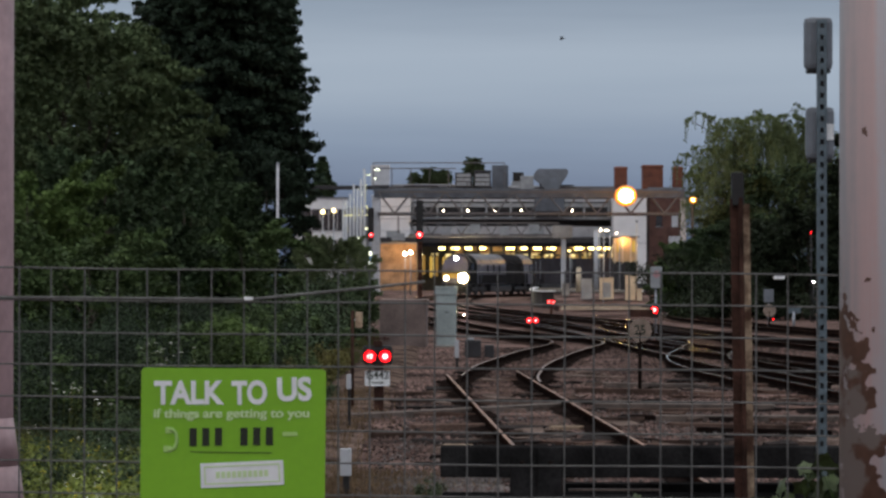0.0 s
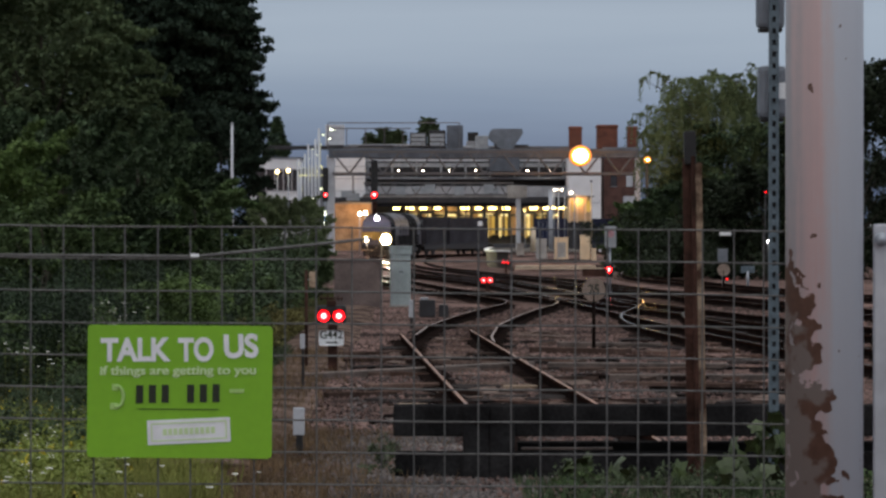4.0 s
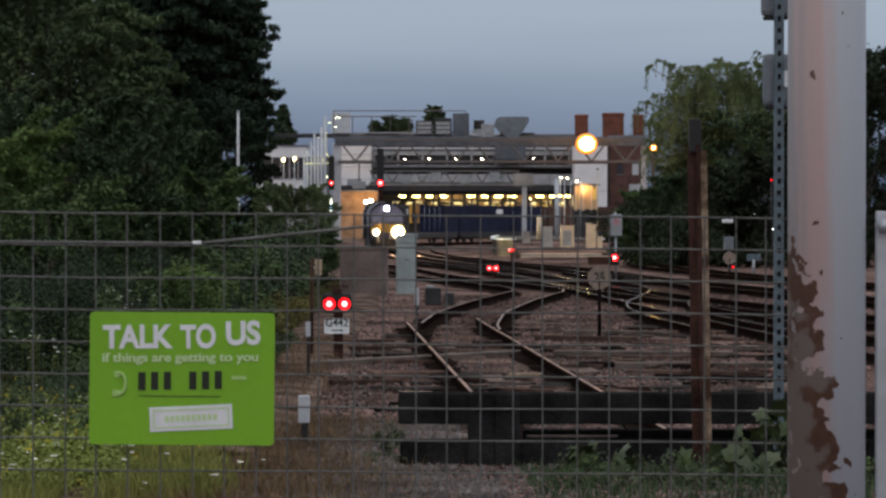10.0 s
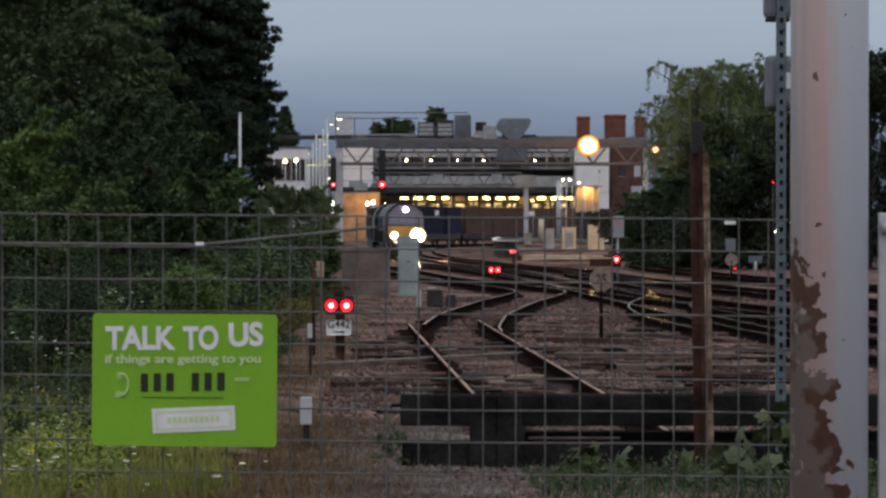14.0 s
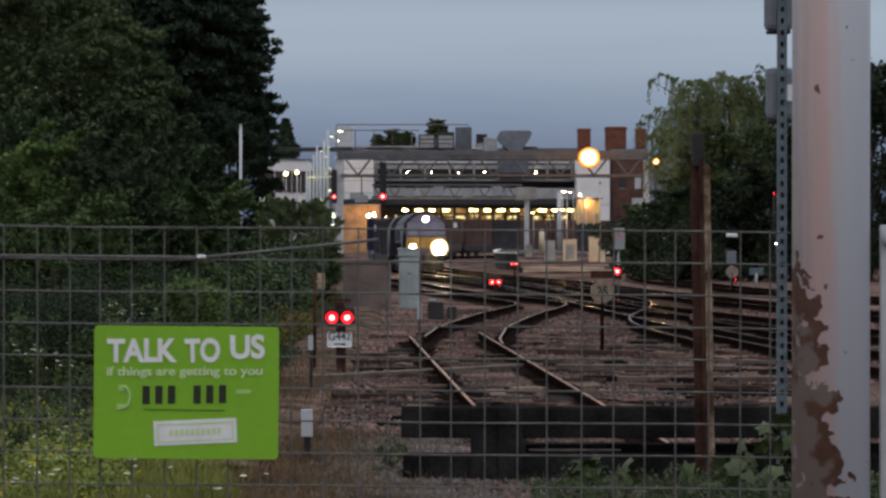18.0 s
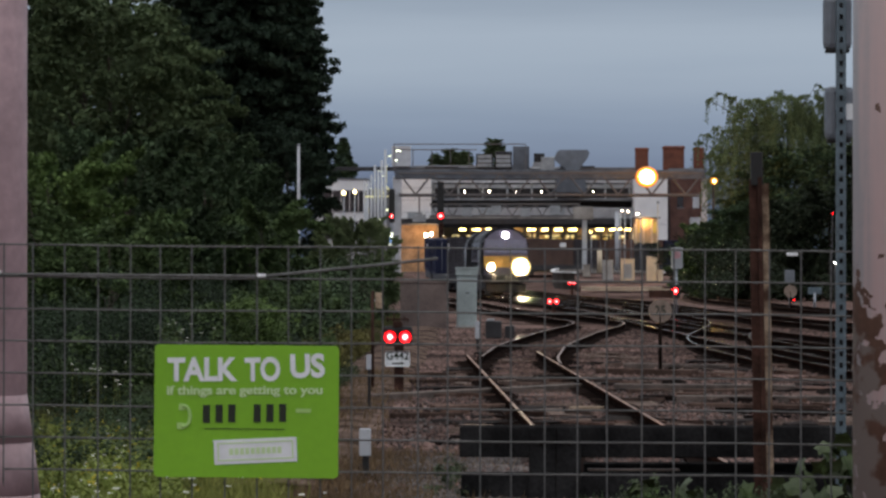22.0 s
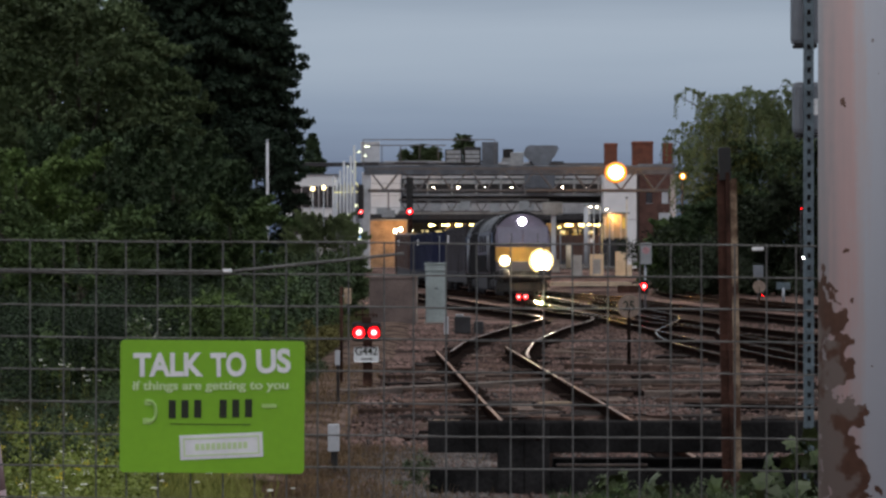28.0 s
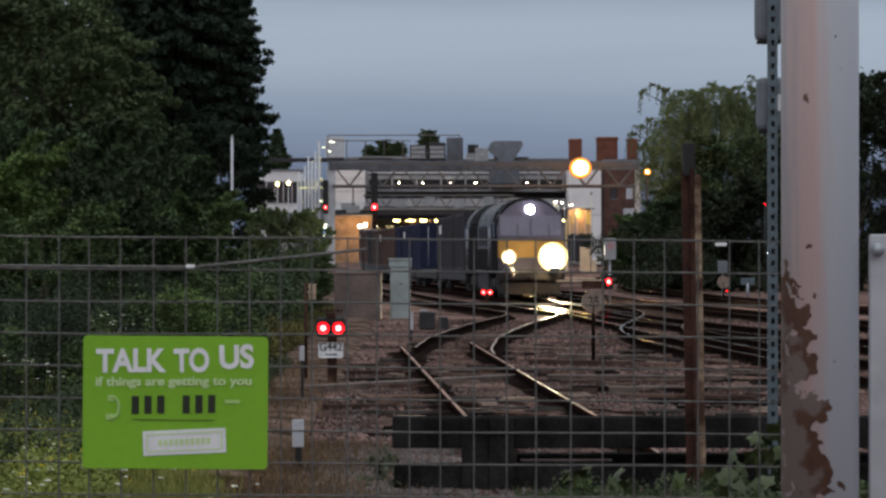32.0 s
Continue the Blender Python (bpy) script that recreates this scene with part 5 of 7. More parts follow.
        for i in range(3):
            boxpart("grille", unit, M_grey, (x, 0.66, 13.65 + 0.55 * i), (1.8, 0.06, 0.42))
    boxpart("plant_tower", root, M_slate, (2.05, 1.5, 14.4), (2.1, 1.6, 3.3), 0.08, "tall grey ventilation tower")
    boxpart("louvre", root, M_black, (4.35, 1.2, 14.6), (1.35, 0.8, 1.1), 0.03, "black louvred opening")
    boxpart("plant_box", root, M_grey, (4.3, 1.4, 13.6), (1.6, 1.0, 0.9), 0.03)
    bm = bmesh.new()
    hop = [bm.verts.new(v) for v in ((6.2, 0.6, 14.5), (6.6, 0.6, 15.35), (7.0, 0.6, 15.6), (10.5, 0.6, 15.6), (10.75, 0.6, 15.2), (10.5, 0.6, 14.6), (9.4, 0.6, 13.0), (7.8, 0.6, 13.0))]
    f = bm.faces.new(hop)
    ret = bmesh.ops.extrude_face_region(bm, geom=[f])
    bmesh.ops.translate(bm, vec=(0, 2.0, 0), verts=[v for v in ret["geom"] if isinstance(v, bmesh.types.BMVert)])
    bmesh.ops.recalc_face_normals(bm, faces=bm.faces)
    part("duct_hood", bm, M_hood, root, "wide grey tapered duct hood")
    boxpart("duct_box", root, M_slate, (8.3, -1.6, 11.3), (3.8, 2.4, 2.5), 0.15, "dark blue-grey duct box hung on the wall")
    boxpart("plant_box", root, M_grey, (5.45, 0.9, 13.75), (1.7, 1.0, 1.9), 0.08)
    boxpart("roof_strip", root, M_pale, (-7.5, 1.3, 13.5), (8.0, 0.4, 0.25))
    scr = boxpart("roof_screen", root, M_pale, (-13.2, 1.5, 14.8), (2.4, 1.4, 2.6), 0.05, "pale glazed roof screen")
    for k in range(2):
        boxpart("screen_light", scr, E_coolwhite, (-13.6 - 0.25 * k, 0.76, 15.5 - 1.2 * k), (0.62 - 0.35 * k, 0.06, 0.07))
    for k in range(5):
        boxpart("roof_pipe", root, M_pale if k % 2 else M_dark, (-8.0 + 4.3 * k, 1.0, 13.35 + 0.12 * (k % 3)), (4.4, 0.25, 0.2))
        boxpart("roof_kerb", root, M_dark, (-6.0 + 4.6 * k, 1.1, 12.85), (2.2, 0.5, 0.5), 0.03)
    boxpart("roof_strip", root, M_pale, (-1.5, 1.2, 13.0), (20, 0.3, 0.15))


station()


def block(name, x0, x1, y, z0, z1, mat, label, depth=8.0, windows=(), rows=0, group=""):
    root = thing(name, label, "building", ((x0 + x1) / 2, y, 0), group=group)
    w = x1 - x0
    boxpart("wall", root, mat, (0, depth / 2, (z0 + z1) / 2), (w, depth, z1 - z0), 0.03)
    boxpart("roof", root, M_roof, (0, depth / 2, z1 + 0.1), (w + 0.3, depth + 0.3, 0.2))
    for (u, v, sw, sh, m) in windows:
        win = boxpart("window", root, m, (u, -0.03, v), (sw, 0.08, sh))
        boxpart("frame", win, M_grey, (u, -0.06, v - sh / 2), (sw + 0.1, 0.1, 0.08))
    for k in range(rows):
        boxpart("cladding_joint", root, M_grey, (0, -0.02, z0 + (k + 1) * (z1 - z0) / (rows + 1)), (w, 0.06, 0.06))
    return root


block("stair_tower", -13.0, -9.3, 396, 0, 12.2, M_white, "white clad stair tower beside the station", rows=7,
      windows=((-0.2, 7.0, 1.8, 1.2, M_grey),))
block("lit_annexe", -13.0, -8.3, 388, 0, 5.9, M_annexe, "tan rendered annexe lit orange by a lamp", depth=5)
block("lift_tower", 16.2, 20.3, 394, 0, 12.2, M_white, "white clad lift tower beside the station", rows=1)
block("brick_block", 20.9, 25.4, 399, 0, 13.0, M_brick, "brown brick block with roof stacks", depth=10,
      windows=((-1.0, 9.0, 0.8, 1.6, M_glass), (1.0, 9.0, 0.8, 1.6, M_pale), (1.0, 6.5, 1.6, 1.0, M_pale)))
block("white_office", -25.6, -18.6, 425, 0, 12.4, M_white, "white office block with dark windows", rows=2,
      windows=tuple((-2.9 + 1.16 * k, 9.5, 1.04, 2.9, M_glass) for k in range(6)) + tuple((-2.9 + 1.16 * k, 5.6, 1.04, 2.4, M_glass) for k in range(6)))
block("low_hall", -22.0, -13.2, 430, 0, 11.0, M_roof, "low dark grey hall behind the masts", rows=0)


def stack(x, y, z0, z1, w, label):
    root = thing("roof_stack", label, "roof stack", (x, y, 0), group="roof stacks")
    bm = bmesh.new()
    box(bm, 0, 0, (z0 + z1) / 2, w, w * 0.8, z1 - z0)
    bevelled(bm, 0.18, 3)
    part("casing", bm, M_stack, root)
    boxpart("cap", root, M_stack, (0, 0, z1 - 0.25), (w * 1.06, w * 0.86, 0.3), 0.06)


M_stack = material("rust_red_stack", (0.15, 0.050, 0.029), 0.8, vary=0.25, scale=1.0, fine=10, bump=0.2)
stack(17.2, 397, 12.2, 15.75, 1.65, "rust-red roof stack behind the sodium lamp")
stack(21.4, 401, 13.0, 16.1, 2.65, "wide rust-red roof stack on the brick block")
stack(24.6, 401, 13.0, 15.9, 1.35, "narrow rust-red roof stack on the brick block")

# sodium lamps on tall columns
for x, y, z, r, label in ((15.0, 334.0, 10.45, 1.15, "glaring orange sodium lamp fixed on the gantry"), (12.3, 186, 6.45, 0.21, "tall column with an orange sodium lamp")):
    root = thing("sodium_lamp", label, "yard lamp", (x, y, 0), group="sodium lamps")
    rodpart("column", root, M_black, (0, 0.4, z - 0.1 if y > 300 else -0.5), (0, 1.0 if y > 300 else 0.4, z + 0.2), 0.08)
    boxpart("head", root, M_dark, (0, 0.3, z + r * 0.2), (r * 1.4, 0.3, r * 1.2), 0.05)
    # bowl layers dim outward: the lamp's halo is built into their colours
    bm = bmesh.new()
    ball(bm, (0, -0.2, z), r * 1.06, 3, (1.0, 0.3, 0.92))
    bowl = part("bowl", bm, E_sodium, root, "orange bowl widened to carry the lamp's halo", True)
    bm = bmesh.new()
    ball(bm, (0, -0.2 - 0.33 * r, z), r * 0.92, 3, (1.0, 0.1, 0.92))
    part("inner_halo", bm, E_sodiummid if r > 1 else E_sodiumdim, bowl, "", True)
    bm = bmesh.new()
    ball(bm, (0, -0.2 - 0.4 * r, z), r * (0.68 if r > 1 else 0.4), 3, (1.0, 0.1, 0.92))
    part("burner", bm, E_sodiumcore, bowl, "bright yellow burner", True)
lamp("platform_light", (8.1, 221.6, 4.1), 210, (1.0, 0.56, 0.2), 0.4)
lamp("sodium_light", (15.0, 326.0, 9.4), 1100, (1.0, 0.45, 0.10), 0.5)
lamp("sodium_light", (12.3, 184.5, 6.2), 260, (1.0, 0.5, 0.14), 0.4)
lamp("annexe_light", (-9.6, 385, 5.4), 520, (1.0, 0.52, 0.16), 0.3)
lamp("canopy_light", (2, 396.5, 5.2), 700, (1.0, 0.75, 0.35), 1.0)
lamp("canopy_light", (11, 396.5, 5.2), 700, (1.0, 0.75, 0.35), 1.0)

# lit lamps by the annexe
for x, y, z in ((-7.4, 318, 4.35), (-6.4, 320, 4.2), (-7.9, 316, 4.2)):
    lamp_post(x, y, 0, z, E_white, "short post with a bright lit lamp", arm=0.0, head=0.24, group="lamps by the annexe")
bs = thing("blue_sign", "small lit blue and white post sign", "sign", (-11.9, 329, 0))
boxpart("post", bs, M_dark, (0, 0.1, 2.0), (0.12, 0.12, 4.2))
for k in range(3):
    boxpart("panel", bs, E_blue if k % 2 else E_coolwhite, (0, 0, 4.3 - 0.55 * k), (0.28, 0.08, 0.4))

# the receding row of galvanised masts
for k in range(12):
    q = k / 11
    inv = (1 - q) / 283 + q / 600
    y = 1 / inv
    x = -(0.0380 + 0.0122 * q) * y
    mast = thing("mast", "tall galvanised mast in a receding row", "mast", (x, y, 0), group="row of masts")
    top = 11.6 - 0.5 * (k % 3)
    rodpart("column", mast, M_pale, (0, 0, 0), (0, 0, top), 0.13, 0.11)
    rodpart("arm", mast, M_galv, (0, 0, top - 0.6), (0.45, 0, top - 0.5), 0.05)
    boxpart("lamp", mast, E_mast, (0.4, -0.05, top - 0.58), (0.26, 0.2, 0.07))
    # glowing strip added for the light on the mast column
    boxpart("lit_strip", mast, E_maststrip, (0.12, -0.06, top - 2.2 - 0.9 * (k % 2)), (0.06, 0.05, 1.7 - 0.5 * (k % 3)), 0, "upright glowing strip for the lit mast side")
    if k % 2 == 0:
        boxpart("lower_lamp", mast, E_mast, (0.2, -0.1, 6.2 - 0.25 * k), (0.16, 0.1, 0.16))
for x, z in ((-15.35, 8.1), (-14.3, 8.2)):
    lamp_post(x, 300, 0, z, E_office, "lamp column with a round lit head by the office", arm=0, head=0.26, group="lamps by the office")
st = thing("lit_stairway", "yellow-lit open stairway beside the masts", "stairway", (-12.75, 341, 0))
# the flights themselves glow: their yellow lighting is put into the material
for k, (xa, za, xb, zb) in enumerate(((-0.6, 8.5, 0.0, 9.6), (-2.4, 8.5, 0.5, 8.55), (0.0, 9.6, 0.5, 8.55))):
    rodpart("flight", st, E_stair, (xa, 0, za), (xb, 0, zb), 0.06, seg=6)
for x in (-2.3, 0.45):
    rodpart("stair_leg", st, M_galv, (x, 0.1, 0), (x, 0.1, 8.5), 0.08, seg=8)
pole = thing("steel_pole", "tall plain silver steel pole above the bushes", "pole", (-13.7, 209, 0))
rodpart("shaft", pole, M_pale, (0, 0, -0.4), (0, 0, 9.35), 0.11, 0.09)
boxpart("cap", pole, M_galv, (0, 0, 9.42), (0.2, 0.2, 0.12), 0.03)
cb = thing("cable_bridge", "thin dark cable bridge behind the conifer", "gantry", (-17, 380, 0))
boxpart("beam", cb, M_dark, (0, 0, 12.6), (11, 0.4, 0.5), 0.05)
for x in (-4.8, 3.9):
    boxpart("leg", cb, M_dark, (x, 0, 6.3), (0.3, 0.3, 12.4))


# ---- the train ----
LINE, ARC = spline(MAIN, 0.5)
KNOTS = ((0, 294.5), (6, 262.5), (9, 246), (13, 227), (19, 196), (23, 173), (28, 145), (32, 120))
_arc = [float(np.interp(-y, -LINE[:, 1], ARC)) for _, y in KNOTS]
SPEED = np.polyfit([k[0] for k in KNOTS], _arc, 3)


def on_line(s):
    x, y = float(np.interp(s, ARC, LINE[:, 0])), float(np.interp(s, ARC, LINE[:, 1]))
    return Vector((x, y, rail_z(y)))


def vehicle_rows(offset, pivot):
    """Rows for a vehicle whose middle runs offset metres behind the nose."""
    rows = []
    for k in range(65):
        t = k * 0.5
        s = float(np.polyval(SPEED, t)) - offset
        a, b = on_line(s + pivot), on_line(s - pivot)
        d = a - b
        m = Matrix.Translation((a + b) / 2) @ Matrix.Rotation(math.atan2(d.y, d.x), 4, "Z") @ Matrix.Rotation(-math.asin(d.z / d.length), 4, "Y")
        rows.append((t, m))
    return rows


MOVERS = []


def bogie(parent, x, axles, half, r=0.5):
    bm = bmesh.new()
    for sy in (-1.0, 1.0):
        box(bm, x, sy, 0.58, half * 2 + 0.7, 0.14, 0.32)
        for k in range(axles):
            xx = x - half + 2 * half * k / (axles - 1)
            box(bm, xx, sy * 1.06, 0.52, 0.34, 0.12, 0.34)
    box(bm, x, 0, 0.65, 0.5, 2.0, 0.3)
    bg = part("bogie", bm, M_dark, parent)
    for k in range(axles):
        xx = x - half + 2 * half * k / (axles - 1)
        bm = bmesh.new()
        for sy in (-0.75, 0.75):
            rod(bm, (xx, sy - 0.07, r), (xx, sy + 0.07, r), r, seg=20)
        rod(bm, (xx, -0.75, r), (xx, 0.75, r), 0.08, seg=8)
        part("wheelset", bm, M_dark, bg)


def profile_sweep(bm, prof, stations):
    """Rings of a cross-section, each at its own x, scale and shear."""
    rings = []
    for x, f in stations:
        rings.append([bm.verts.new((x(z) if callable(x) else x, y * f, z)) for y, z in prof])
    n = len(prof)
    for a, b in zip(rings[:-1], rings[1:]):
        for i in range(n):
            j = (i + 1) % n
            bm.faces.new((a[i], a[j], b[j], b[i]))
    bm.faces.new(rings[0][::-1])
    bm.faces.new(rings[-1])
    bmesh.ops.recalc_face_normals(bm, faces=bm.faces)


def locomotive():
    root = thing("diesel_locomotive", "dark blue freight diesel locomotive with yellow cab end, headlights lit", "locomotive")
    arch = [(1.325, 1.02), (1.325, 2.75), (1.27, 3.0), (1.12, 3.32), (0.85, 3.6), (0.5, 3.8), (0, 3.88)]
    prof = arch + [(-y, z) for y, z in reversed(arch[:-1])]
    nose = lambda z: 10.55 - max(0, z - 2.2) * 0.33
    tail = lambda z: -10.55 + max(0, z - 2.2) * 0.33
    bm = bmesh.new()
    profile_sweep(bm, prof, ((tail, 0.97), (-9.6, 1.0), (9.6, 1.0), (nose, 0.97)))
    body = part("body", bm, M_locobody, root)
    # roof skin and its ribs
    bm = bmesh.new()
    roof = [(1.30, 3.02), (1.14, 3.35), (0.87, 3.63), (0.51, 3.83), (0, 3.91)]
    roof = roof + [(-y, z) for y, z in reversed(roof[:-1])]
    profile_sweep(bm, roof + [(0, 3.2)], ((-9.7, 1.0), (9.75, 1.0)))
    part("roof", bm, M_locoroof, root, "sooty grey curved roof")
    for x in (-9.4, -7.2, 0.2, 3.4, 6.6):
        bm = bmesh.new()
        profile_sweep(bm, [(y * 1.008, z + 0.02) for y, z in roof] + [(0, 3.2)], ((x, 1.0), (x + 0.12, 1.0)))
        part("roof_rib", bm, M_locoroof, root)
    for end in (1, -1):
        # lower front panel
        boxpart("front_panel", root, M_yellow, (end * 10.58, 0, 1.92), (0.08, 2.52, 0.66), 0.03, "yellow warning panel")
        boxpart("lower_panel", root, M_locobody, (end * 10.575, 0, 1.35), (0.08, 2.50, 0.48), 0.03, "dull grey lower front panel")
        # the raked upper front, rounded at its top like the body
        bm = bmesh.new()
        upper = [(1.26, 2.24), (1.27, 2.74), (1.215, 2.98), (1.07, 3.28), (0.81, 3.54), (0.48, 3.72), (0, 3.79)]
        upper = upper + [(-y, z) for y, z in reversed(upper[:-1])]
        ring = [bm.verts.new((end * (10.565 - max(0, z - 2.2) * 0.33), y, z)) for y, z in upper]
        ret = bmesh.ops.extrude_face_region(bm, geom=[bm.faces.new(ring)])
        bmesh.ops.translate(bm, vec=(end * 0.03, 0, 0), verts=[v for v in ret["geom"] if isinstance(v, bmesh.types.BMVert)])
        bmesh.ops.recalc_face_normals(bm, faces=bm.faces)
        part("cab_front", bm, M_cabgrey, root, "mauve-grey upper cab front")
        m = Matrix.Translation((end * 10.425, 0, 2.76)) @ Matrix.Rotation(radians(-18.3 * end), 4, "Y")
        boxpart("window_surround", root, M_cabgrey, (0.0, 0, 0.02), (0.05, 2.42, 0.98), 0.02, "grey-blue window surround", m)
        for sy in (-0.60, 0.60):
            ws = boxpart("windscreen", root, M_cabglass, (0.03 * end, sy, 0.02), (0.03, 1.12, 0.80), 0.012, "windscreen tinted with the sky's reflection", m)
            boxpart("wiper", ws, M_black, (0.06 * end, sy + 0.1, -0.15), (0.02, 0.03, 0.5), 0, "", m)
        boxpart("buffer_beam", root, M_black, (end * 10.5, 0, 0.95), (0.25, 2.6, 0.42), 0.03)
        for sy in (-0.88, 0.88):
            rodpart("buffer", root, M_dark, (end * 10.6, sy, 1.03), (end * 11.05, sy, 1.03), 0.12, 0.12, 12)
            rodpart("buffer_head", root, M_dark, (end * 11.05, sy, 1.03), (end * 11.1, sy, 1.03), 0.24, 0.22, 18)
        boxpart("coupler", root, M_dark, (end * 10.75, 0, 0.95), (0.5, 0.22, 0.25), 0.03)
        boxpart("snow_plough", root, M_black, (end * 10.45, 0, 0.42), (0.12, 2.3, 0.45), 0.03)
        for sy in (-1.335, 1.335):
            boxpart("cab_door", root, M_locobody, (end * 7.25, sy, 2.0), (0.7, 0.03, 1.85), 0.01, "glossy blue-grey cab door")
            boxpart("cab_window", root, M_glass, (end * 9.4, sy, 2.65), (0.7, 0.03, 0.6), 0.02)
            for k in (-1, 1):
                rodpart("handrail", root, M_galv, (end * 7.45 + 0.5 * k, sy * 1.03, 1.2), (end * 7.45 + 0.5 * k, sy * 1.03, 2.8), 0.025, seg=6)
        bogie(root, end * 6.7, 3, 2.0, 0.53)
    # lights of the leading end
    for sy, r, mat, nm in ((-0.84, 0.2, E_marker, "marker_light"), (0.84, 0.40, E_head, "headlight")):
        bm = bmesh.new()
        rod(bm, (10.62, sy, 1.62), (10.67, sy, 1.62), r, r * 0.9, 24)
        part(nm, bm, mat, root, "lit lamp")
        # an added glowing ring stands for the glare round each lamp
        bm = bmesh.new()
        rod(bm, (10.58, sy, 1.62), (10.645, sy, 1.62), r * 1.42, r * 1.38, 24)
        part("glare_ring", bm, E_headglare, root, "glowing ring for the lamp's glare")
    bm = bmesh.new()
    rod(bm, (10.18, 0, 3.43), (10.27, 0, 3.43), 0.17, 0.15, 24)
    part("top_light", bm, E_top, root, "lit top lamp")
    # near-black bands, set slightly proud of the body and roof
    for x, w in ((8.75, 1.6), (-3.7, 5.6), (-9.95, 0.5)):
        bm = bmesh.new()
        profile_sweep(bm, [(y * 1.012, z + 0.012) for y, z in prof], ((x - w / 2, 1.0), (x + w / 2, 1.0)))
        part("side_band", bm, M_recess, root, "near-black band round the body")
        bm = bmesh.new()
        profile_sweep(bm, [(y * 1.006, z + 0.014) for y, z in roof] + [(0, 3.2)], ((x - w / 2, 1.0), (x + w / 2, 1.0)))
        part("roof_band", bm, M_recess, root, "dark roof section")
    bm = bmesh.new()
    profile_sweep(bm, [(y * 1.004, z + 0.03) for y, z in prof], ((9.55, 1.0), (lambda z: nose(z) + 0.005, 0.975)))
    part("cab_rim", bm, M_recess, root, "dark rim round the cab front")
    boxpart("fuel_tank", root, M_dark, (0, 0, 0.65), (6.5, 2.3, 0.8), 0.1)
    for sy in (-1.34, 1.34):
        boxpart("lower_side", root, M_recess, (-0.2, sy, 1.50), (15.4, 0.025, 0.86), 0.005, "dark lower body side")
        for x in (1.2, 3.0, 4.8, -8.4):
            boxpart("side_grille", root, M_recess, (x, sy * 1.006, 2.45), (0.34, 0.03, 0.8), 0.01)
    return root


LOCO = locomotive()
MOVERS.append((LOCO, 10.7, 6.7))


def container_mesh(length, w=2.44, h=2.6):
    """A corrugated steel box."""
    bm = bmesh.new()
    pitch, depth = 0.28, 0.045
    n = int(length / pitch)
    for sy in (-1, 1):
        prev = None
        for k in range(n * 4 + 1):
            x = -length / 2 + k * length / (n * 4)
            off = depth if k % 4 in (1, 2) else 0.0
            y = sy * (w / 2 - off)
            a, b = bm.verts.new((x, y, 0.12)), bm.verts.new((x, y, h - 0.10))
            if prev:
                bm.faces.new((prev[0], a, b, prev[1]))
            prev = (a, b)
    box(bm, 0, 0, h - 0.06, length - 0.02, w - 0.06, 0.08)
    box(bm, 0, 0, 0.07, length - 0.02, w - 0.06, 0.1)
    box(bm, -length / 2 + 0.05, 0, h / 2, 0.06, w - 0.2, h - 0.2)
    box(bm, length / 2 - 0.05, 0, h / 2, 0.06, w - 0.2, h - 0.2)
    return bm


CONTAINERS = {}


def container(kind, length, mat, label):
    root = thing("shipping_container", label, "container", group="containers on the train")
    h = 2.6
    key = (length, mat.name)
    if key not in CONTAINERS:
        CONTAINERS[key] = mesh_of("shell", container_mesh(length), mat)
    ob = new("shell", CONTAINERS[key])
    ob.parent = root
    for sx in (-1, 1):
        for sy in (-1, 1):
            boxpart("corner_post", root, mat, (sx * (length / 2 - 0.06), sy * 1.16, h / 2), (0.13, 0.13, h), 0.01)
    for sy in (-1, 1):
        boxpart("top_rail", root, mat, (0, sy * 1.19, h - 0.05), (length, 0.06, 0.1))
        boxpart("bottom_rail", root, mat, (0, sy * 1.19, 0.07), (length, 0.06, 0.14))
        if length > 8 and kind:
            boxpart("label_panel", root, M_print, (-length * 0.28, sy * 1.235, 2.0), (1.5, 0.012, 0.45), 0, "plain white marking panel")
    for k in range(4):
        rodpart("lock_rod", root, M_galv, (length / 2, -0.75 + 0.5 * k, 0.2), (length / 2, -0.75 + 0.5 * k, 2.4), 0.02, seg=6)
    return root


LOADS = (((40, M_contgrey, -3.7, 1), (20, M_contgrey, 6.4, 0)), ((20, M_contblue, -7.0, 0),), ((40, M_contblue, 3.9, 1), (20, M_contblue, -7.0, 0)),
         ((20, M_contbrown, 6.2, 0), (40, M_contbrown, -3.2, 1)), ((20, M_contbrown, 6.4, 0), (20, M_contgrey, 0.0, 0), (20, M_contbrown, -6.4, 0)),
         ((40, M_contbrown, 3.2, 1), (20, M_contgrey, -6.2, 0)), ((20, M_contbrown, 6.4, 0), (20, M_contbrown, 0.0, 0), (20, M_contblue, -6.4, 0)), ((20, M_contblue, 6.2, 0), (40, M_contbrown, -3.2, 1)))
TINT = {M_contblue.name: "dark blue", M_contbrown.name: "rusty brown", M_contgrey.name: "dull grey"}
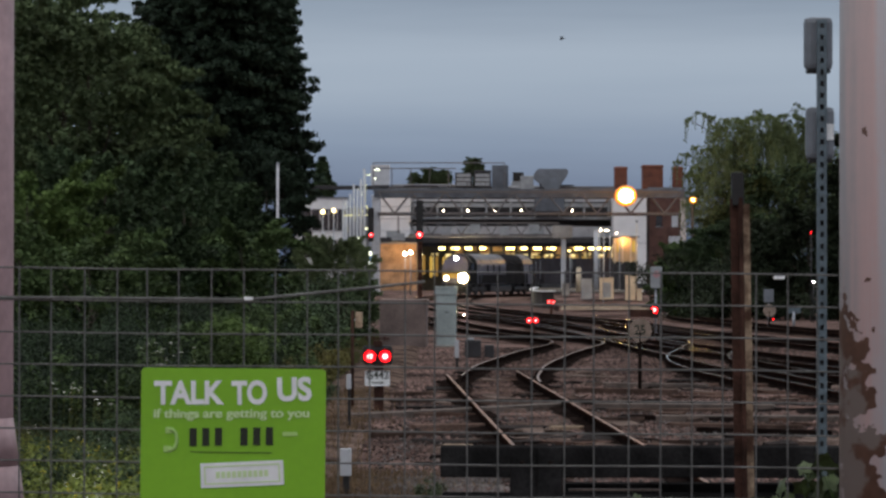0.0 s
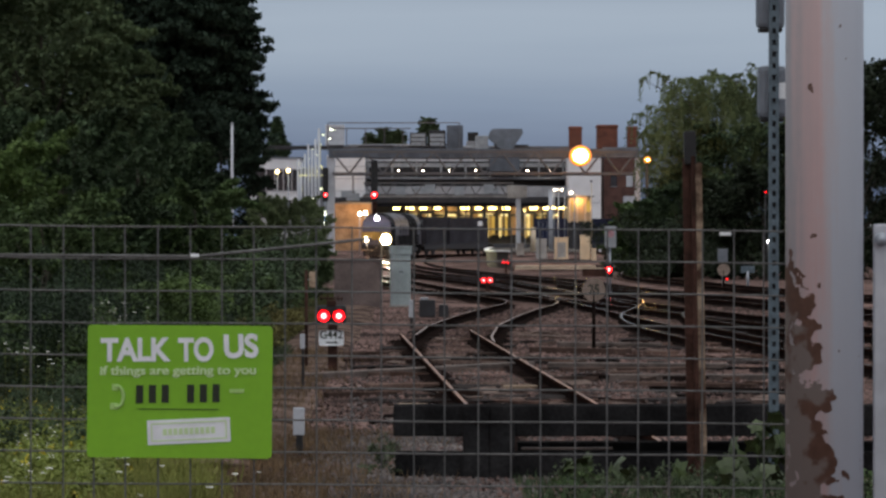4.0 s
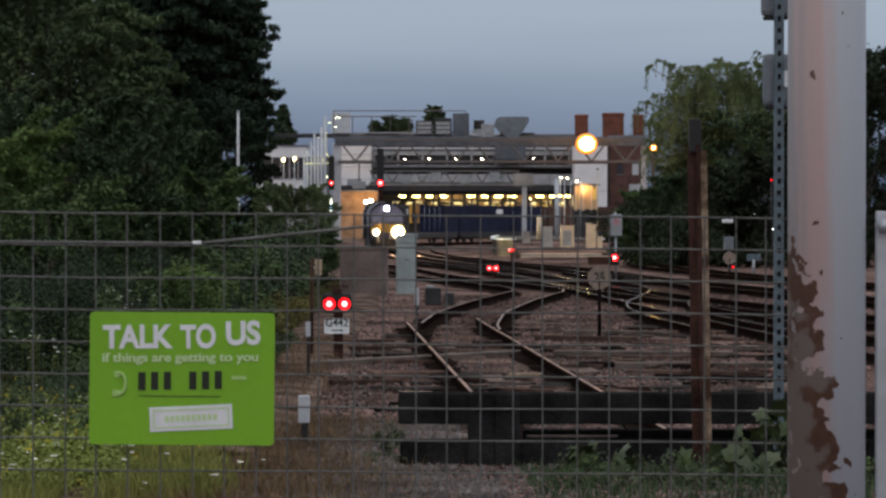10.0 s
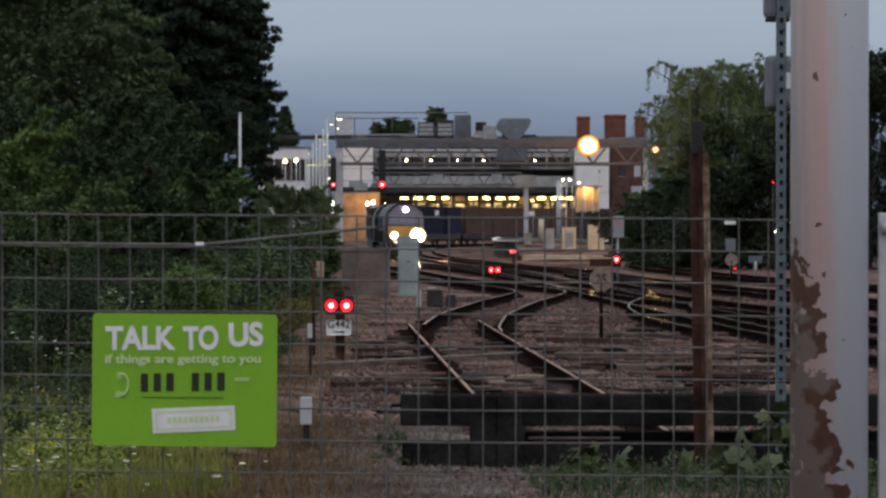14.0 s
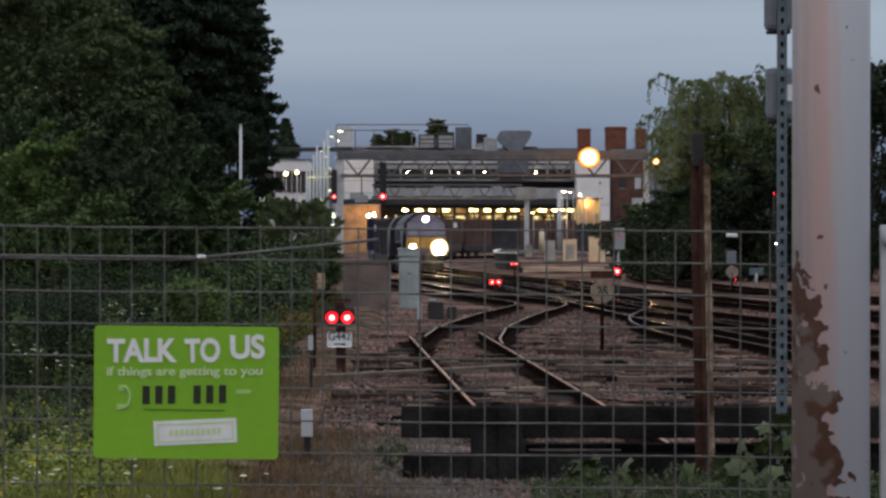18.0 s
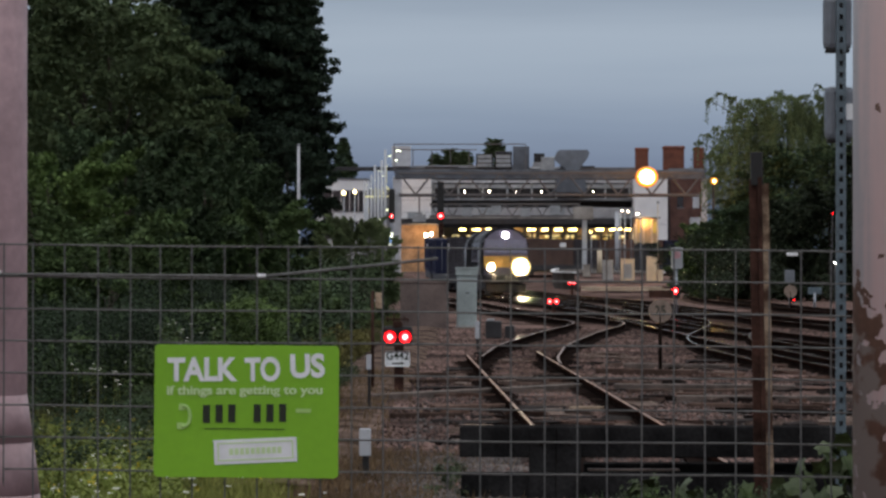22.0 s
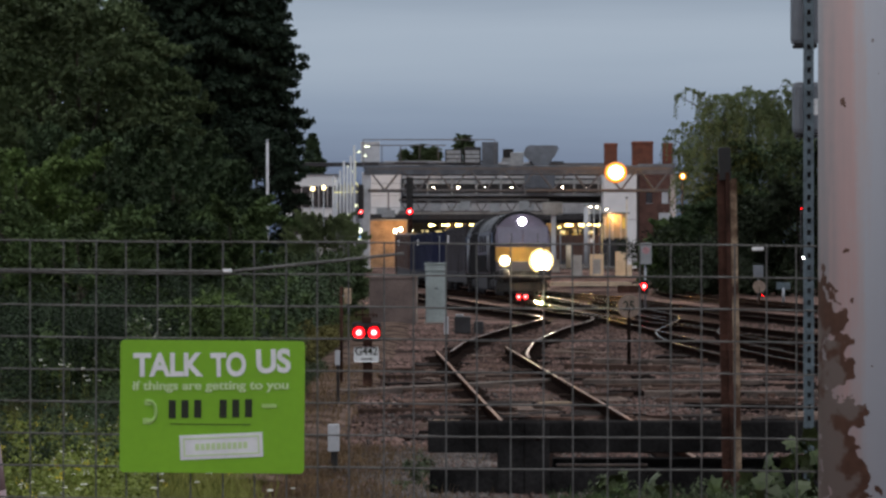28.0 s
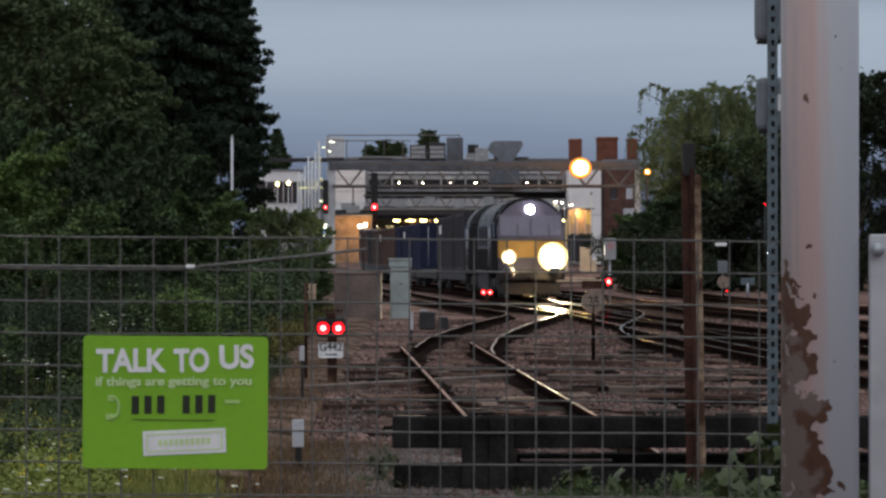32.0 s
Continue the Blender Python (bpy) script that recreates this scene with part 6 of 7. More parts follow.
for k, load in enumerate(LOADS):
    wagon = thing("flat_wagon", "dark container flat wagon coupled in the train", "wagon", group="wagons of the train")
    boxpart("deck", wagon, M_dark, (0, 0, 0.90), (20.0, 2.3, 0.18), 0.02)
    for sy in (-1.1, 1.1):
        boxpart("side_sill", wagon, M_dark, (0, sy, 0.72), (19.6, 0.12, 0.40), 0.01)
    for end in (-1, 1):
        bogie(wagon, end * 7.1, 2, 0.9, 0.42)
        for sy in (-0.88, 0.88):
            rodpart("buffer", wagon, M_dark, (end * 10.0, sy, 0.98), (end * 10.35, sy, 0.98), 0.14, 0.2, 12)
    mid = 22.3 + 10.3 + 20.9 * k
    MOVERS.append((wagon, mid, 7.1))
    for feet, mat, off, lab in load:
        c = container(lab, 12.19 if feet == 40 else 6.06, mat, f"{TINT[mat.name]} corrugated {'long' if feet == 40 else 'short'} container on a flat wagon")
        MOVERS.append((c, mid, 7.1, off))


# ---- trees and undergrowth ----
def leaf_cloud(name, centres, radii, per, size, mat, seed, droop=0.0, flat=1.0, level=0.0):
    """A crown of many small leaves gathered in clumps."""
    rng = np.random.default_rng(seed)
    c = np.repeat(np.asarray(centres, float), per, axis=0)
    r = np.repeat(np.asarray(radii, float), per)
    n = len(c)
    d = rng.normal(size=(n, 3))
    d /= np.linalg.norm(d, axis=1)[:, None]
    d *= (rng.random(n) ** 0.45)[:, None] * r[:, None]
    d[:, 2] *= flat
    p = c + d
    p[:, 2] -= droop * rng.random(n) * r
    u = rng.normal(size=(n, 3))
    u[:, 2] -= droop * 1.5
    u /= np.linalg.norm(u, axis=1)[:, None]
    w = rng.normal(size=(n, 3))
    if level:
        w[:, 2] += level * 1.6
        w /= np.linalg.norm(w, axis=1)[:, None]
        u = np.cross(w, u)
        u /= np.linalg.norm(u, axis=1)[:, None]
    v = np.cross(u, w)
    v /= np.linalg.norm(v, axis=1)[:, None]
    s = size * rng.uniform(0.6, 1.5, n)[:, None]
    u, v = u * s, v * s * 0.45
    verts = np.stack([p - u, p + v, p + u, p - v], 1).reshape(-1, 3)
    faces = np.arange(n * 4).reshape(-1, 4)
    return quads(name, verts, faces, mat)


def broad_tree(x, y, h, rad, mat, seed, label, name="tree", low=0.12, clumps=90, per=170, size=0.13, trunk=0.16):
    rng = random.Random(seed)
    shrub = name == "shrub"
    z0 = ground_z(y)
    root = thing(name, label, "tree" if name == "tree" else "bush", (x, y, z0))
    bm = bmesh.new()
    rod(bm, (0, 0, -0.1), (0.1, 0, h * 0.45), trunk, trunk * 0.6, 8)
    rod(bm, (0.1, 0, h * 0.45), (0, 0.1, h * 0.85), trunk * 0.6, trunk * 0.15, 7)
    cs, rs = [], []
    for k in range(clumps):
        t = rng.uniform(low, 0.9 if shrub else 1.0)
        prof = math.sin(min(1.0, (t - low * 0.4) / (1 - low * 0.4)) ** 0.8 * math.pi * 0.93 + 0.12) ** 0.6
        a, q = rng.uniform(0, 6.283), rng.uniform(0.35, 1.0) ** 0.5
        rr = rad * prof * q
        c = Vector((rr * math.cos(a), rr * math.sin(a), h * t))
        cs.append(tuple(c))
        rs.append(rad * rng.uniform(0.16, 0.34))
        # sprays that reach out of the crown and bow at their tips
        out = Vector((math.cos(a), math.sin(a), rng.uniform(0.2, 2.4) if shrub else rng.uniform(-0.1, 0.9))).normalized()
        reach, steps = (rng.uniform(0.35, 0.75), 9) if shrub else (0.55, 5)
        for i in range(steps):
            f = (i + 1) / steps
            cs.append(tuple(c + out * rad * (0.10 + reach * f) + Vector((0, 0, -0.30 * rad * reach * f * f))))
            rs.append(rad * ((0.150 - 0.100 * f) if shrub else (0.115 - 0.09 * f)))
        if k % 5 == 0:
            rod(bm, (0, 0, h * t * 0.55), c, trunk * 0.28, trunk * 0.06, 5)
    per, size = int(per * (0.085 if shrub else 0.15)), size * (1.5 if shrub else 1.35)
    part("trunk", bm, M_bark, root)
    ob = new("crown", leaf_cloud("crown", cs, rs, per, size, mat, seed, level=0.55))
    ob.parent = root
    return root


def conifer(x, y, h, rad, seed, label, per=150, size=0.17, tiers=26, arms=13, low=0.02, pointed=False, mat=None):
    rng = random.Random(seed)
    root = thing("conifer", label, "tree", (x, y, ground_z(y)))
    bm = bmesh.new()
    rod(bm, (0, 0, -0.1), (0, 0, h * 0.96), h * 0.018, 0.03, 9)
    cs, rs = [], []
    for k in range(tiers):
        t = low + (1 - low) * k / tiers
        reach = rad * ((1 - t) ** 0.8 * rng.uniform(0.65, 1.1) if pointed else min(0.76, 1 - t ** 2.4) * rng.uniform(0.86, 1.06)) + 0.12
        for j in range(arms):
            a = 6.283 * (j + rng.random()) / arms
            q = reach * rng.uniform(0.80, 1.08)
            lift = rng.uniform(-0.10, 0.12)
            tip = Vector((q * math.cos(a), q * math.sin(a), lift * q))
            if j % 4 == 0:
                rod(bm, (0, 0, h * t), tip + Vector((0, 0, h * t)), 0.03, 0.008, 4)
            for f, g in ((1.0, 0.07), (0.9, 0.10), (0.78, 0.13), (0.62, 0.17), (0.4, 0.22)):
                cs.append(tuple(tip * f + Vector((0, 0, h * t - 0.10 * q * f * f))))
                rs.append(reach * g)
    part("trunk", bm, M_bark, root)
    ob = new("crown", leaf_cloud("crown", cs, rs, max(8, per // 13), size * 1.45, mat or M_needle, seed, 0.35, 0.55))
    ob.parent = root
    return root


LOBES = ((-2.1, 10.2, 1.5), (-0.3, 10.0, 1.9), (1.5, 10.6, 1.35), (-3.0, 8.4, 1.5), (2.7, 9.0, 1.7), (0.2, 8.4, 2.5), (-2.9, 6.4, 1.9), (3.0, 6.6, 2.2), (0.0, 5.6, 2.7), (-2.2, 4.2, 2.0), (2.2, 4.2, 2.4))


def willow(x, y, seed, label):
    """A weeping tree: arching boughs with long hanging strands of leaves."""
    rng = random.Random(seed)
    root = thing("willow", label, "tree", (x, y, ground_z(y) + 0.35))
    bm = bmesh.new()
    rod(bm, (0, 0, -0.45), (0.2, 0, 5.6), 0.4, 0.25, 9)
    cs, rs = [], []

    def strand(top, out, length, r0):
        for i in range(14):
            f = i / 14
            cs.append(tuple(top + out * math.sin(f * 1.5) + Vector((rng.uniform(-0.07, 0.07), rng.uniform(-0.07, 0.07), 0.22 * math.sin(f * 3.1) - length * f * f))))
            rs.append(r0 * rng.uniform(0.6, 1.3) * (1 - 0.4 * f))

    for lx, lz, r in LOBES:
        rod(bm, (0.2, 0, 4.8), (lx * 0.9, rng.uniform(-0.8, 0.8), lz), 0.10, 0.03, 5)
        for k in range(int(110 * r)):
            cs.append((lx + rng.gauss(0, 0.42) * r, rng.gauss(0, 0.5) * r, lz + rng.gauss(-0.1, 0.42) * r))
            rs.append(r * rng.uniform(0.12, 0.28))
        for k in range(int(78 * r)):
            a, e = rng.uniform(0, 6.283), rng.uniform(-0.3, 1.0)
            q = math.sqrt(max(0.0, 1 - e * e)) * rng.uniform(0.5, 1.0)
            top = Vector((lx + r * q * math.cos(a), r * 1.2 * q * math.sin(a), lz + r * e))
            strand(top, Vector((math.cos(a) * 0.6, math.sin(a) * 0.6, 0)), rng.uniform(0.8, 3.6), 0.10)
    # thin sprays that stand free of the crown on the open side
    for tx, tz, n in ((-4.6, 11.6, 4), (-4.0, 12.0, 4), (-3.3, 11.7, 6), (-2.9, 11.0, 6), (-4.9, 9.6, 5), (-5.5, 9.2, 4), (-4.2, 9.9, 6), (-4.7, 8.3, 6), (-4.1, 7.2, 7), (-0.6, 12.2, 4), (1.7, 12.4, 4), (3.9, 10.8, 5)):
        rod(bm, (tx * 0.55, 0, tz - 1.2), (tx, 0, tz), 0.04, 0.012, 4)
        for k in range(n):
            side = -1 if tx < 0 else 1
            top = Vector((tx + rng.uniform(-0.15, 0.45), rng.uniform(-0.5, 0.5), tz + rng.uniform(-0.25, 0.1)))
            strand(top, Vector((side * rng.uniform(0.1, 0.5), 0, 0)), rng.uniform(0.7, 1.9), 0.075)
    part("trunk", bm, M_bark, root)
    ob = new("crown", leaf_cloud("crown", cs, rs, 9, 0.050, M_willow, seed, 0.9))
    ob.parent = root
    return root


conifer(-19.1, 226, 33.0, 8.9, 3, "tall dark columnar cypress beside the railway", per=420, size=0.16, tiers=44, arms=24, low=0.27)
conifer(-23.2, 452, 19.4, 5.6, 5, "small dark pointed conifer far behind the bushes", per=300, size=0.20, tiers=30, arms=11, low=0.05, pointed=True, mat=M_shadeleaf)
broad_tree(-10.1, 80, 8.5, 2.4, M_greytree, 11, "tall dark broadleaf tree with an uneven crown", clumps=170, per=800, size=0.06)
broad_tree(-12.3, 90, 9.9, 2.2, M_greytree, 18, "tall dark broadleaf tree with a dense crown", clumps=170, per=620, size=0.07)
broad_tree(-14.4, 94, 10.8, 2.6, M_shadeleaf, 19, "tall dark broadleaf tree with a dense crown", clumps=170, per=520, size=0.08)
broad_tree(-8.9, 61, 4.1, 1.7, M_leaf_light, 12, "green broadleaf shrub, its lit look put into paler leaves", name="shrub", clumps=110, per=560, size=0.038, trunk=0.08)
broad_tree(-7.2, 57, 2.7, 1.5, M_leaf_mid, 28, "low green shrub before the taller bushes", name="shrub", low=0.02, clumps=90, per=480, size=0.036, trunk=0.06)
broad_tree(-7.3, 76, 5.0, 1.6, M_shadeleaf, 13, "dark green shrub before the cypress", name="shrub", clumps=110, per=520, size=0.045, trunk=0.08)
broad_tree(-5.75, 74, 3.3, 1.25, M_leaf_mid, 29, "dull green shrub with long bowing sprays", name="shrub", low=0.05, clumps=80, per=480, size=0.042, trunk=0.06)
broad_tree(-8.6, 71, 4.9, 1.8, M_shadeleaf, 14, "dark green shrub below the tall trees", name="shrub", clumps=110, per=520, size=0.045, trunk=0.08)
broad_tree(-5.6, 118, 3.5, 1.35, M_willow, 15, "grey-green feathery bush beside the station approach", name="shrub", low=0.02, clumps=190, per=620, size=0.022, trunk=0.06)
broad_tree(-7.7, 122, 2.0, 1.5, M_willow, 16, "low grey-green bush below the silver pole", name="shrub", low=0.02, clumps=150, per=560, size=0.026, trunk=0.06)
broad_tree(-4.7, 105, 2.0, 1.0, M_greytree, 17, "low dull green bush beside the retaining wall", name="shrub", low=0.0, clumps=110, per=320, size=0.035, trunk=0.05)
broad_tree(-11.2, 108, 6.6, 2.2, M_shadeleaf, 38, "dark tree standing behind the bushes", low=0.05, clumps=110, per=420, size=0.08)
broad_tree(-9.6, 96, 5.0, 1.8, M_shadeleaf, 39, "dark rounded tree behind the bushes", low=0.05, clumps=110, per=420, size=0.07)
broad_tree(-13.5, 150, 7.6, 2.3, M_shadeleaf, 37, "dark tree before the foot of the cypress", low=0.05, clumps=110, per=380, size=0.10)
broad_tree(-15.0, 217, 11.0, 2.5, M_needle, 26, "dark tree filling the gap below the cypress", low=0.05, clumps=110, per=380, size=0.12)
broad_tree(18.2, 190, 8.6, 3.6, M_shadeleaf, 27, "dark tree standing among the willow boughs", low=0.05, clumps=120, per=420, size=0.09)
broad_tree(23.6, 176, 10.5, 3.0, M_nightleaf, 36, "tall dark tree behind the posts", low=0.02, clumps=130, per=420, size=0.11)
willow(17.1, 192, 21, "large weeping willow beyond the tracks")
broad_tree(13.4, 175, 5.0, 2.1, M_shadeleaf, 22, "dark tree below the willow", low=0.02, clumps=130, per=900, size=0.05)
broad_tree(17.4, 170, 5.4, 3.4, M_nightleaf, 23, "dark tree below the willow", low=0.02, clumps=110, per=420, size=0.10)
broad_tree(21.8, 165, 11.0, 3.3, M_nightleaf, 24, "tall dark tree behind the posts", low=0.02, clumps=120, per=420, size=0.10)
broad_tree(11.5, 178, 4.1, 1.6, M_leaf_mid, 25, "dull green bush beside the far line", name="shrub", low=0.0, clumps=130, per=480, size=0.055, trunk=0.06)
for i, (x, y, h, r) in enumerate(((-6.2, 470, 17.5, 1.5), (-1.6, 480, 19.6, 1.7), (-10.4, 470, 17.2, 1.1), (-8.3, 472, 17.9, 1.5))):
    broad_tree(x, y, h, r, M_greytree, 31 + i, "dark tree far behind the station roof", low=0.78, clumps=120, per=420, size=0.08)


def hedge_line():
    rng = random.Random(9)
    cs, rs = [], []
    for k in range(230):
        y = rng.uniform(40, 66)
        x = -3.0 - (y - 38) * 0.045 - abs(rng.gauss(0, 2.1))
        cs.append((x, y, ground_z(y) + rng.uniform(0.1, 0.9 + min(1.0, max(0, -x - 3.6) * 0.4))))
        rs.append(rng.uniform(0.2, 0.5))
    ob = new("undergrowth", leaf_cloud("undergrowth", cs, rs, 340, 0.024, M_underleaf, 9, level=0.6))
    tagged(ob, "tangled dark green undergrowth along the embankment", "undergrowth", kind="stuff")
    cs, rs = [], []
    for hx, hy, hz, spread in ((-3.2, 43.5, 0.85, 0.45), (-4.0, 42.5, 0.80, 0.4), (-4.9, 42, 0.7, 0.4), (-5.7, 41.5, 0.45, 0.35), (-3.0, 39.5, 0.3, 0.3), (-4.1, 58, 1.2, 0.6)):
        for k in range(26):
            cs.append((min(hx + rng.gauss(0, spread), -2.55), hy + rng.gauss(0, 0.8), ground_z(hy) + max(0.05, hz + rng.gauss(0, 0.22))))
            rs.append(rng.uniform(0.10, 0.26))
    ob = new("undergrowth", leaf_cloud("undergrowth", cs, rs, 190, 0.03, M_leaf_mid, 23, level=1.1))
    tagged(ob, "brighter green patches of nettles on the embankment", "undergrowth", kind="stuff")
    cs, rs = [], []
    for k in range(70):
        y = 42.6 + rng.gauss(0, 0.4)
        cs.append((-3.4 + rng.gauss(0, 0.26), y, ground_z(y) + min(1.5, 1.25 + rng.gauss(0, 0.2))))
        rs.append(rng.uniform(0.07, 0.18))
    ob = new("undergrowth", leaf_cloud("undergrowth", cs, rs, 130, 0.024, M_leaf_light, 25, level=1.1))
    tagged(ob, "fresh green nettle tops above the dark brambles", "undergrowth", kind="stuff")
    cs, rs = [], []
    for k in range(110):
        y = rng.uniform(54, 72)
        x = -2.72 - (y - 54) * 0.022 - abs(rng.gauss(0, 0.5))
        cs.append((x, y, ground_z(y) + rng.uniform(0.03, 0.5)))
        rs.append(rng.uniform(0.08, 0.2))
    ob = new("undergrowth", leaf_cloud("undergrowth", cs, rs, 130, 0.03, M_olive, 24, level=0.5))
    tagged(ob, "ochre dying weeds beside the ground signal", "undergrowth", kind="stuff")
    cs, rs = [], []
    for k in range(260):
        y = rng.uniform(36, 66)
        x = -5.2 - abs(rng.gauss(0, 3.4))
        cs.append((x, y, ground_z(y) + 0.35 + rng.uniform(0.0, 0.8)))
        rs.append(rng.uniform(0.25, 0.55))
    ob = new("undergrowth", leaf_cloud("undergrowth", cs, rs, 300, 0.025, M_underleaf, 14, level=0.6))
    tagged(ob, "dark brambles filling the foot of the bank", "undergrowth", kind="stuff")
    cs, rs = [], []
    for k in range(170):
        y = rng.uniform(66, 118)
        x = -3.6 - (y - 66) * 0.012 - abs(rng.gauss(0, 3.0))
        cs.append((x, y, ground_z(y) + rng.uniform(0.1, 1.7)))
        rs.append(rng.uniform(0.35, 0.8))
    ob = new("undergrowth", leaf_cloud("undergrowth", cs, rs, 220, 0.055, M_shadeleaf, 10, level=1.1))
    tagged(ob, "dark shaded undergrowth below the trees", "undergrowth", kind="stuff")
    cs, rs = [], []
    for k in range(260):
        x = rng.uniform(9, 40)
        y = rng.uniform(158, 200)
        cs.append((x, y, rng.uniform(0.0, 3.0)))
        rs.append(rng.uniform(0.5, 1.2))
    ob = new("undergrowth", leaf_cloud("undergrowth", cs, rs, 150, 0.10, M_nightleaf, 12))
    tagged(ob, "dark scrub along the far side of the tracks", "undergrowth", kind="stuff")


hedge_line()


def wild_plants():
    rng = random.Random(17)
    for seed, mat, n, lab in ((61, M_verge, 330, "leafy green wild plants in the verge"), (62, M_shadeleaf, 300, "dark leafy wild plants in the verge")):
        cs, rs = [], []
        for k in range(n):
            near = seed == 61
            y = rng.uniform(20, 33) if near else rng.uniform(26, 42)
            x = -2.3 - (y - 22) * 0.045 - abs(rng.gauss(0, 1.5 if near else 1.9))
            cs.append((x, y, ground_z(y) + rng.uniform(0.03, 0.26 if near else 0.42)))
            rs.append(rng.uniform(0.08, 0.22))
        ob = new("wild_plants", leaf_cloud("wild_plants", cs, rs, 110, 0.020, mat, seed, level=1.1))
        tagged(ob, lab, "plants", kind="stuff")


wild_plants()


def blades(name, n, region, height, width, mat, seed, label):
    """Grass as many bent blades."""
    rng = np.random.default_rng(seed)
    pts = []
    while len(pts) < n:
        q = region(rng)
        if q is not None:
            pts.append(q)
    p = np.array([(x, y, ground_z(y) + (0.5 * max(0.0, min(1.0, (-x - 4.5) / 4)) * (1 if 28 < y < 200 else 0.3))) for x, y in pts])
    a = rng.uniform(0, 6.283, n)
    h = height * rng.uniform(0.5, 1.4, n)
    side = np.stack([np.cos(a), np.sin(a), np.zeros(n)], 1) * (width * rng.uniform(0.6, 1.4, n))[:, None]
    lean = np.stack([rng.normal(0, 0.3, n), rng.normal(0, 0.3, n), np.ones(n)], 1) * h[:, None]
    mid = p + lean * 0.55
    tip = p + lean + np.stack([rng.normal(0, 0.15, n), rng.normal(0, 0.15, n), np.zeros(n)], 1) * h[:, None]
    verts = np.stack([p - side, p + side, mid + side * 0.7, mid - side * 0.7, tip], 1).reshape(-1, 3)
    base = (np.arange(n) * 5)[:, None]
    faces = (base + np.array([0, 1, 2, 3])).tolist() + (base + np.array([3, 2, 4])).tolist()
    me = quads(name, verts, faces, mat)
    tagged(new(name, me), label, "grass", kind="stuff")
    return p


def left_verge(rng):
    y = 17 + 20 * rng.random() ** 1.1
    x = -2.15 - 0.035 * (y - 20) - abs(rng.normal(0, 2.2)) + rng.normal(0, 0.35)
    trodden = abs(x + 2.42 + 0.04 * (y - 21)) < 0.10 and y < 25
    return (x, y) if x > -9 and not trodden else None


def dry_patch(rng):
    y = 19 + 15 * rng.random()
    x = -1.25 - 0.03 * (y - 20) + rng.normal(0, 0.55)
    return x, y


def right_verge(rng):
    y = rng.uniform(18, 25)
    return rng.uniform(0.6, 4.2), y


def path_edge(rng):
    y = 33 + 24 * rng.random()
    return -2.2 - 0.008 * (y - 33) + rng.normal(0, 0.34), y


def path_weeds():
    rng = random.Random(81)
    cs, rs = [], []
    for k in range(150):
        y = rng.uniform(33, 56)
        x = -2.35 - 0.012 * (y - 33) - abs(rng.gauss(0, 0.28))
        cs.append((x, y, ground_z(y) + rng.uniform(0.02, 0.24)))
        rs.append(rng.uniform(0.06, 0.16))
    ob = new("weeds", leaf_cloud("weeds", cs, rs, 90, 0.022, M_greyleaf, 81, level=0.6))
    tagged(ob, "low dull green weeds along the trodden path", "weeds", kind="stuff")


path_weeds()


def stop_end_weeds():
    rng = random.Random(83)
    cs, rs = [], []
    for k in range(16):
        y = rng.uniform(25.5, 31)
        x = -0.0165 * y + rng.gauss(0, 0.13)
        cs.append((x, y, ground_z(y) + rng.uniform(0.02, 0.16)))
        rs.append(rng.uniform(0.03, 0.08))
    ob = new("weeds", leaf_cloud("weeds", cs, rs, 60, 0.018, M_greyleaf, 83, level=0.6))
    tagged(ob, "straggling grey-green weeds at the end of the buffer stop", "weeds", kind="stuff")


def sign_foot(rng):
    y = 20.5 + 8 * rng.random()
    return (-0.105 + rng.uniform(0, 0.034)) * y + rng.normal(0, 0.06), y


stop_end_weeds()
blades("grass", 6500, sign_foot, 0.13, 0.004, M_grass, 46, "short green grass growing below the sign")
blades("dry_grass", 5000, path_edge, 0.14, 0.006, M_straw, 45, "thin dry grass along the trodden path")
blades("grass", 26000, left_verge, 0.19, 0.0045, M_grass, 41, "rough green grass on the verge behind the fence")
blades("dry_grass", 11000, dry_patch, 0.10, 0.0035, M_straw, 42, "dry straw-coloured grass beside the siding")
def low_weeds():
    rng = random.Random(71)
    for seed, mat, n, lab in ((71, M_greyleaf, 110, "soft grey-green weeds below the buffer stop"), (72, M_leaf_mid, 40, "dull green weeds below the buffer stop")):
        cs, rs = [], []
        for k in range(n):
            y = rng.uniform(21.5, 25.2)
            x = (0.75 + 3.4 * rng.random() ** 0.7) * y / 25
            cs.append((x, y, ground_z(y) + rng.uniform(0.0, 0.05 + 0.10 * rng.random())))
            rs.append(rng.uniform(0.05, 0.13))
        ob = new("weeds", leaf_cloud("weeds", cs, rs, 70, 0.02, mat, seed))
        tagged(ob, lab, "weeds", kind="stuff")


low_weeds()
blades("weeds", 4200, right_verge, 0.10, 0.006, M_shadeleaf, 43, "sparse weeds below the buffer stop")


def flowers(mat, n, seed, label, size):
    rng = np.random.default_rng(seed)
    cs = []
    for _ in range(n):
        q = None
        while q is None:
            q = left_verge(rng)
        cs.append((q[0], min(q[1], 36), ground_z(q[1]) + rng.uniform(0.22, 0.42)))
    ob = new("wildflowers", leaf_cloud("wildflowers", cs, [0.03] * n, 7, size, mat, seed))
    tagged(ob, label, "flowers", kind="stuff")


flowers(M_petal_y, 130, 51, "small yellow wildflowers in the verge grass", 0.012)
flowers(M_petal_w, 120, 52, "small white wildflowers in the verge grass", 0.0085)


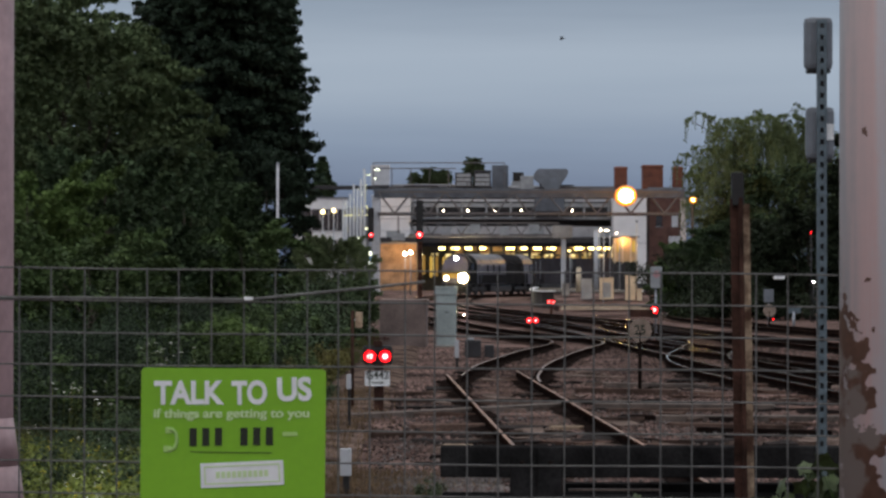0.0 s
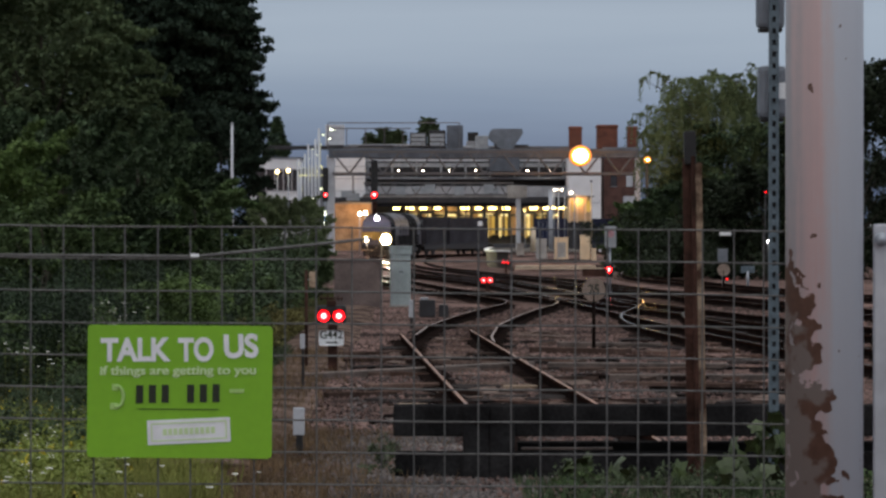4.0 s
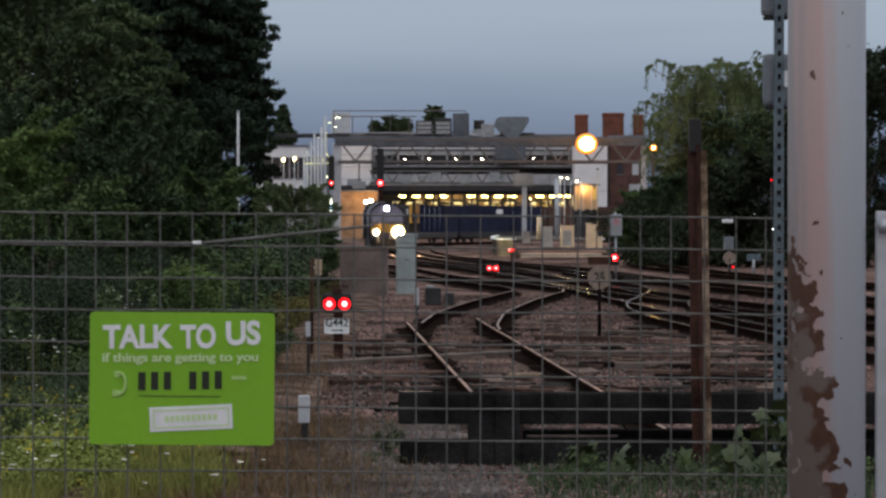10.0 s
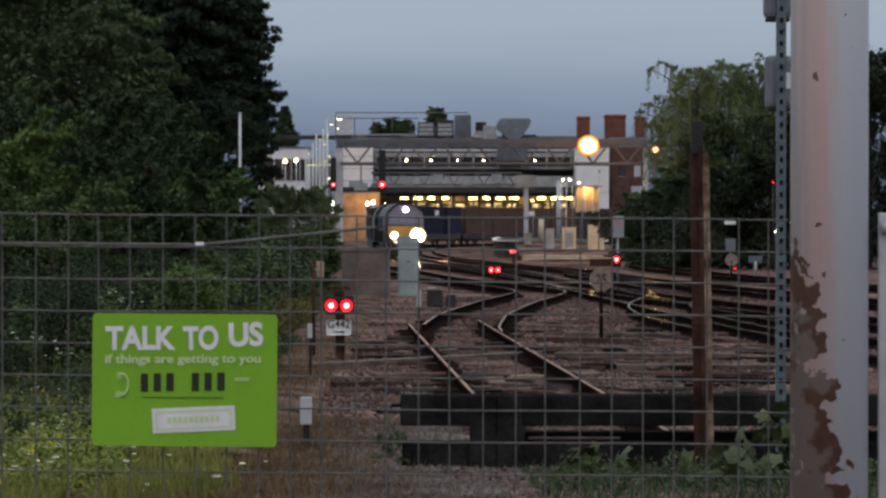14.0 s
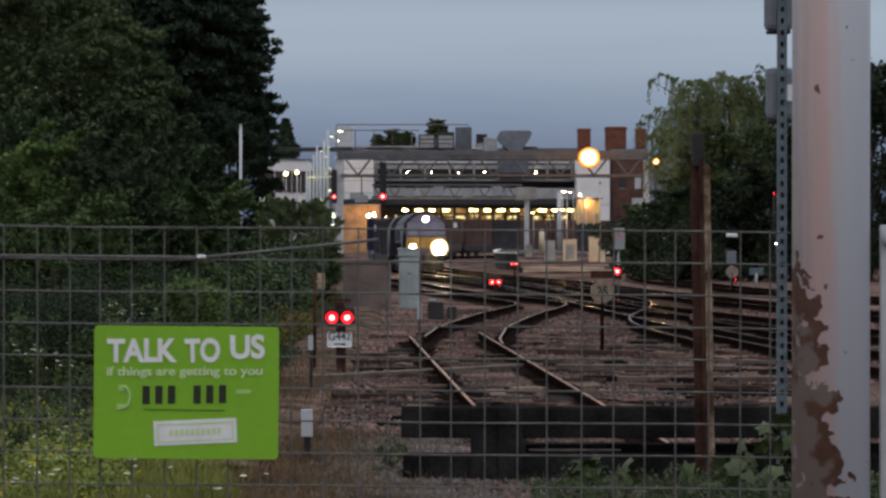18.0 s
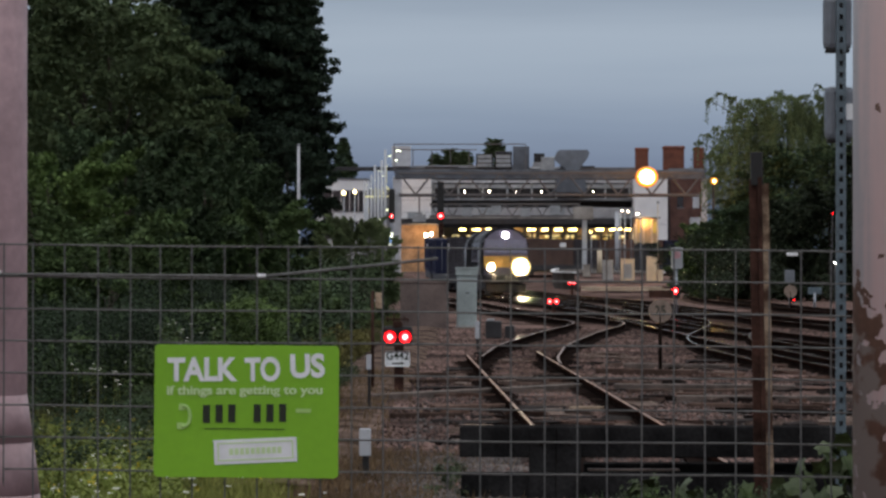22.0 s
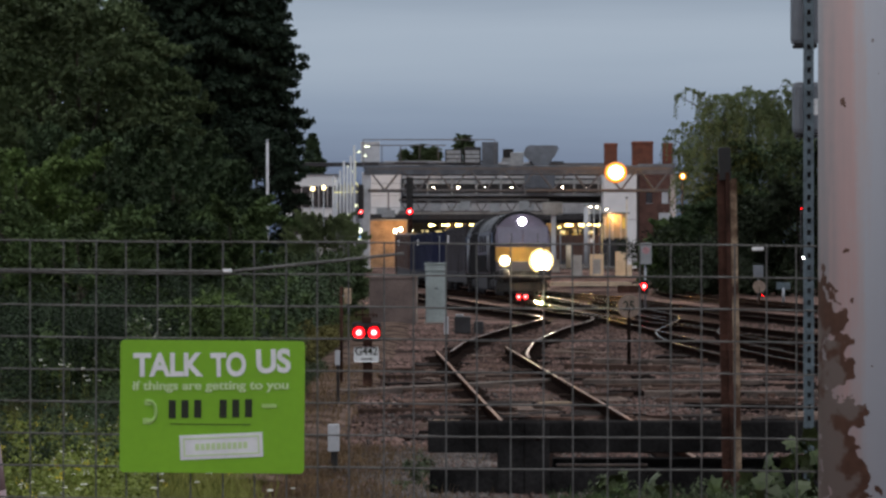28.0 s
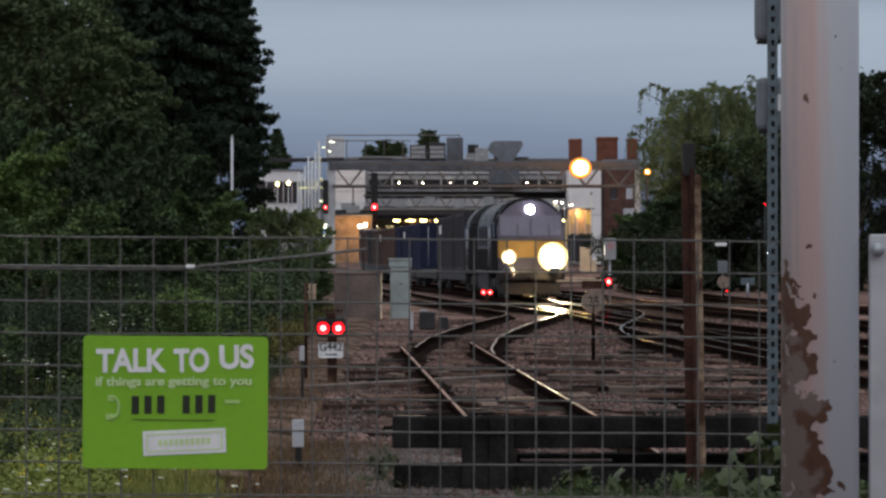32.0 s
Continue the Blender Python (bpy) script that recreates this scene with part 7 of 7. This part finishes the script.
def umbels():
    """Flat white flower heads on thin stalks."""
    rng = random.Random(77)
    bm, stalks = bmesh.new(), bmesh.new()
    spots = [((-0.118 + rng.gauss(0, 0.028)) * y, y, rng.uniform(0.10, 0.30), rng.uniform(0.014, 0.030)) for y in (rng.uniform(20.2, 30) for k in range(64))]
    spots += [(-4.3 + rng.gauss(0, 0.2), 41.5 + rng.uniform(-0.3, 0.3), rng.uniform(0.95, 1.32), rng.uniform(0.012, 0.026)) for k in range(26)]
    spots += [(-4.95 + rng.gauss(0, 0.22), 38.5 + rng.uniform(-0.5, 0.5), rng.uniform(0.5, 0.85), rng.uniform(0.012, 0.026)) for k in range(16)]
    for x, y, tall, r in spots:
        z = ground_z(y) + tall
        rod(stalks, (x + rng.uniform(-0.03, 0.03), y, ground_z(y)), (x, y, z), 0.0016, seg=4)
        for i in range(5):
            a = i * 1.257 + rng.random()
            rod(bm, (x + r * 0.7 * math.cos(a), y + r * 0.7 * math.sin(a), z), (x + r * 0.7 * math.cos(a), y + r * 0.7 * math.sin(a), z + 0.006), r * 0.5, r * 0.3, 6)
    ob = new("umbel_flowers", mesh_of("umbel_flowers", bm, M_petal_w))
    tagged(ob, "flat white umbel flowers standing over the verge grass", "flowers", kind="stuff")
    ob = new("flower_stalks", mesh_of("flower_stalks", stalks, M_grass))
    tagged(ob, "thin green stalks of the umbel flowers", "flowers", kind="stuff")


umbels()


def vine(x, y, z, seed):
    """A broad-leaved weed climbing by the buffer stop."""
    rng = random.Random(seed)
    root = thing("climbing_weed", "broad-leaved green weed growing before the buffer stop", "weed", (x, y, ground_z(y)), group="weeds by the buffer stop")
    tips = []
    for k in range(7):
        a = rng.uniform(0, 6.28)
        tip = Vector((0.22 * math.cos(a), 0.12 * math.sin(a), z * rng.uniform(0.35, 1.0)))
        rodpart("stem", root, M_leaf, (0, 0, -0.02), tip, 0.006, 0.003, 5)
        tips.append(tip)
    for tip in tips:
        for k in range(2):
            bm = bmesh.new()
            s = rng.uniform(0.07, 0.13)
            ring = []
            for i in range(10):
                ang = i * 0.628
                rr = s * (1.0 if i % 2 == 0 else 0.62)
                ring.append(bm.verts.new((rr * math.cos(ang), rr * math.sin(ang), 0.01 * (i % 2))))
            mid = bm.verts.new((0, 0, 0.02))
            for i in range(10):
                bm.faces.new((mid, ring[i], ring[(i + 1) % 10]))
            bmesh.ops.transform(bm, matrix=Matrix.Translation(tip + Vector((rng.uniform(-0.06, 0.06), rng.uniform(-0.05, 0.05), rng.uniform(-0.05, 0.05)))) @ Euler((rng.uniform(0.5, 1.5), rng.uniform(-0.5, 0.5), rng.uniform(0, 6))).to_matrix().to_4x4(), verts=bm.verts)
            part("leaf", bm, M_weed, root)


M_weed = material("weed_leaf", (0.040, 0.060, 0.017), 0.6, vary=0.3, scale=8, fine=60, bump=0.1, random_tint=0.4)
for i, (x, y, z) in enumerate(((2.52, 24.4, 0.48), (2.86, 24.3, 0.42), (2.74, 24.0, 0.56), (2.08, 24.2, 0.20), (2.62, 23.4, 0.20),
                               (1.25, 24.6, 0.24), (2.35, 23.0, 0.09))):
    vine(x, y, z, 60 + i)


def bird():
    root = thing("bird", "small dark bird flying high over the tracks", "bird")
    bm = bmesh.new()
    ball(bm, (0, 0, 0), 0.05, 2, (2.2, 1, 0.9))
    part("body", bm, M_black, root, "", True)
    for sy in (-1, 1):
        bm = bmesh.new()
        vs = [bm.verts.new(v) for v in ((0.06, sy * 0.03, 0.02), (-0.05, sy * 0.03, 0.02), (-0.06, sy * 0.2, 0.09), (0.0, sy * 0.22, 0.10))]
        f = bm.faces.new(vs)
        ret = bmesh.ops.extrude_face_region(bm, geom=[f])
        bmesh.ops.translate(bm, vec=(0, 0, 0.008), verts=[v for v in ret["geom"] if isinstance(v, bmesh.types.BMVert)])
        part("wing", bm, M_black, root)
    bm = bmesh.new()
    box(bm, -0.13, 0, 0, 0.08, 0.05, 0.008)
    part("tail", bm, M_black, root)
    return root


BIRD = bird()


def motions():
    """The train draws out of the station round the curve."""
    for thing_ob, offset, pivot, *along in MOVERS:
        rows = vehicle_rows(offset, pivot)
        if along:
            rows = [(t, m @ Matrix.Translation((along[0], 0, 0.995))) for t, m in rows]
        walk(thing_ob, rows)
    walk(BIRD, [(0, pose(3.68, 150, 13.25, 0, 10, 170)), (1, pose(-0.18, 150, 13.56, 0, -5, 178)), (1.5, pose(-2.26, 150, 12.84, 0, 5, 180)), (2, pose(-4.06, 150, 12.71, 0, 5, 180)),
                (4, pose(-12, 152, 13.6, 0, 0, 176)), (10, pose(-36, 156, 15, 0, 0, 176)), (32, pose(-124, 165, 20, 0, 0, 176))])


motions()
